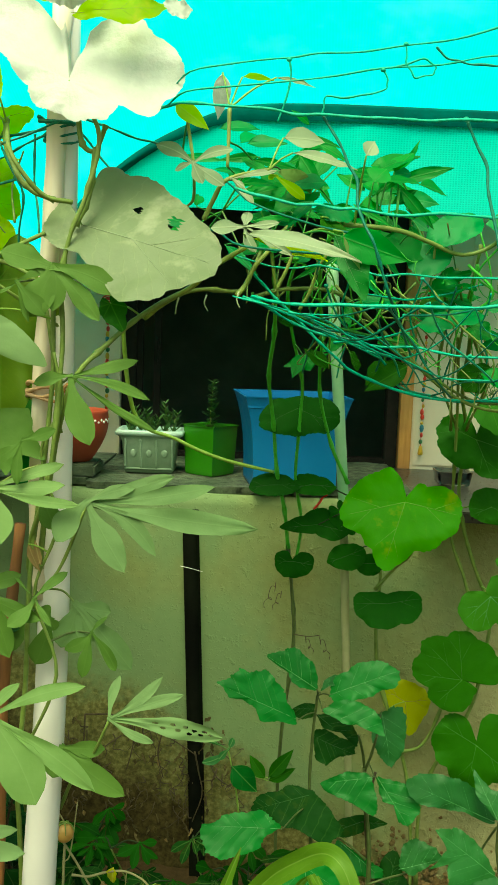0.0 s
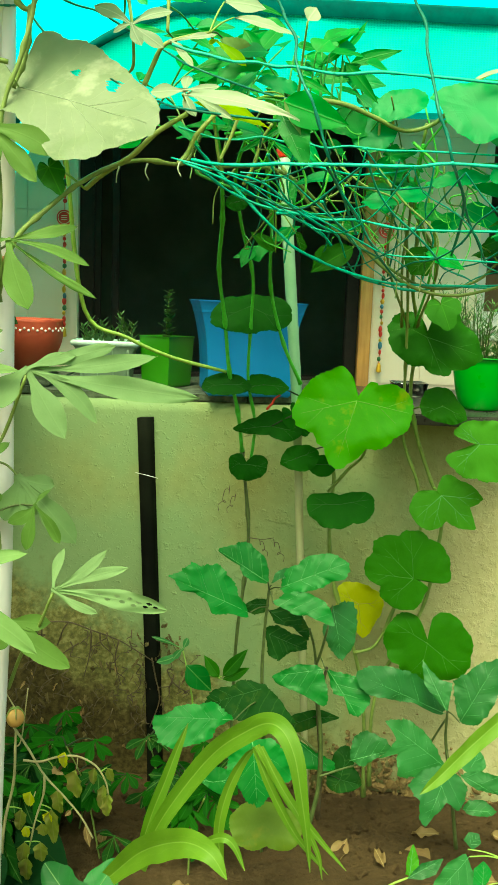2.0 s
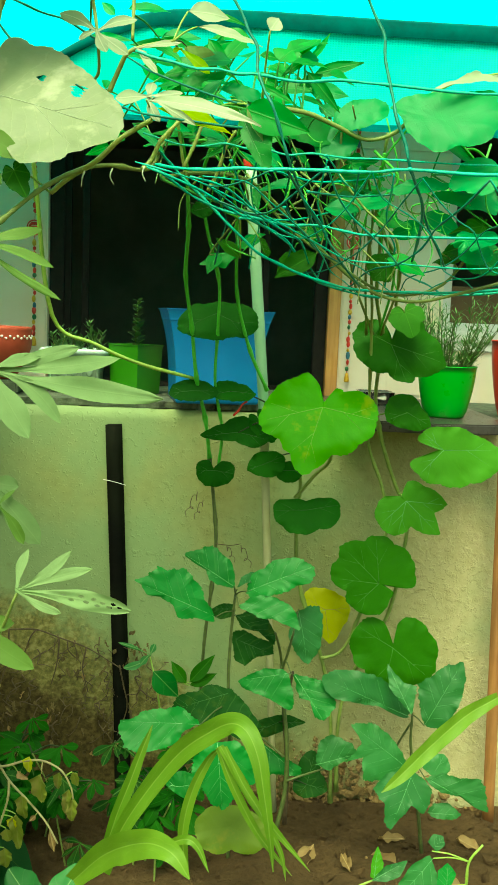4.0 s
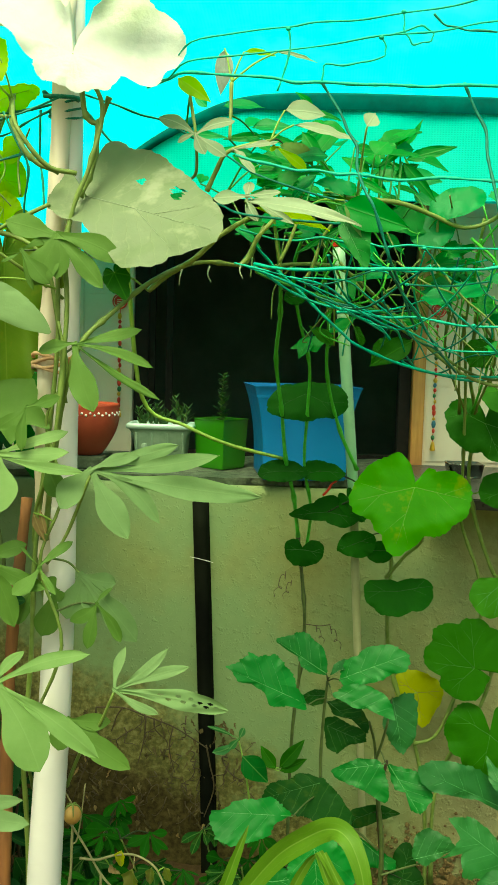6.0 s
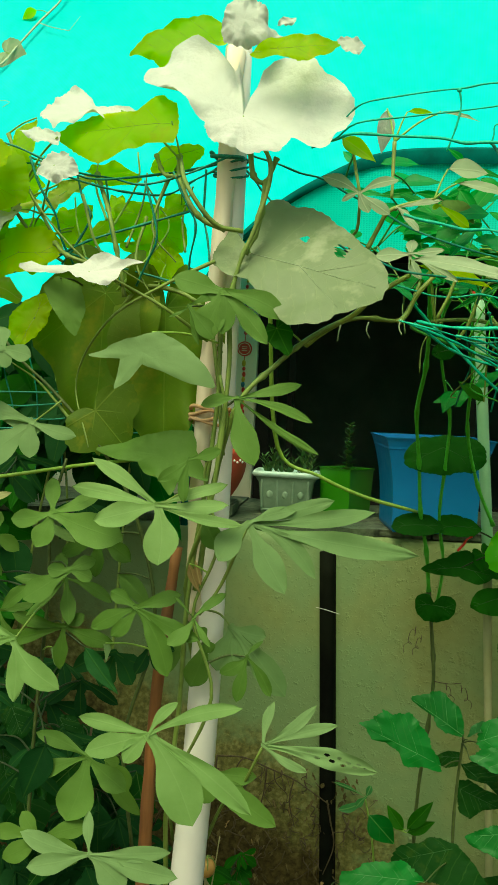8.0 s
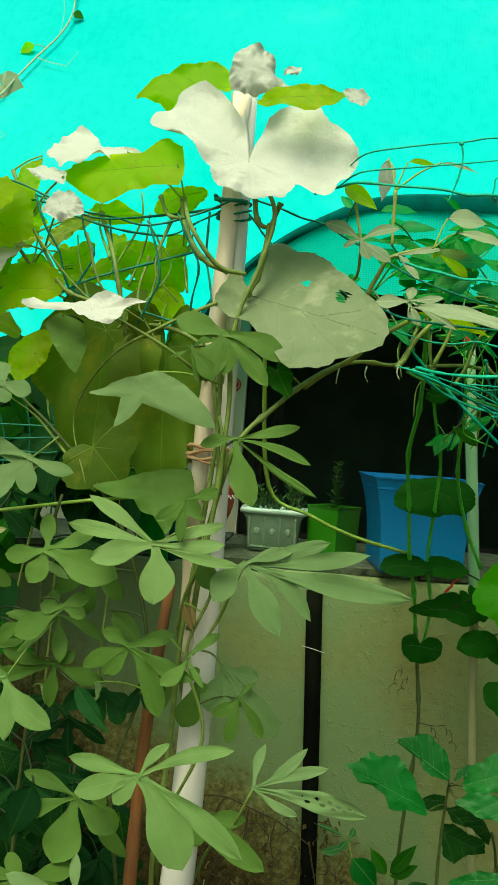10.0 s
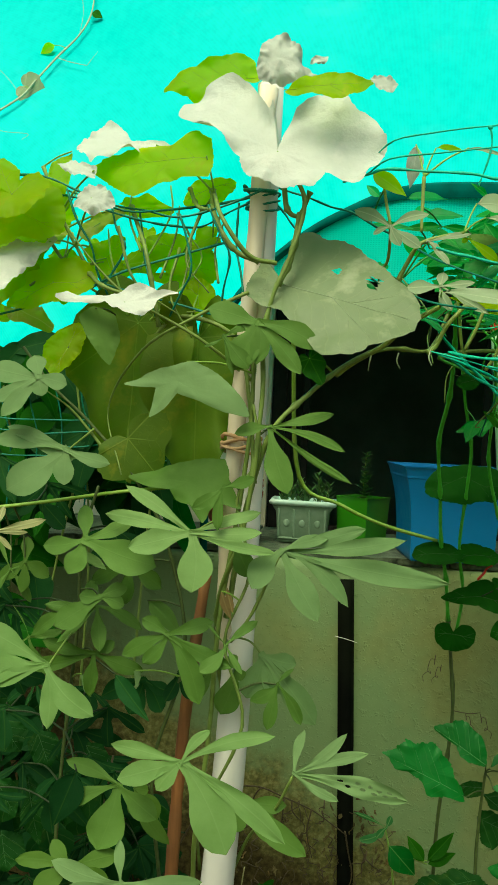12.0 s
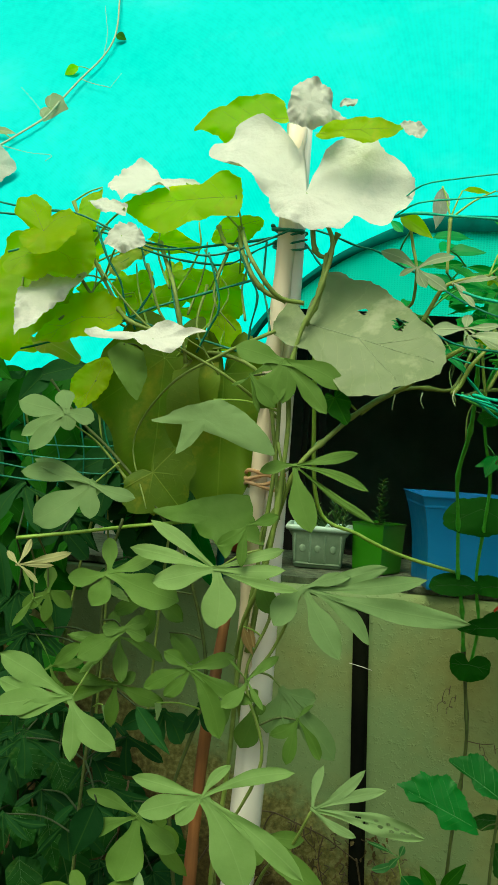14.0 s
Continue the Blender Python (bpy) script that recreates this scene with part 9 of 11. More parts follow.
rib_leaf(eggplant_b, (0.734, 2.290, 0.043), 26, -4, ((60, 0.021), (154, 0.031), (189, 0.043), (224, 0.031), (313, 0.031), (348, 0.049)), LEAF_EGG_TEAL, base=(192, 0.044), stalk_mat=STEM_DARK, teeth=0.045)
rib_leaf(eggplant_b, (0.707, 2.300, 0.146), 20, 0, ((3, 0.039), (58, 0.048), (115, 0.038), (169, 0.035), (290, 0.025)), LEAF_EGG_TEAL, stalk_mat=STEM_DARK)
eggplant_c = thing("eggplant", (0.72, 2.10, -0.15), "small eggplant seedling low in the bed", "plant", group='eggplants in the bed')
stem(eggplant_c, [(0.748, 2.100, -0.042), (0.751, 2.100, 0.017), (0.781, 2.100, 0.061)], 0.004, 0.003, mat=STEM_GREEN)
rib_leaf(eggplant_c, (0.522, 2.080, 0.021), 20, 6, ((82, 0.04), (140, 0.014), (240, 0.033), (262, 0.034), (296, 0.026), (359, 0.018)), LEAF_CUKE_MID, base=(259, 0.035), stalk_mat=STEM_GREEN)
rib_leaf(eggplant_c, (0.556, 2.070, 0.006), 30, -6, ((35, 0.05), (134, 0.018), (206, 0.05), (242, 0.025), (337, 0.023)), LEAF_EGG_TEAL, base=(206, 0.05), stalk_mat=STEM_GREEN)
rib_leaf(eggplant_c, (0.616, 2.050, -0.002), 24, 8, ((12, 0.051), (56, 0.063), (108, 0.038), (183, 0.046), (216, 0.074), (260, 0.052), (315, 0.052)), LEAF_EGG_TEAL, base=(46, 0.064), stalk_mat=STEM_GREEN)
rib_leaf(eggplant_c, (0.674, 2.120, 0.052), 26, -8, ((51, 0.023), (114, 0.021), (177, 0.021), (271, 0.02), (351, 0.021)), LEAF_EGG_TEAL, base=(240, 0.022), stalk_mat=STEM_GREEN)
rib_leaf(eggplant_c, (0.690, 2.100, -0.023), 24, 10, ((3, 0.036), (62, 0.034), (127, 0.018), (226, 0.029), (288, 0.032)), LEAF_EGG, base=(282, 0.029), stalk_mat=STEM_GREEN)
stem(eggplant_c, [(0.420, 2.080, -0.090), (0.468, 2.080, -0.047), (0.516, 2.080, -0.022)], 0.0035, 0.0025, mat=STEM_GREEN)

# Young corn with arching blades.
corn_plant = thing("corn_plant", (0.02, 1.85, -0.15), "young corn plant with arching bright green blades", "plant", group='corn in the bed')
stem(corn_plant, [(-0.163, 1.88, -0.18), (-0.163, 1.880, -0.169), (-0.153, 1.880, 0.030)], 0.011, 0.008)
strap_leaf(corn_plant, [(-0.101, 1.880, 0.114), (-0.066, 1.870, 0.217), (-0.009, 1.860, 0.317), (0.053, 1.840, 0.407), (0.111, 1.810, 0.466), (0.154, 1.780, 0.500), (0.184, 1.750, 0.497), (0.206, 1.730, 0.456), (0.219, 1.720, 0.393), (0.233, 1.720, 0.312), (0.246, 1.730, 0.217)], 0.048, LEAF_CORN, 0)
strap_leaf(corn_plant, [(-0.108, 1.890, 0.127), (-0.080, 1.885, 0.233), (-0.051, 1.880, 0.318), (-0.029, 1.880, 0.385), (-0.007, 1.880, 0.447)], 0.03, LEAF_CORN, 0.3)
strap_leaf(corn_plant, [(-0.163, 1.860, 0.107), (-0.101, 1.820, 0.187), (-0.047, 1.770, 0.242), (0.005, 1.720, 0.279), (0.050, 1.680, 0.282), (0.083, 1.660, 0.244)], 0.066, LEAF_CORN, 0)
strap_leaf(corn_plant, [(0.134, 1.800, 0.443), (0.167, 1.790, 0.394), (0.205, 1.785, 0.332), (0.251, 1.785, 0.272), (0.326, 1.790, 0.182)], 0.022, LEAF_CORN, 0.2)
strap_leaf(corn_plant, [(0.130, 1.810, 0.435), (0.157, 1.800, 0.371), (0.196, 1.800, 0.292), (0.230, 1.800, 0.238), (0.291, 1.800, 0.165)], 0.02, LEAF_CORN, 0.2)
strap_leaf(corn_plant, [(0.143, 1.790, 0.446), (0.181, 1.780, 0.375), (0.224, 1.775, 0.307), (0.263, 1.775, 0.230), (0.277, 1.780, 0.166)], 0.016, LEAF_CORN, 0.2)
strap_leaf(corn_plant, [(0.072, 1.860, 0.129), (0.064, 1.855, 0.227), (0.081, 1.850, 0.318), (0.111, 1.840, 0.391), (0.135, 1.830, 0.425)], 0.026, LEAF_CORN, 0.2)
strap_leaf(corn_plant, [(0.024, 1.830, 0.207), (0.070, 1.810, 0.235), (0.096, 1.800, 0.224), (0.120, 1.790, 0.176)], 0.02, LEAF_CORN, 0.2)
corn_b = thing("corn_plant", (0.85, 1.80, -0.15), "corn blade leaning in from a plant beside the bed", "plant", "corn in the bed")
stem(corn_b, [(0.95, 1.80, -0.18), (0.92, 1.80, 0.2), (0.86, 1.82, 0.42)], 0.010, 0.007)
strap_leaf(corn_b, [(0.698, 1.830, 0.547), (0.631, 1.810, 0.516), (0.555, 1.770, 0.471), (0.487, 1.730, 0.426), (0.446, 1.710, 0.399)], 0.04, LEAF_CORN, 0.3)

# Withering tomato plant with drooping yellow leaves and one fruit.
tomato_plant = thing("tomato_plant", (-0.24, 2.05, -0.15), "withering tomato plant with drooping yellow leaves", "plant")
stem(tomato_plant, [(-0.444, 2.050, -0.061), (-0.432, 2.050, 0.099), (-0.410, 2.050, 0.208), (-0.406, 2.050, 0.301), (-0.404, 2.050, 0.338)], 0.004, 0.0028, mat=STEM_KHAKI)
stem(tomato_plant, [(-0.409, 2.050, 0.342), (-0.378, 2.050, 0.294), (-0.339, 2.050, 0.227), (-0.299, 2.050, 0.182), (-0.256, 2.050, 0.129), (-0.227, 2.050, 0.075)], 0.003, 0.0021, mat=STEM_KHAKI)
stem(tomato_plant, [(-0.339, 2.050, 0.227), (-0.342, 2.050, 0.180), (-0.360, 2.050, 0.117), (-0.371, 2.050, 0.062)], 0.003, 0.0021, mat=STEM_KHAKI)
stem(tomato_plant, [(-0.388, 2.050, 0.263), (-0.349, 2.050, 0.261), (-0.307, 2.050, 0.274), (-0.264, 2.050, 0.276), (-0.222, 2.050, 0.254), (-0.200, 2.050, 0.217), (-0.193, 2.050, 0.186)], 0.003, 0.0021, mat=STEM_KHAKI)
stem(tomato_plant, [(-0.406, 2.050, 0.293), (-0.392, 2.050, 0.316), (-0.377, 2.050, 0.437)], 0.002, 0.0014, mat=STEM_KHAKI)
stem(tomato_plant, [(-0.404, 2.050, 0.384), (-0.430, 2.050, 0.431)], 0.002, 0.0014, mat=STEM_KHAKI)
stem(tomato_plant, [(-0.264, 2.050, 0.276), (-0.266, 2.050, 0.245)], 0.0015, 0.00105, mat=STEM_KHAKI)
stem(tomato_plant, [(-0.360, 2.050, 0.187), (-0.367, 2.050, 0.164)], 0.0015, 0.00105, mat=STEM_KHAKI)
blade_leaf(tomato_plant, (-0.294, 2.050, 0.286), 0, -12, -96, 0.043, 0.024, LEAF_YELLOW, wave=0.06, cup=0.6, teeth=0.1)
blade_leaf(tomato_plant, (-0.268, 2.050, 0.245), 0, -22, -92, 0.078, 0.043, LEAF_OLIVE, wave=0.06, cup=0.6, teeth=0.1)
blade_leaf(tomato_plant, (-0.225, 2.050, 0.250), 0, -12, -99, 0.048, 0.021, LEAF_OLIVE, wave=0.06, cup=0.6, teeth=0.1)
blade_leaf(tomato_plant, (-0.204, 2.050, 0.209), 0, -4, -99, 0.068, 0.023, LEAF_OLIVE, wave=0.06, cup=0.6, teeth=0.1)
blade_leaf(tomato_plant, (-0.194, 2.050, 0.186), 0, -12, -95, 0.063, 0.027, LEAF_OLIVE, wave=0.06, cup=0.6, teeth=0.1)
blade_leaf(tomato_plant, (-0.197, 2.050, 0.251), 0, 22, -70, 0.043, 0.020, LEAF_OLIVE, wave=0.06, cup=0.6, teeth=0.1)
blade_leaf(tomato_plant, (-0.371, 2.050, 0.187), 0, -12, -100, 0.041, 0.030, LEAF_YELLOW, wave=0.06, cup=0.6, teeth=0.1)
blade_leaf(tomato_plant, (-0.392, 2.050, 0.143), 0, 6, -97, 0.059, 0.028, LEAF_OLIVE, wave=0.06, cup=0.6, teeth=0.1)
blade_leaf(tomato_plant, (-0.310, 2.050, 0.193), 0, -12, -87, 0.066, 0.030, LEAF_OLIVE, wave=0.06, cup=0.6, teeth=0.1)
blade_leaf(tomato_plant, (-0.324, 2.050, 0.146), 0, 6, -86, 0.095, 0.031, LEAF_OLIVE, wave=0.06, cup=0.6, teeth=0.1)
blade_leaf(tomato_plant, (-0.346, 2.050, 0.110), 0, 6, -78, 0.037, 0.028, LEAF_OLIVE, wave=0.06, cup=0.6, teeth=0.1)
blade_leaf(tomato_plant, (-0.385, 2.050, 0.061), 0, 14, -99, 0.055, 0.031, LEAF_OLIVE, wave=0.06, cup=0.6, teeth=0.1)
blade_leaf(tomato_plant, (-0.349, 2.050, 0.062), 0, 14, -87, 0.056, 0.033, LEAF_OLIVE, wave=0.06, cup=0.6, teeth=0.1)
blade_leaf(tomato_plant, (-0.378, 2.050, 0.022), 0, -12, -97, 0.066, 0.036, LEAF_OLIVE, wave=0.06, cup=0.6, teeth=0.1)
blade_leaf(tomato_plant, (-0.385, 2.050, 0.100), 0, 14, -78, 0.033, 0.020, LEAF_YELLOW, wave=0.06, cup=0.6, teeth=0.1)
blade_leaf(tomato_plant, (-0.331, 2.050, 0.138), 0, -12, -91, 0.036, 0.025, LEAF_YELLOW, wave=0.06, cup=0.6, teeth=0.1)
blade_leaf(tomato_plant, (-0.247, 2.060, 0.100), 18, 14, -79, 0.051, 0.018, LEAF_DRY, wave=0.15, cup=0.8)
blade_leaf(tomato_plant, (-0.280, 2.060, 0.138), 25, 14, -138, 0.019, 0.013, LEAF_DRY, wave=0.15, cup=0.8)
blade_leaf(tomato_plant, (-0.323, 2.060, 0.245), 12, -22, -30, 0.031, 0.017, LEAF_DRY, wave=0.15, cup=0.8)
tomato = part("fruit", ball(bmesh.new(), (-0.401, 2.030, 0.375), 0.021, (0.95, 0.95, 1.05), 16), FRUIT, tomato_plant, "split orange-brown fruit")
for k in range(5):
    a = k * 1.257
    part("sepal", tube(bmesh.new(), [(-0.401, 2.030, 0.398), (-0.401 + 0.014 * math.cos(a), 2.030 + 0.014 * math.sin(a), 0.395), (-0.401 + 0.022 * math.cos(a), 2.030 + 0.022 * math.sin(a), 0.379)], 0.0025, 0.001, 5, 4), STEM_OLIVE, tomato)

# Low weeds, okra seedlings and withered creepers at the wall's foot.
weeds = thing("weed_patch", (-0.15, 2.45, -0.15), "low dark green weeds at the foot of the wall", "weeds")
rng = random.Random(4)
for k in range(14):
    x = rng.uniform(-0.62, 0.12)
    y = rng.uniform(2.15, 2.62)
    stem(weeds, [(x, y, -0.17), (x + rng.uniform(-0.03, 0.03), y, -0.02), (x + rng.uniform(-0.06, 0.06), y - 0.03, rng.uniform(0.02, 0.13))], 0.003, 0.002, STEM_OLIVE)
    for m in range(5):
        palm_leaf(weeds, (x + rng.uniform(-0.08, 0.08), y + rng.uniform(-0.06, 0.04), rng.uniform(-0.09, 0.13)), rng.uniform(30, 75), rng.uniform(-60, 60), tuple((a + rng.uniform(-8, 8), rng.uniform(0.045, 0.085)) for a in (-165, -125, -85, -45, -5)), 0.40, rng.choice((LEAF_CUKE_SHADED, LEAF_EGG_SHADED, LEAF_CUKE_SHADED)))
big_weed = thing("broadleaf_weed", (-0.1, 1.95, -0.16), "broad-leaved seedling with dull green leaves low in the bed", "plant")
stem(big_weed, [(-0.244, 1.950, -0.209), (-0.242, 1.950, -0.122), (-0.237, 1.940, -0.036)], 0.004, 0.003, mat=STEM_OLIVE)
blade_leaf(big_weed, (-0.235, 1.930, -0.029), 30, -4, 137, 0.136, 0.094, LEAF_EGG_TEAL, teeth=0.1)
blade_leaf(big_weed, (-0.229, 1.930, -0.029), 30, -12, 66, 0.128, 0.081, LEAF_EGG, teeth=0.1)
blade_leaf(big_weed, (-0.240, 1.920, -0.029), 40, 14, 173, 0.134, 0.079, LEAF_EGG_TEAL, teeth=0.1)
okra = thing("okra_seedling", (-0.08, 2.55, -0.16), "okra seedling with hand-shaped leaves by the wall", "plant")
stem(okra, [(-0.020, 2.550, 0.147), (-0.035, 2.540, 0.252), (-0.055, 2.520, 0.350)], 0.003, 0.002, mat=STEM_GREEN)
palm_leaf(okra, (-0.055, 2.500, 0.364), 18, 14, ((156, 0.096), (-156, 0.083), (60, 0.037), (-137, 0.040)), 0.31, LEAF_EGG_TEAL)
blade_leaf(okra, (-0.045, 2.500, 0.318), 12, 6, -46, 0.105, 0.070, LEAF_EGG)
blade_leaf(okra, (0.056, 2.500, 0.287), 12, -4, 49, 0.101, 0.040, LEAF_CUKE)
blade_leaf(okra, (0.049, 2.500, 0.284), 12, -12, 134, 0.074, 0.038, LEAF_CUKE)
blade_leaf(okra, (0.057, 2.500, 0.279), 12, 6, 20, 0.083, 0.034, LEAF_CUKE)
dead_vine = thing("dry_creeper", (-0.3, 2.77, -0.1), "withered brown creeper clinging to the wall", "vine")
stem(dead_vine, [(-0.496, 2.760, 0.333), (-0.415, 2.760, 0.335), (-0.345, 2.760, 0.312), (-0.263, 2.760, 0.283), (-0.192, 2.760, 0.241), (-0.156, 2.760, 0.218)], 0.0028, 0.0016, mat=STEM_BROWN)
stem(dead_vine, [(-0.496, 2.760, 0.333), (-0.501, 2.760, 0.235), (-0.531, 2.760, 0.136), (-0.566, 2.760, 0.036)], 0.0028, 0.0016, mat=STEM_BROWN)
stem(dead_vine, [(-0.415, 2.760, 0.335), (-0.432, 2.760, 0.310), (-0.449, 2.760, 0.261)], 0.0028, 0.0016, mat=STEM_BROWN)
stem(dead_vine, [(-0.162, 2.760, 0.230), (-0.149, 2.760, 0.168), (-0.136, 2.760, 0.094), (-0.164, 2.760, 0.005)], 0.0028, 0.0016, mat=STEM_BROWN)
stem(dead_vine, [(-0.345, 2.760, 0.312), (-0.350, 2.760, 0.238), (-0.367, 2.760, 0.164)], 0.0028, 0.0016, mat=STEM_BROWN)
stem(dead_vine, [(-0.263, 2.760, 0.283), (-0.273, 2.760, 0.215), (-0.255, 2.760, 0.141)], 0.0028, 0.0016, mat=STEM_BROWN)
for k in range(90):
    x, z = rng.uniform(-0.60, -0.02), rng.uniform(0.02, 0.33)
    line = [(x, 2.785, z)]
    for m in range(4):
        line.append((line[-1][0] + rng.uniform(-0.026, 0.026), rng.uniform(2.765, 2.788), line[-1][2] - rng.uniform(-0.004, 0.028)))
    stem(dead_vine, line, rng.uniform(0.0012, 0.0026), 0.0008, STEM_BROWN, name="dry_twig")
for k in range(90):
    x, z = rng.uniform(-0.58, 0.0), rng.uniform(-0.05, 0.34)
    if z > 0.22 and rng.random() < 0.5:
        x = rng.uniform(-0.16, -0.10)
    blade_leaf(dead_vine, (x, rng.uniform(2.755, 2.785), z), rng.uniform(-10, 40), rng.uniform(-40, 40), rng.uniform(-130, -50), rng.uniform(0.015, 0.04), rng.uniform(0.006, 0.014), LEAF_DRY if k % 6 == 0 else LEAF_DRY_DARK, cup=0.9, wave=0.2, stalk=False)

# A thin runner lying on the canopy.
canopy_runner = thing("creeper", (-1.15, 3.2, 2.3), "thin pale runner with small leaves on the shade cloth", "vine")
stem(canopy_runner, [(-1.943, 3.392, 2.381), (-1.790, 3.446, 2.456), (-1.717, 3.484, 2.509), (-1.660, 3.527, 2.568), (-1.582, 3.590, 2.655), (-1.553, 3.644, 2.731), (-1.499, 3.742, 2.867), (-1.440, 3.838, 3.000), (-1.423, 3.937, 3.138), (-1.465, 4.095, 3.357), (-1.520, 4.266, 3.595)], 0.005, 0.0035, mat=STEM_PALE)
stem(canopy_runner, [(-1.499, 3.742, 2.867), (-1.439, 3.725, 2.843), (-1.361, 3.711, 2.823)], 0.0018, 0.00126, mat=STEM_PALE)
stem(canopy_runner, [(-1.361, 3.711, 2.823), (-1.335, 3.768, 2.903)], 0.001, 0.0007, mat=STEM_PALE)
stem(canopy_runner, [(-1.582, 3.590, 2.655), (-1.657, 3.649, 2.738), (-1.737, 3.704, 2.814)], 0.001, 0.0007, mat=STEM_PALE)
stem(canopy_runner, [(-1.717, 3.484, 2.509), (-1.591, 3.461, 2.476), (-1.497, 3.454, 2.466), (-1.510, 3.433, 2.438)], 0.0012, 0.00084, mat=STEM_PALE)
stem(canopy_runner, [(-1.440, 3.838, 3.000), (-1.461, 3.937, 3.138), (-1.522, 4.068, 3.319)], 0.0012, 0.00084, mat=STEM_PALE)
heart_leaf(canopy_runner, (-1.586, 3.628, 2.709), 10, 22, -17, 0.082, 0.129, LEAF_TRELLIS_PALE)
blade_leaf(canopy_runner, (-1.528, 3.793, 2.938), 12, 6, -150, 0.070, 0.052, LEAF_GOURD_LIT)
blade_leaf(canopy_runner, (-1.421, 3.932, 3.131), 25, 14, -15, 0.048, 0.052, LEAF_CUKE)
heart_leaf(canopy_runner, (-1.693, 3.362, 2.401), 10, 14, -2, 0.084, 0.135, LEAF_GOURD_SUNLIT)
blade_leaf(canopy_runner, (-1.769, 3.540, 2.585), 12, -22, -9, 0.102, 0.032, LEAF_TRELLIS_PALE)

# Green nylon trellis net strung between the posts.
net = thing("trellis_net", (0.3, 1.7, 1.55), "green knotted nylon trellis net strung over the bed", "net")
part("cord", tube(bmesh.new(), [(-0.222, 1.830, 1.901), (-0.179, 1.785, 1.914), (-0.140, 1.720, 1.929), (-0.074, 1.720, 1.943), (-0.007, 1.720, 1.953), (0.034, 1.720, 1.957), (0.075, 1.720, 1.965), (0.145, 1.720, 1.969), (0.220, 1.720, 1.982), (0.306, 1.720, 1.995), (0.390, 1.720, 2.021)], 0.0017, sides=5, steps=4, rough=0.5), ROPE, net)
part("cord", tube(bmesh.new(), [(-0.231, 1.830, 1.882), (-0.188, 1.785, 1.885), (-0.147, 1.720, 1.896), (-0.067, 1.720, 1.907), (0.017, 1.720, 1.917), (0.104, 1.720, 1.929), (0.182, 1.720, 1.944), (0.284, 1.720, 1.953), (0.379, 1.720, 1.971), (0.524, 1.720, 1.969), (0.672, 1.720, 1.984)], 0.0017, sides=5, steps=4, rough=0.5), ROPE, net)
part("cord", tube(bmesh.new(), [(-0.222, 1.830, 1.892), (-0.186, 1.785, 1.885), (-0.151, 1.720, 1.878), (-0.083, 1.720, 1.875), (-0.002, 1.720, 1.872), (0.040, 1.720, 1.864), (0.085, 1.720, 1.866), (0.145, 1.720, 1.863), (0.208, 1.720, 1.863), (0.268, 1.720, 1.861), (0.331, 1.720, 1.865), (0.506, 1.720, 1.863), (0.680, 1.720, 1.878)], 0.0029, sides=5, steps=4, rough=0.5), ROPE, net)
part("cord", tube(bmesh.new(), [(0.026, 1.720, 1.955), (0.030, 1.720, 1.931), (0.028, 1.720, 1.909), (0.020, 1.720, 1.879), (0.010, 1.720, 1.850)], 0.0017, sides=5, steps=4, rough=0.5), ROPE, net)
part("cord", tube(bmesh.new(), [(0.221, 1.720, 1.984), (0.223, 1.720, 1.966), (0.223, 1.720, 1.953), (0.232, 1.720, 1.941), (0.239, 1.720, 1.930), (0.254, 1.720, 1.934), (0.268, 1.720, 1.936), (0.271, 1.720, 1.943), (0.273, 1.720, 1.949), (0.263, 1.720, 1.956), (0.251, 1.720, 1.962), (0.224, 1.720, 1.952), (0.197, 1.720, 1.945)], 0.0016, sides=5, steps=4, rough=0.5), ROPE, net)
part("cord", tube(bmesh.new(), [(0.185, 1.720, 1.941), (0.190, 1.720, 1.934), (0.193, 1.720, 1.926), (0.192, 1.720, 1.918), (0.191, 1.720, 1.911), (0.170, 1.720, 1.903), (0.152, 1.720, 1.900), (0.121, 1.720, 1.894), (0.091, 1.720, 1.896), (0.088, 1.720, 1.879), (0.085, 1.720, 1.866)], 0.0016, sides=5, steps=4, rough=0.5), ROPE, net)
part("cord", tube(bmesh.new(), [(0.272, 1.720, 1.981), (0.281, 1.720, 1.972), (0.292, 1.720, 1.963), (0.311, 1.720, 1.960), (0.329, 1.720, 1.955), (0.353, 1.720, 1.955), (0.380, 1.720, 1.953)], 0.0019, sides=5, steps=4, rough=0.5), ROPE_DARK, net)
part("cord", tube(bmesh.new(), [(-0.058, 1.700, 1.737), (-0.029, 1.700, 1.728), (0.005, 1.700, 1.722), (0.046, 1.700, 1.713), (0.084, 1.700, 1.714), (0.118, 1.700, 1.708), (0.152, 1.700, 1.709), (0.222, 1.700, 1.700), (0.291, 1.700, 1.706), (0.339, 1.700, 1.704), (0.392, 1.700, 1.702), (0.537, 1.700, 1.695), (0.686, 1.700, 1.705)], 0.0029, sides=5, steps=4, rough=0.5), ROPE, net)
part("cord", tube(bmesh.new(), [(-0.023, 1.750, 1.559), (0.008, 1.725, 1.551), (0.044, 1.700, 1.546), (0.087, 1.685, 1.545), (0.128, 1.670, 1.547), (0.166, 1.665, 1.546), (0.205, 1.660, 1.547), (0.260, 1.660, 1.548), (0.309, 1.660, 1.548), (0.363, 1.660, 1.550), (0.415, 1.660, 1.556), (0.539, 1.660, 1.553), (0.669, 1.660, 1.560)], 0.0031, sides=5, steps=4, rough=0.5), ROPE, net)
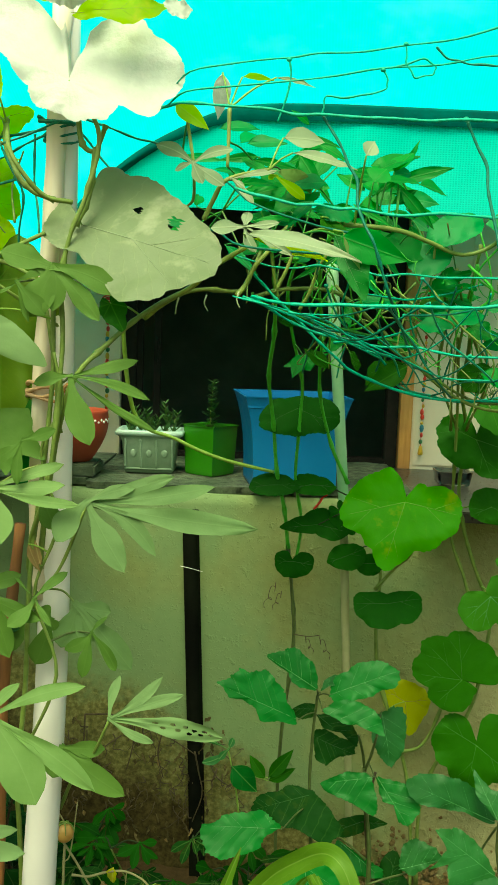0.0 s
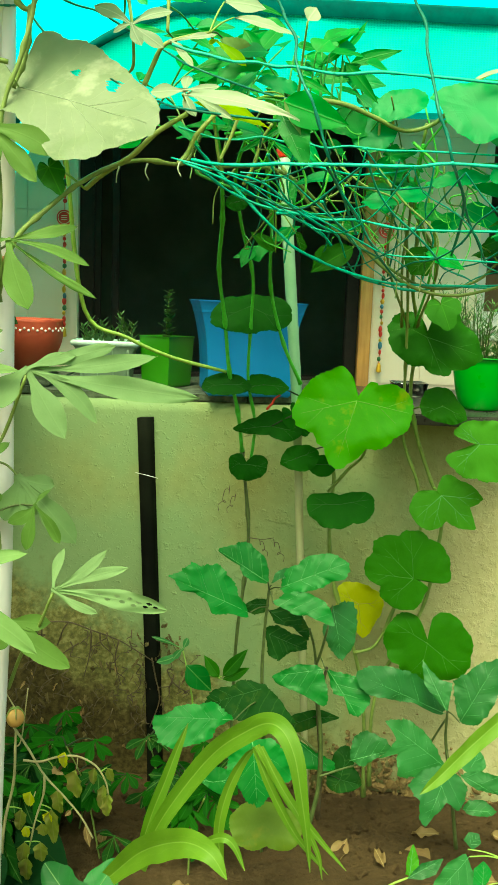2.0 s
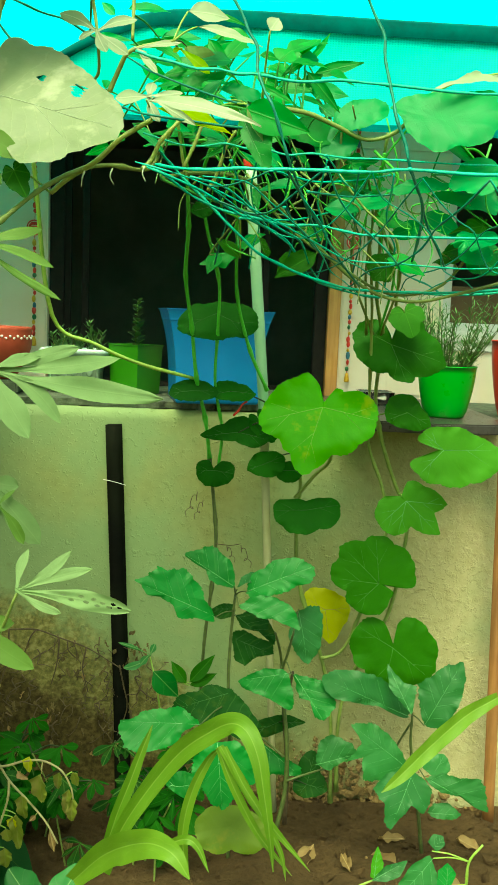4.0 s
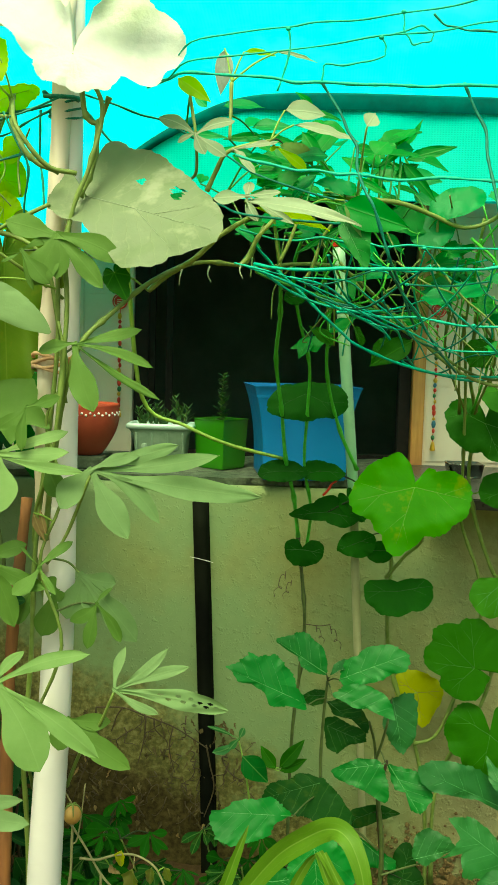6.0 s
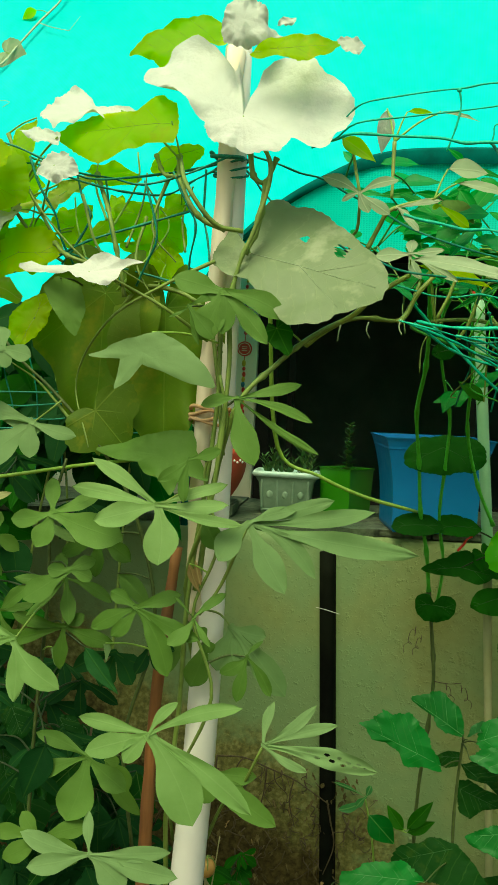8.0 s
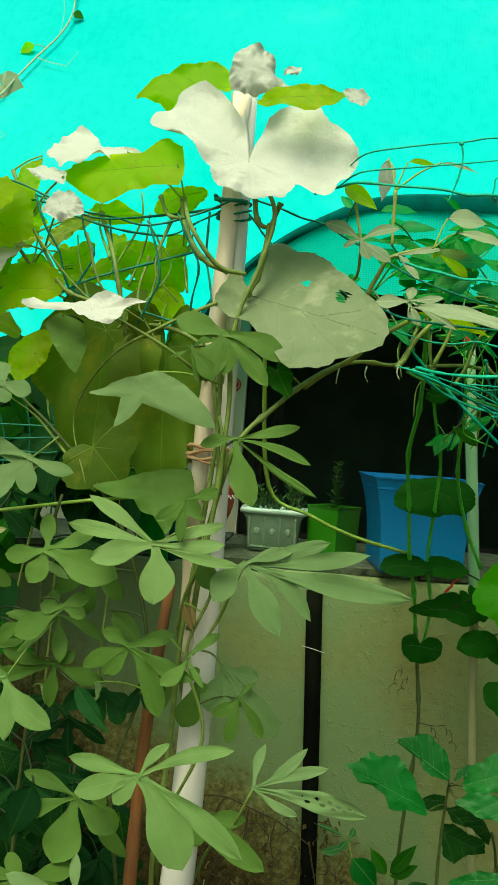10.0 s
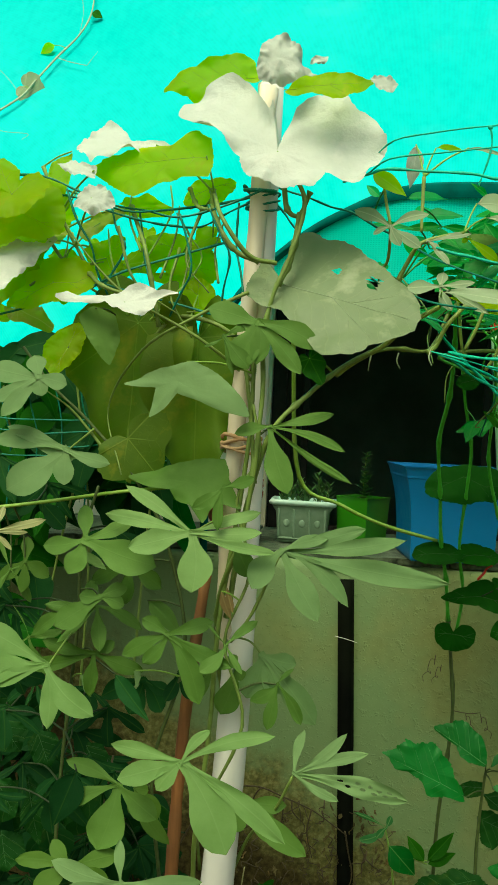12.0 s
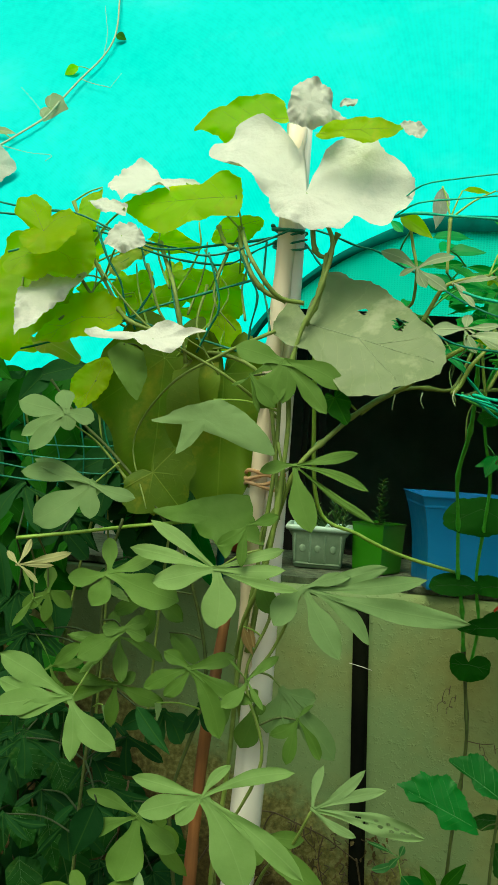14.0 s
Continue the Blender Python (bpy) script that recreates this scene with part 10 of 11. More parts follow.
part("cord", tube(bmesh.new(), [(-0.025, 1.800, 1.559), (0.005, 1.840, 1.543), (0.042, 1.880, 1.522), (0.099, 1.880, 1.499), (0.162, 1.880, 1.487), (0.226, 1.880, 1.476), (0.287, 1.880, 1.478), (0.345, 1.880, 1.468), (0.399, 1.880, 1.463), (0.581, 1.880, 1.466), (0.767, 1.880, 1.473)], 0.0026, sides=5, steps=4, rough=0.5), ROPE, net)
part("cord", tube(bmesh.new(), [(0.086, 1.730, 1.868), (0.104, 1.725, 1.840), (0.122, 1.720, 1.811), (0.133, 1.715, 1.784), (0.149, 1.710, 1.758), (0.150, 1.705, 1.732), (0.152, 1.700, 1.713), (0.165, 1.690, 1.679), (0.179, 1.680, 1.652), (0.197, 1.690, 1.606), (0.212, 1.700, 1.568), (0.232, 1.760, 1.543), (0.254, 1.820, 1.513), (0.276, 1.910, 1.490), (0.302, 2.000, 1.461)], 0.0029, sides=5, steps=4, rough=0.5), ROPE_DARK, net)
part("cord", tube(bmesh.new(), [(0.206, 1.660, 1.547), (0.228, 1.720, 1.529), (0.249, 1.780, 1.512), (0.270, 1.830, 1.494), (0.291, 1.880, 1.478), (0.316, 1.930, 1.451), (0.343, 1.980, 1.422), (0.371, 2.030, 1.399), (0.404, 2.080, 1.372)], 0.0026, sides=5, steps=4, rough=0.5), ROPE_DARK, net)
part("cord", tube(bmesh.new(), [(0.331, 1.730, 1.869), (0.351, 1.725, 1.824), (0.369, 1.720, 1.789), (0.371, 1.710, 1.749), (0.379, 1.700, 1.709), (0.387, 1.690, 1.672), (0.393, 1.680, 1.639), (0.409, 1.680, 1.604), (0.419, 1.680, 1.568), (0.444, 1.730, 1.539), (0.468, 1.780, 1.509), (0.487, 1.890, 1.466), (0.499, 2.000, 1.423)], 0.0029, sides=5, steps=4, rough=0.5), ROPE_DARK, net)
part("cord", tube(bmesh.new(), [(0.416, 1.660, 1.557), (0.439, 1.720, 1.544), (0.462, 1.780, 1.529), (0.483, 1.830, 1.502), (0.506, 1.880, 1.475), (0.541, 1.940, 1.443), (0.571, 2.000, 1.411)], 0.0026, sides=5, steps=4, rough=0.5), ROPE_DARK, net)


def net_sheet(u, v):
    """A spot on the hanging net: u along the bed, v from its front cord back to the sagging edge."""
    x = -0.05 + 0.98 * u
    dip = max(0.0, min(1.0, (x + 0.05) / 0.46))
    dip = dip * dip * (3 - 2 * dip)
    front = Vector((x, 1.665, 1.547))
    back = Vector((x + 0.02, 1.78 + 0.42 * dip, 1.552 - 0.195 * dip + 0.05 * max(0.0, x - 0.55)))
    q = front.lerp(back, v)
    q.z -= 0.022 * dip * math.sin(math.pi * v)
    return q + 0.034 * Vector((noise.noise(q * 6), noise.noise(q * 6 + Vector((5, 0, 0))), 0.8 * noise.noise(q * 7 + Vector((0, 7, 0)))))


for lean, count, cord_mat in ((0.34, 15, ROPE), (-0.20, 12, ROPE_DARK)):
    for k in range(count):
        start = -0.28 + 1.5 * k / count if lean > 0 else 0.02 + 1.2 * k / count
        line = [net_sheet(start + lean * v, v) for v in (i / 9 for i in range(10)) if 0.09 <= start + lean * v <= 1]
        if len(line) > 2:
            part("cord", tube(bmesh.new(), line, 0.0015 + 0.0007 * (k % 3 == 0), sides=5, steps=3, rough=0.5), ROPE if k % 4 == 0 else cord_mat, net)
            part("knot", ball(bmesh.new(), line[len(line) // 2], 0.0031, (1.2, 0.9, 0.9), 6), cord_mat, net)
for v in (0.55, 1.0):
    part("cord", tube(bmesh.new(), [net_sheet(i / 12, v) for i in range(13)], 0.0018 if v < 1 else 0.0028, sides=5, steps=3, rough=0.5), ROPE, net)
part("cord", tube(bmesh.new(), [(0.068, 1.850, 1.521), (0.109, 1.895, 1.508), (0.147, 1.940, 1.502), (0.188, 1.980, 1.497), (0.233, 2.020, 1.491), (0.268, 2.060, 1.497), (0.309, 2.100, 1.504)], 0.002, sides=5, steps=4, rough=0.5), ROPE_DARK, net)
part("knot", ball(bmesh.new(), (0.068, 1.850, 1.521), 0.0036, (1.2, 0.9, 0.9), 8), ROPE, net)
part("knot", ball(bmesh.new(), (0.309, 2.100, 1.504), 0.0036, (1.2, 0.9, 0.9), 8), ROPE, net)
part("cord", tube(bmesh.new(), [(0.135, 1.850, 1.482), (0.172, 1.895, 1.485), (0.215, 1.940, 1.491), (0.254, 1.980, 1.498), (0.298, 2.020, 1.512), (0.339, 2.060, 1.529), (0.377, 2.100, 1.552)], 0.002, sides=5, steps=4, rough=0.5), ROPE, net)
part("knot", ball(bmesh.new(), (0.135, 1.850, 1.482), 0.0036, (1.2, 0.9, 0.9), 8), ROPE, net)
part("knot", ball(bmesh.new(), (0.377, 2.100, 1.552), 0.0036, (1.2, 0.9, 0.9), 8), ROPE, net)
part("cord", tube(bmesh.new(), [(0.292, 1.850, 1.605), (0.316, 1.895, 1.591), (0.338, 1.940, 1.573), (0.360, 1.980, 1.566), (0.384, 2.020, 1.558), (0.408, 2.060, 1.558), (0.428, 2.100, 1.559)], 0.002, sides=5, steps=4, rough=0.5), ROPE, net)
part("knot", ball(bmesh.new(), (0.292, 1.850, 1.605), 0.0036, (1.2, 0.9, 0.9), 8), ROPE, net)
part("knot", ball(bmesh.new(), (0.428, 2.100, 1.559), 0.0036, (1.2, 0.9, 0.9), 8), ROPE, net)
part("cord", tube(bmesh.new(), [(0.217, 1.850, 1.506), (0.240, 1.895, 1.483), (0.267, 1.940, 1.464), (0.289, 1.980, 1.445), (0.312, 2.020, 1.435), (0.337, 2.060, 1.428), (0.362, 2.100, 1.421)], 0.002, sides=5, steps=4, rough=0.5), ROPE_DARK, net)
part("knot", ball(bmesh.new(), (0.217, 1.850, 1.506), 0.0036, (1.2, 0.9, 0.9), 8), ROPE, net)
part("knot", ball(bmesh.new(), (0.362, 2.100, 1.421), 0.0036, (1.2, 0.9, 0.9), 8), ROPE, net)
part("cord", tube(bmesh.new(), [(0.113, 1.850, 1.587), (0.126, 1.895, 1.564), (0.140, 1.940, 1.539), (0.157, 1.980, 1.521), (0.172, 2.020, 1.507), (0.187, 2.060, 1.498), (0.201, 2.100, 1.489)], 0.002, sides=5, steps=4, rough=0.5), ROPE, net)
part("knot", ball(bmesh.new(), (0.113, 1.850, 1.587), 0.0036, (1.2, 0.9, 0.9), 8), ROPE, net)
part("knot", ball(bmesh.new(), (0.201, 2.100, 1.489), 0.0036, (1.2, 0.9, 0.9), 8), ROPE, net)
part("cord", tube(bmesh.new(), [(0.187, 1.850, 1.574), (0.232, 1.895, 1.571), (0.278, 1.940, 1.569), (0.322, 1.980, 1.576), (0.373, 2.020, 1.587), (0.414, 2.060, 1.599), (0.461, 2.100, 1.613)], 0.002, sides=5, steps=4, rough=0.5), ROPE, net)
part("knot", ball(bmesh.new(), (0.187, 1.850, 1.574), 0.0036, (1.2, 0.9, 0.9), 8), ROPE, net)
part("knot", ball(bmesh.new(), (0.461, 2.100, 1.613), 0.0036, (1.2, 0.9, 0.9), 8), ROPE, net)
part("cord", tube(bmesh.new(), [(0.262, 1.850, 1.537), (0.310, 1.895, 1.539), (0.359, 1.940, 1.543), (0.407, 1.980, 1.552), (0.461, 2.020, 1.563), (0.509, 2.060, 1.581), (0.554, 2.100, 1.599)], 0.002, sides=5, steps=4, rough=0.5), ROPE_DARK, net)
part("knot", ball(bmesh.new(), (0.262, 1.850, 1.537), 0.0036, (1.2, 0.9, 0.9), 8), ROPE, net)
part("knot", ball(bmesh.new(), (0.554, 2.100, 1.598), 0.0036, (1.2, 0.9, 0.9), 8), ROPE, net)
part("cord", tube(bmesh.new(), [(0.101, 1.900, 1.634), (0.096, 1.950, 1.599), (0.087, 2.000, 1.567), (0.097, 2.040, 1.534), (0.109, 2.080, 1.498), (0.097, 2.110, 1.453), (0.087, 2.140, 1.409)], 0.002, sides=5, steps=4, rough=0.5), ROPE_DARK, net)
part("cord", tube(bmesh.new(), [(0.167, 1.900, 1.625), (0.162, 1.950, 1.590), (0.157, 2.000, 1.560), (0.166, 2.040, 1.526), (0.180, 2.080, 1.490), (0.169, 2.110, 1.448), (0.164, 2.140, 1.402)], 0.002, sides=5, steps=4, rough=0.5), ROPE, net)
part("cord", tube(bmesh.new(), [(0.233, 1.900, 1.615), (0.232, 1.950, 1.579), (0.229, 2.000, 1.546), (0.241, 2.040, 1.516), (0.256, 2.080, 1.484), (0.250, 2.110, 1.435), (0.240, 2.140, 1.395)], 0.002, sides=5, steps=4, rough=0.5), ROPE_DARK, net)
part("cord", tube(bmesh.new(), [(0.300, 1.900, 1.605), (0.297, 1.950, 1.571), (0.296, 2.000, 1.540), (0.311, 2.040, 1.504), (0.328, 2.080, 1.477), (0.326, 2.110, 1.428), (0.317, 2.140, 1.388)], 0.002, sides=5, steps=4, rough=0.5), ROPE, net)
part("cord", tube(bmesh.new(), [(0.366, 1.900, 1.595), (0.366, 1.950, 1.560), (0.368, 2.000, 1.524), (0.385, 2.040, 1.493), (0.401, 2.080, 1.468), (0.396, 2.110, 1.424), (0.393, 2.140, 1.381)], 0.002, sides=5, steps=4, rough=0.5), ROPE_DARK, net)
part("cord", tube(bmesh.new(), [(0.433, 1.900, 1.585), (0.438, 1.950, 1.551), (0.440, 2.000, 1.520), (0.455, 2.040, 1.487), (0.477, 2.080, 1.456), (0.471, 2.110, 1.415), (0.470, 2.140, 1.374)], 0.002, sides=5, steps=4, rough=0.5), ROPE, net)
part("cord", tube(bmesh.new(), [(-0.058, 1.900, 1.639), (-0.020, 1.900, 1.629), (0.014, 1.900, 1.621), (0.056, 1.900, 1.620), (0.101, 1.900, 1.627), (0.144, 1.900, 1.619), (0.182, 1.900, 1.619), (0.224, 1.900, 1.611), (0.270, 1.900, 1.616), (0.341, 1.910, 1.612), (0.414, 1.920, 1.615), (0.596, 1.935, 1.615), (0.779, 1.950, 1.624)], 0.0022, sides=5, steps=4, rough=0.5), ROPE, net)
part("cord", tube(bmesh.new(), [(-0.035, 1.920, 1.622), (-0.019, 1.935, 1.603), (-0.003, 1.950, 1.588), (0.023, 1.950, 1.561), (0.052, 1.950, 1.536), (0.086, 1.950, 1.504), (0.112, 1.950, 1.479), (0.149, 1.960, 1.448), (0.176, 1.970, 1.426), (0.228, 1.995, 1.404), (0.281, 2.020, 1.386), (0.358, 2.060, 1.369), (0.431, 2.100, 1.364), (0.620, 2.125, 1.368), (0.799, 2.150, 1.387)], 0.0031, sides=5, steps=4, rough=0.5), ROPE, net)
part("knot", ball(bmesh.new(), (0.086, 1.730, 1.868), 0.004, (1.2, 0.9, 0.9), 8), ROPE, net)
part("knot", ball(bmesh.new(), (0.331, 1.730, 1.869), 0.004, (1.2, 0.9, 0.9), 8), ROPE, net)
part("knot", ball(bmesh.new(), (0.154, 1.700, 1.709), 0.004, (1.2, 0.9, 0.9), 8), ROPE, net)
part("knot", ball(bmesh.new(), (0.377, 1.700, 1.702), 0.004, (1.2, 0.9, 0.9), 8), ROPE, net)
part("knot", ball(bmesh.new(), (0.206, 1.660, 1.547), 0.004, (1.2, 0.9, 0.9), 8), ROPE, net)
part("knot", ball(bmesh.new(), (0.416, 1.660, 1.557), 0.004, (1.2, 0.9, 0.9), 8), ROPE, net)
part("knot", ball(bmesh.new(), (0.290, 1.880, 1.477), 0.004, (1.2, 0.9, 0.9), 8), ROPE, net)
part("knot", ball(bmesh.new(), (0.396, 1.880, 1.465), 0.004, (1.2, 0.9, 0.9), 8), ROPE, net)
part("knot", ball(bmesh.new(), (0.026, 1.720, 1.953), 0.004, (1.2, 0.9, 0.9), 8), ROPE, net)
part("knot", ball(bmesh.new(), (0.185, 1.720, 1.941), 0.004, (1.2, 0.9, 0.9), 8), ROPE, net)
part("knot", ball(bmesh.new(), (0.221, 1.720, 1.984), 0.004, (1.2, 0.9, 0.9), 8), ROPE, net)
part("knot", ball(bmesh.new(), (0.302, 2.000, 1.461), 0.0043, (1.2, 0.9, 0.9), 8), ROPE, net)
part("knot", ball(bmesh.new(), (0.499, 2.000, 1.423), 0.0043, (1.2, 0.9, 0.9), 8), ROPE, net)
part("cord", tube(bmesh.new(), [(-0.378, 1.840, 1.860), (-0.450, 1.840, 1.842), (-0.514, 1.840, 1.832), (-0.574, 1.800, 1.814), (-0.640, 1.760, 1.803), (-0.722, 1.760, 1.835), (-0.800, 1.760, 1.865), (-0.894, 1.800, 1.878), (-0.996, 1.840, 1.901)], 0.0023, sides=5, steps=4, rough=0.5), ROPE_DARK, net)
part("cord", tube(bmesh.new(), [(-0.379, 1.800, 1.858), (-0.452, 1.780, 1.820), (-0.533, 1.760, 1.793), (-0.605, 1.800, 1.813), (-0.688, 1.840, 1.832), (-0.784, 1.840, 1.860), (-0.878, 1.840, 1.888), (-0.924, 1.820, 1.872), (-0.976, 1.800, 1.869)], 0.0023, sides=5, steps=4, rough=0.5), ROPE_DARK, net)
part("cord", tube(bmesh.new(), [(-0.389, 1.840, 1.852), (-0.449, 1.840, 1.823), (-0.503, 1.840, 1.793), (-0.554, 1.820, 1.789), (-0.605, 1.800, 1.792), (-0.687, 1.820, 1.815), (-0.782, 1.840, 1.849), (-0.852, 1.800, 1.819), (-0.930, 1.760, 1.784)], 0.0023, sides=5, steps=4, rough=0.5), ROPE_DARK, net)
part("cord", tube(bmesh.new(), [(-0.629, 1.840, 1.823), (-0.616, 1.820, 1.770), (-0.604, 1.800, 1.720), (-0.583, 1.780, 1.657), (-0.568, 1.760, 1.606)], 0.0023, sides=5, steps=4, rough=0.5), ROPE_DARK, net)
part("cord", tube(bmesh.new(), [(-0.478, 1.760, 1.817), (-0.455, 1.760, 1.768), (-0.432, 1.760, 1.721), (-0.444, 1.780, 1.666), (-0.451, 1.800, 1.616)], 0.0023, sides=5, steps=4, rough=0.5), ROPE_DARK, net)
part("cord", tube(bmesh.new(), [(-0.432, 1.840, 1.841), (-0.433, 1.840, 1.793), (-0.432, 1.840, 1.750), (-0.416, 1.800, 1.700), (-0.404, 1.760, 1.657)], 0.0023, sides=5, steps=4, rough=0.5), ROPE_DARK, net)
part("cord", tube(bmesh.new(), [(-0.687, 1.840, 1.832), (-0.668, 1.820, 1.779), (-0.644, 1.800, 1.740), (-0.669, 1.800, 1.689), (-0.698, 1.800, 1.648)], 0.0023, sides=5, steps=4, rough=0.5), ROPE_DARK, net)
part("cord", tube(bmesh.new(), [(-0.753, 1.760, 1.842), (-0.731, 1.760, 1.785), (-0.700, 1.760, 1.736), (-0.692, 1.780, 1.690), (-0.675, 1.800, 1.649)], 0.0023, sides=5, steps=4, rough=0.5), ROPE_DARK, net)
part("cord", tube(bmesh.new(), [(-0.389, 1.930, 1.902), (-0.346, 1.910, 1.883), (-0.301, 1.890, 1.866), (-0.256, 1.910, 1.853), (-0.215, 1.930, 1.848), (-0.164, 1.950, 1.824), (-0.122, 1.970, 1.809), (-0.075, 1.950, 1.779), (-0.024, 1.800, 1.724), (0.096, 1.820, 1.691), (0.213, 1.840, 1.675)], 0.0023, sides=5, steps=4, rough=0.5), ROPE_DARK, net)
part("cord", tube(bmesh.new(), [(-0.399, 1.970, 1.894), (-0.362, 1.970, 1.860), (-0.332, 1.970, 1.823), (-0.280, 1.930, 1.774), (-0.226, 1.890, 1.737), (-0.183, 1.890, 1.718), (-0.140, 1.890, 1.694), (-0.092, 1.890, 1.681), (-0.042, 1.760, 1.646), (0.089, 1.800, 1.641), (0.215, 1.840, 1.643)], 0.0023, sides=5, steps=4, rough=0.5), ROPE_DARK, net)
part("cord", tube(bmesh.new(), [(-0.963, 1.840, 1.743), (-0.870, 1.840, 1.715), (-0.768, 1.840, 1.698), (-0.686, 1.820, 1.671), (-0.608, 1.800, 1.650), (-0.537, 1.800, 1.635), (-0.462, 1.800, 1.616)], 0.0023, sides=5, steps=4, rough=0.5), ROPE_DARK, net)
part("cord", tube(bmesh.new(), [(-0.936, 1.800, 1.592), (-0.877, 1.820, 1.611), (-0.816, 1.840, 1.634), (-0.724, 1.800, 1.654), (-0.636, 1.760, 1.687), (-0.541, 1.800, 1.727), (-0.455, 1.840, 1.763)], 0.0023, sides=5, steps=4, rough=0.5), ROPE_DARK, net)
part("cord", tube(bmesh.new(), [(-0.531, 1.760, 1.799), (-0.514, 1.760, 1.747), (-0.504, 1.760, 1.694), (-0.526, 1.780, 1.654), (-0.550, 1.800, 1.611)], 0.0023, sides=5, steps=4, rough=0.5), ROPE_DARK, net)
part("cord", tube(bmesh.new(), [(-1.147, 2.300, 1.402), (-1.061, 2.300, 1.393), (-0.971, 2.300, 1.395), (-0.874, 2.300, 1.398), (-0.794, 2.300, 1.413), (-0.695, 2.325, 1.397), (-0.587, 2.350, 1.394)], 0.002, sides=5, steps=4, rough=0.5), ROPE_DARK, net)
part("cord", tube(bmesh.new(), [(-1.145, 2.300, 1.370), (-1.056, 2.300, 1.363), (-0.968, 2.300, 1.360), (-0.882, 2.300, 1.368), (-0.794, 2.300, 1.374), (-0.683, 2.325, 1.369), (-0.585, 2.350, 1.369)], 0.002, sides=5, steps=4, rough=0.5), ROPE_DARK, net)
part("cord", tube(bmesh.new(), [(-1.143, 2.300, 1.339), (-1.058, 2.300, 1.330), (-0.966, 2.300, 1.331), (-0.879, 2.300, 1.330), (-0.786, 2.300, 1.344), (-0.691, 2.325, 1.336), (-0.583, 2.350, 1.343)], 0.002, sides=5, steps=4, rough=0.5), ROPE_DARK, net)
part("cord", tube(bmesh.new(), [(-1.141, 2.300, 1.307), (-1.054, 2.300, 1.301), (-0.966, 2.300, 1.304), (-0.877, 2.300, 1.303), (-0.785, 2.300, 1.311), (-0.687, 2.325, 1.305), (-0.582, 2.350, 1.317)], 0.002, sides=5, steps=4, rough=0.5), ROPE_DARK, net)
part("cord", tube(bmesh.new(), [(-1.092, 2.300, 1.491), (-1.082, 2.310, 1.418), (-1.063, 2.320, 1.346), (-1.068, 2.330, 1.253), (-1.074, 2.340, 1.158)], 0.002, sides=5, steps=4, rough=0.5), ROPE_DARK, net)
part("cord", tube(bmesh.new(), [(-1.021, 2.300, 1.495), (-1.009, 2.310, 1.427), (-0.992, 2.320, 1.351), (-1.000, 2.330, 1.256), (-1.005, 2.340, 1.164)], 0.002, sides=5, steps=4, rough=0.5), ROPE_DARK, net)
part("cord", tube(bmesh.new(), [(-0.951, 2.300, 1.499), (-0.933, 2.310, 1.424), (-0.928, 2.320, 1.359), (-0.932, 2.330, 1.256), (-0.936, 2.340, 1.169)], 0.002, sides=5, steps=4, rough=0.5), ROPE_DARK, net)
part("cord", tube(bmesh.new(), [(-0.880, 2.300, 1.503), (-0.873, 2.310, 1.433), (-0.853, 2.320, 1.364), (-0.861, 2.330, 1.266), (-0.867, 2.340, 1.174)], 0.002, sides=5, steps=4, rough=0.5), ROPE_DARK, net)
part("binding", tube(bmesh.new(), [(-0.419, 1.814, 1.860), (-0.388, 1.804, 1.857), (-0.361, 1.828, 1.861), (-0.371, 1.865, 1.865), (-0.408, 1.870, 1.865), (-0.419, 1.814, 1.867)], 0.004, sides=6), ROPE_DARK, net, "dark green cord bound round the post")


# ---- pot plants, ornaments and litter ----
def sprig(parent, foot, tip, leaves, size, mat, spread=0.5, seed=1, name="sprig", stem_mat=STEM_OLIVE, thin=0.25):
    """A thin stem set all round with small leaves, one mesh."""
    r = random.Random(seed)
    foot, tip = Vector(foot), Vector(tip)
    part("twig", tube(bmesh.new(), [foot, foot.lerp(tip, 0.5) + Vector((r.uniform(-0.008, 0.008), r.uniform(-0.008, 0.008), 0)), tip], 0.0016, 0.0009, 5, 5), stem_mat, parent, at=foot)
    bm = bmesh.new()
    layer = bm.loops.layers.uv.new("blade")
    for k in range(leaves):
        f = 0.15 + 0.85 * k / leaves
        q = foot.lerp(tip, f)
        a = k * 2.4 + r.uniform(-0.3, 0.3)
        d = Vector((math.cos(a), math.sin(a), spread + r.uniform(-0.2, 0.3))).normalized()
        c = d.cross(Vector((0, 0, 1))).normalized()
        n = c.cross(d)
        ln = size * r.uniform(0.7, 1.1) * (1 - 0.4 * f)
        ring = [(0, 0), (0.3, 0.5 * thin), (0.65, 0.45 * thin), (1, 0), (0.65, -0.45 * thin), (0.3, -0.5 * thin)]
        face = bm.faces.new([bm.verts.new(q + d * ln * u + c * ln * v + n * ln * (0.1 * u * u + 0.3 * abs(v))) for u, v in ring])
        for loop, (u, v) in zip(face.loops, ring):
            loop[layer].uv = (abs(v) * 0.1, u * 0.1)
    return part(name, bm, mat, parent, at=foot)


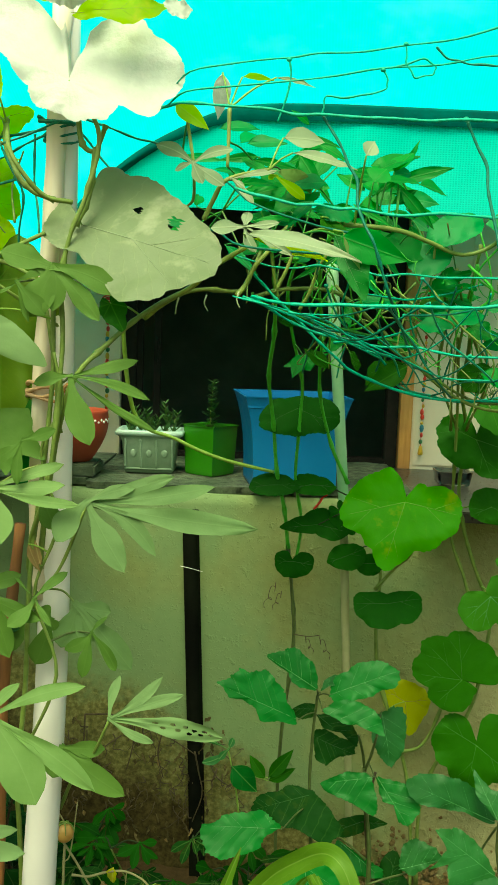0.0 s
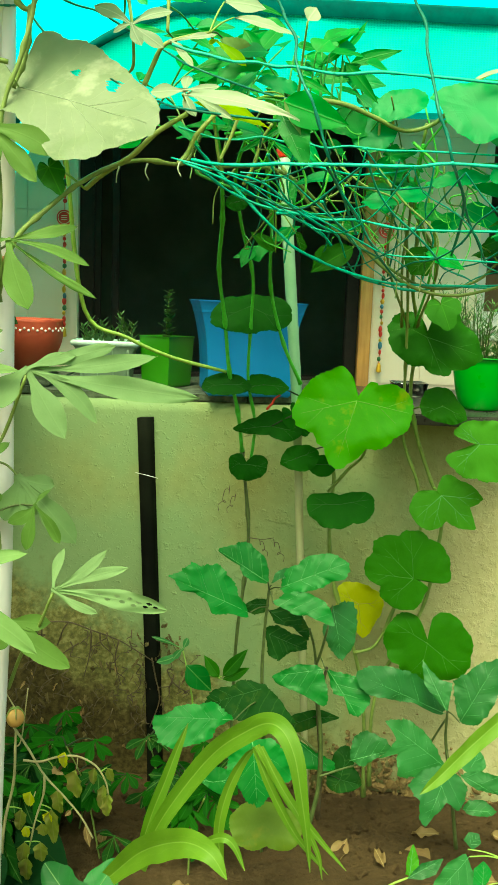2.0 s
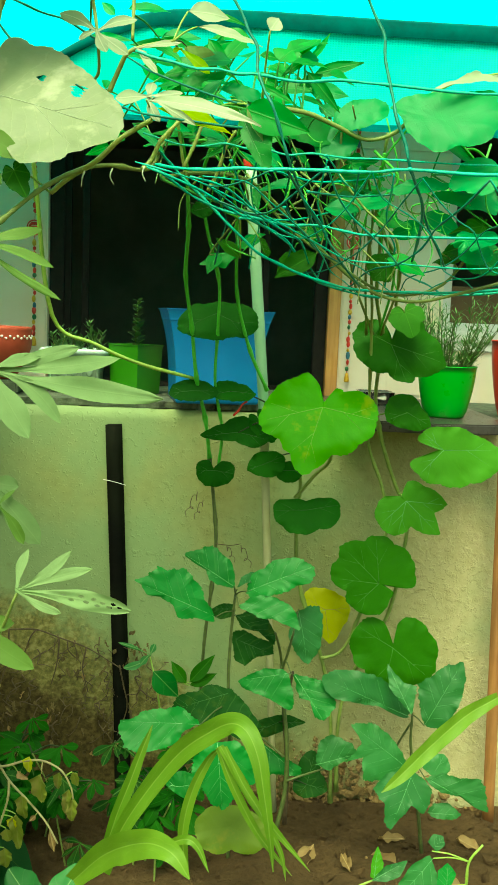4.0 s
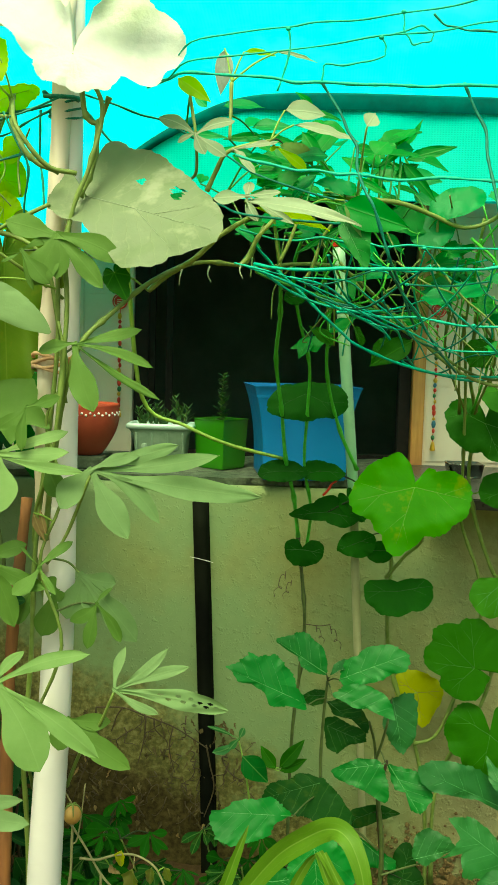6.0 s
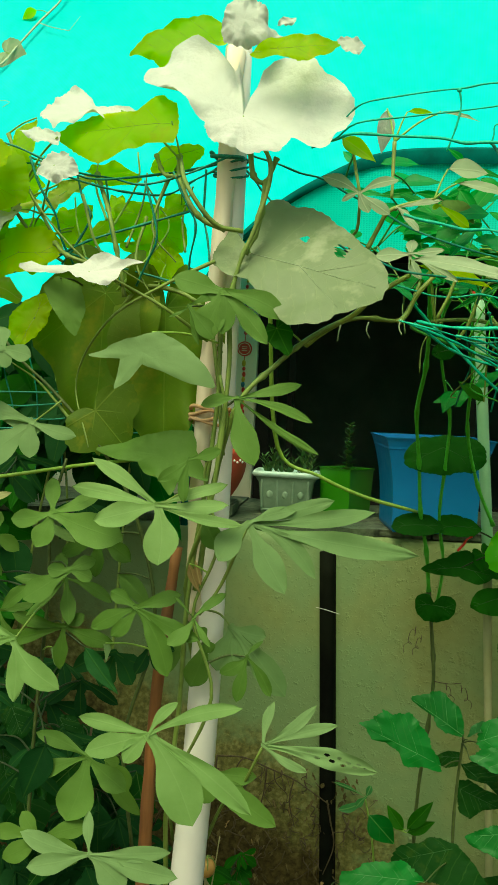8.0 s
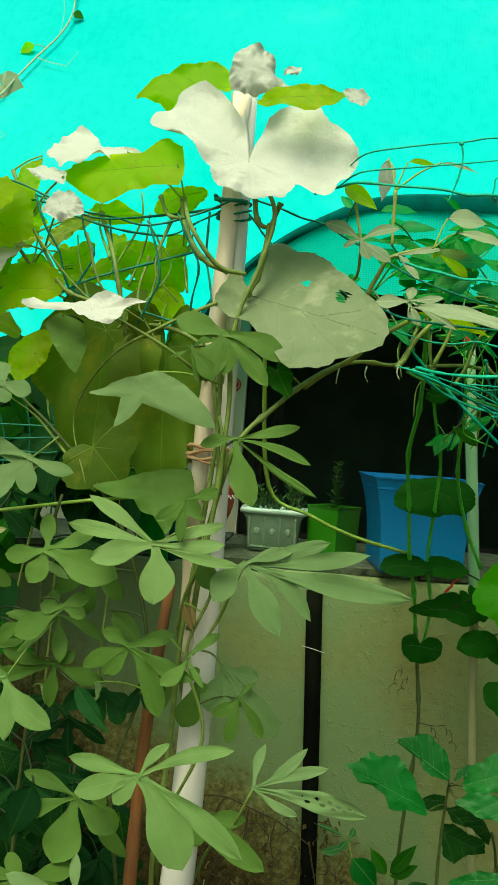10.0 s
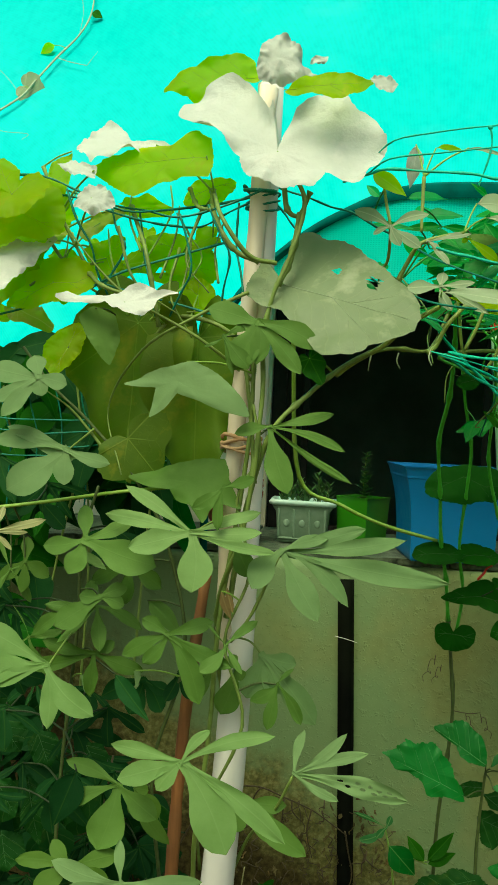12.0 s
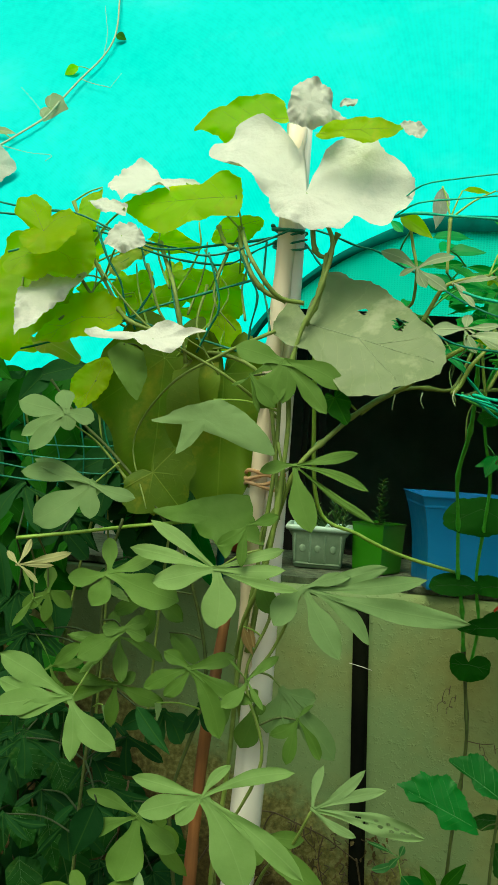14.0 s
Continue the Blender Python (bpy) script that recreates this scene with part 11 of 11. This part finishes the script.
def pot_plants():
    herb = thing("succulent", (-0.160, 3.05, 1.16), "small upright green herb growing in the square pot", "plant")
    sprig(herb, (-0.160, 3.05, 1.15), (-0.155, 3.045, 1.335), 40, 0.042, LEAF_HERB, 0.30, 3, thin=0.62)
    tuft = thing("succulent", (-0.350, 3.05, 1.145), "low spiky dark green tuft in the white trough", "plant")
    r = random.Random(8)
    for k in range(9):
        x = -0.420 + 0.018 * k
        sprig(tuft, (x, 3.05 + r.uniform(-0.02, 0.02), 1.145), (x + r.uniform(-0.035, 0.035), 3.05, 1.145 + r.uniform(0.06, 0.12)), 18, 0.045, LEAF_HERB, 0.8, 20 + k, thin=0.3)
    rosemary = thing("rosemary", (0.79, 2.80, 1.14), "feathery fine-leaved herb spilling from the bright green pot", "plant")
    for k in range(60):
        a, lean = r.uniform(0, 6.28), r.uniform(0.02, 0.14)
        foot = (0.79 + 0.04 * math.cos(a), 2.80 + 0.04 * math.sin(a), 1.14)
        sprig(rosemary, foot, (foot[0] + lean * math.cos(a), foot[1] + lean * math.sin(a), 1.14 + r.uniform(0.10, 0.26)), 20, 0.05, LEAF_ROSEMARY, 0.5, 50 + k, stem_mat=STEM_DARK, thin=0.12)
    trough = thing("planter_trough", (-0.350, 3.05, LEDGE + 0.021), "white glazed rectangular trough with raised lattice", "flower pot")
    prof = [(0.048, 0), (0.052, 0.006), (0.058, 0.10), (0.066, 0.118), (0.068, 0.130), (0.062, 0.132), (0.056, 0.10)]
    part("shell", lathe(prof, (-0.350, 3.05, LEDGE + 0.022), 48, 0.92, wide=1.50), WHITE_GLAZE, trough)
    part("soil", lathe([(0.05, 0.10), (0.052, 0.115), (0.03, 0.118)], (-0.350, 3.05, LEDGE + 0.02), 24, 0.9, wide=1.50), POTTING_SOIL, trough, "dark potting soil")
    part("rim", lathe([(0.062, 0.118), (0.071, 0.121), (0.073, 0.130), (0.070, 0.137), (0.063, 0.137), (0.060, 0.126)], (-0.350, 3.05, LEDGE + 0.022), 48, 0.92, wide=1.50), PALE_GLAZE, trough, "pale turquoise-white glazed rim")
    part("moulding", box(bmesh.new(), (-0.428, 2.9945, LEDGE + 0.030), (-0.272, 3.004, LEDGE + 0.040), 0.003), WHITE_GLAZE, trough)
    for k in range(4):
        x = -0.424 + 0.0493 * k
        part("raised_rib", tube(bmesh.new(), [(x, 2.9990, LEDGE + 0.038), (x - 0.001, 2.9955, LEDGE + 0.085), (x - 0.002, 2.9920, LEDGE + 0.132)], 0.0042, sides=6), WHITE_GLAZE, trough)
    for k in range(3):
        x = -0.3995 + 0.0493 * k
        part("rosette", ball(bmesh.new(), (x, 2.9955, LEDGE + 0.085), 0.011, (1.0, 0.35, 1.2), 10), WHITE_GLAZE, trough)
    bowl = thing("flower_pot", (-0.575, 2.95, LEDGE + 0.06), "round terracotta-red pot with a white dotted band", "flower pot")
    prof = [(0.045, 0), (0.05, 0.004)] + [(0.05 + 0.052 * math.sin(math.pi * 0.60 * k / 8), 0.15 * k / 8) for k in range(1, 9)] + [(0.101, 0.158), (0.094, 0.160), (0.088, 0.14)]
    part("shell", lathe(prof, (-0.575, 2.95, LEDGE + 0.062), 36), TERRACOTTA, bowl)
    part("soil", lathe([(0.07, 0.13), (0.088, 0.14), (0.04, 0.145)], (-0.575, 2.95, LEDGE + 0.062), 24), POTTING_SOIL, bowl, "dark potting soil")
    for k in range(26):
        a = -math.pi + k * math.pi / 25
        part("painted_dot", ball(bmesh.new(), (-0.575 + 0.1015 * math.cos(a), 2.95 + 0.1015 * math.sin(a), LEDGE + 0.188 + 0.006 * (k % 2)), 0.0042, (1, 1, 1), 6), WHITE_PAINT, bowl, "white painted dot")
    lone("stone_block", box(bmesh.new(), (-0.66, 2.87, LEDGE + 0.021), (-0.50, 3.03, LEDGE + 0.06), 0.006), GRANITE, "rough grey stone block under the red pot", "stone", smooth=False)
    dish = thing("glass_dish", (0.63, 3.10, LEDGE + 0.008), "clear square glass dish on the dark slab", "dish")
    part("bowl", lathe([(0.045, 0), (0.05, 0.003), (0.056, 0.04), (0.058, 0.045), (0.053, 0.045), (0.047, 0.008)], (0.63, 3.10, LEDGE + 0.009), 32, 0.85), GLASS, dish)
    part("pebbles", lathe([(0.040, 0.010), (0.043, 0.018), (0.02, 0.022)], (0.63, 3.10, LEDGE + 0.009), 20, 0.8), POTTING_SOIL, dish, "dark wet pebbles")


BEAD_RED = two_tone("bead_red", (0.72, 0.03, 0.02), (0.85, 0.06, 0.03), 40.0, 0.35, (90.0, 0.1, 0.0005))
BEAD_YELLOW = two_tone("bead_yellow", (0.75, 0.40, 0.03), (0.85, 0.52, 0.06), 40.0, 0.35, (90.0, 0.1, 0.0005))
BEAD_BLUE = two_tone("bead_blue", (0.03, 0.15, 0.22), (0.06, 0.24, 0.32), 40.0, 0.35, (90.0, 0.1, 0.0005))
BEAD_GREEN = two_tone("bead_green", (0.03, 0.14, 0.04), (0.06, 0.22, 0.08), 40.0, 0.35, (90.0, 0.1, 0.0005))


def charm(x, top, low, medal):
    """A hanging string of beads with one red medallion and a tassel."""
    y = 3.415
    c = thing("bead_garland", (x, y, low), "hanging garland of coloured beads with a red medallion", "garland", "garlands beside the window")
    part("string", tube(bmesh.new(), [(x, y, top), (x, y, (top + low) / 2), (x, y, low)], 0.0014, sides=5), BEAD_RED, c)
    r = random.Random(int(x * 100) + 90)
    z = top - 0.02
    colours = (BEAD_RED, BEAD_YELLOW, BEAD_BLUE, BEAD_RED, BEAD_GREEN, BEAD_YELLOW, BEAD_RED)
    k = 0
    while z > low + 0.03:
        size = r.uniform(0.006, 0.0095)
        if abs(z - medal) > 0.04:
            part("bead", ball(bmesh.new(), (x + r.uniform(-0.002, 0.002), y - 0.002, z), size, (0.85, 0.85, r.uniform(0.9, 1.6)), 8), colours[k % 7], c)
        z -= r.uniform(0.017, 0.026)
        k += 1
    disc = bmesh.new()
    bmesh.ops.create_cone(disc, cap_ends=True, segments=28, radius1=0.027, radius2=0.027, depth=0.008, matrix=Matrix.Translation((x, y - 0.006, medal)) @ Matrix.Rotation(radians(90), 4, "X"))
    medallion = part("medallion", disc, BEAD_RED, c, "round red medallion", smooth=False)
    ring = [(x + 0.021 * math.cos(a * 0.2618), y - 0.0115, medal + 0.021 * math.sin(a * 0.2618)) for a in range(25)]
    part("ring", tube(bmesh.new(), ring, 0.0011, sides=5, steps=2), CREAM_TILE, medallion, "raised cream ring")
    for dz in (-0.007, 0.0, 0.007):
        part("bar", box(bmesh.new(), (x - 0.010, y - 0.0125, medal + dz - 0.0010), (x + 0.010, y - 0.0095, medal + dz + 0.0010), 0.0005), CREAM_TILE, medallion, smooth=False)
    part("tassel", lathe([(0.004, 0.03), (0.007, 0.02), (0.010, 0.0), (0.006, -0.004)], (x, y - 0.002, low), 12), BEAD_YELLOW, c, "orange-yellow tassel")


def litter():
    """Dry leaves, clods and pebbles on the soil."""
    r = random.Random(21)
    spots = [(0.42, 2.45, 0.12, 0.05), (0.60, 2.44, 0.13, 0.09), (0.80, 2.30, 0.06, 0.05), (0.50, 2.30, 0.07, 0.03), (0.30, 2.55, 0.08, 0.03), (0.62, 2.55, 0.08, 0.04), (-0.05, 2.2, 0.07, 0.03), (-0.25, 2.35, 0.06, 0.03), (0.85, 2.55, 0.09, 0.04)]
    for x, y, ln, wd in spots:
        d = thing("dry_leaf", (x, y, soil_height(x, y)), "curled brown dry leaf lying on the soil", "leaf", "dry leaves on the bed")
        blade_leaf(d, (x, y, soil_height(x, y) + 0.012), r.uniform(65, 85), r.uniform(-30, 30), r.uniform(0, 360), ln, wd, LEAF_DRY, cup=0.5, wave=0.12, droop=0.1, stalk=False, name="blade")
    bm = bmesh.new()
    for k in range(700):
        x, y = r.uniform(-0.7, 1.1), 2.78 - abs(r.gauss(0, 0.35))
        s = r.uniform(0.0025, 0.009) * (1 if r.random() < 0.93 else 2.0)
        made = bmesh.ops.create_icosphere(bm, subdivisions=1, radius=s, matrix=Matrix.Translation((x, y, soil_height(x, y) + s * 0.2)))["verts"]
        for v in made:
            v.co += (v.co - Vector((x, y, soil_height(x, y)))) * 1.6 * noise.noise(v.co * 130)
    lone("soil_clods", bm, SOIL, "loose brown clods and crumbs of soil", "soil", kind="stuff", smooth=False)
    bm = bmesh.new()
    for k in range(1100):
        x = r.gauss(0.55, 0.17)
        z = -0.25 + abs(r.gauss(0, 0.11)) * max(0.3, 1 - abs(x - 0.5) * 1.6)
        s = r.uniform(0.0025, 0.008) * (2.2 if r.random() < 0.06 else 1)
        q = Vector((x, WALL_Y - 0.004 - 0.10 * max(0, -0.02 - z), z))
        made = bmesh.ops.create_icosphere(bm, subdivisions=1, radius=s, matrix=Matrix.Translation(q))["verts"]
        for v in made:
            v.co += (v.co - q) * 1.4 * noise.noise(v.co * 60)
            v.co.y = max(v.co.y, WALL_Y - 0.022 - 0.10 * max(0, -0.02 - z))
    lone("rubble", bm, RUBBLE, "crumbled brown render and rubble at the wall's foot", "rubble", kind="stuff", smooth=False)


pot_plants()
charm(-0.557, 1.95, 1.165, 1.577)
charm(0.576, 1.98, 1.078, 1.575)
litter()
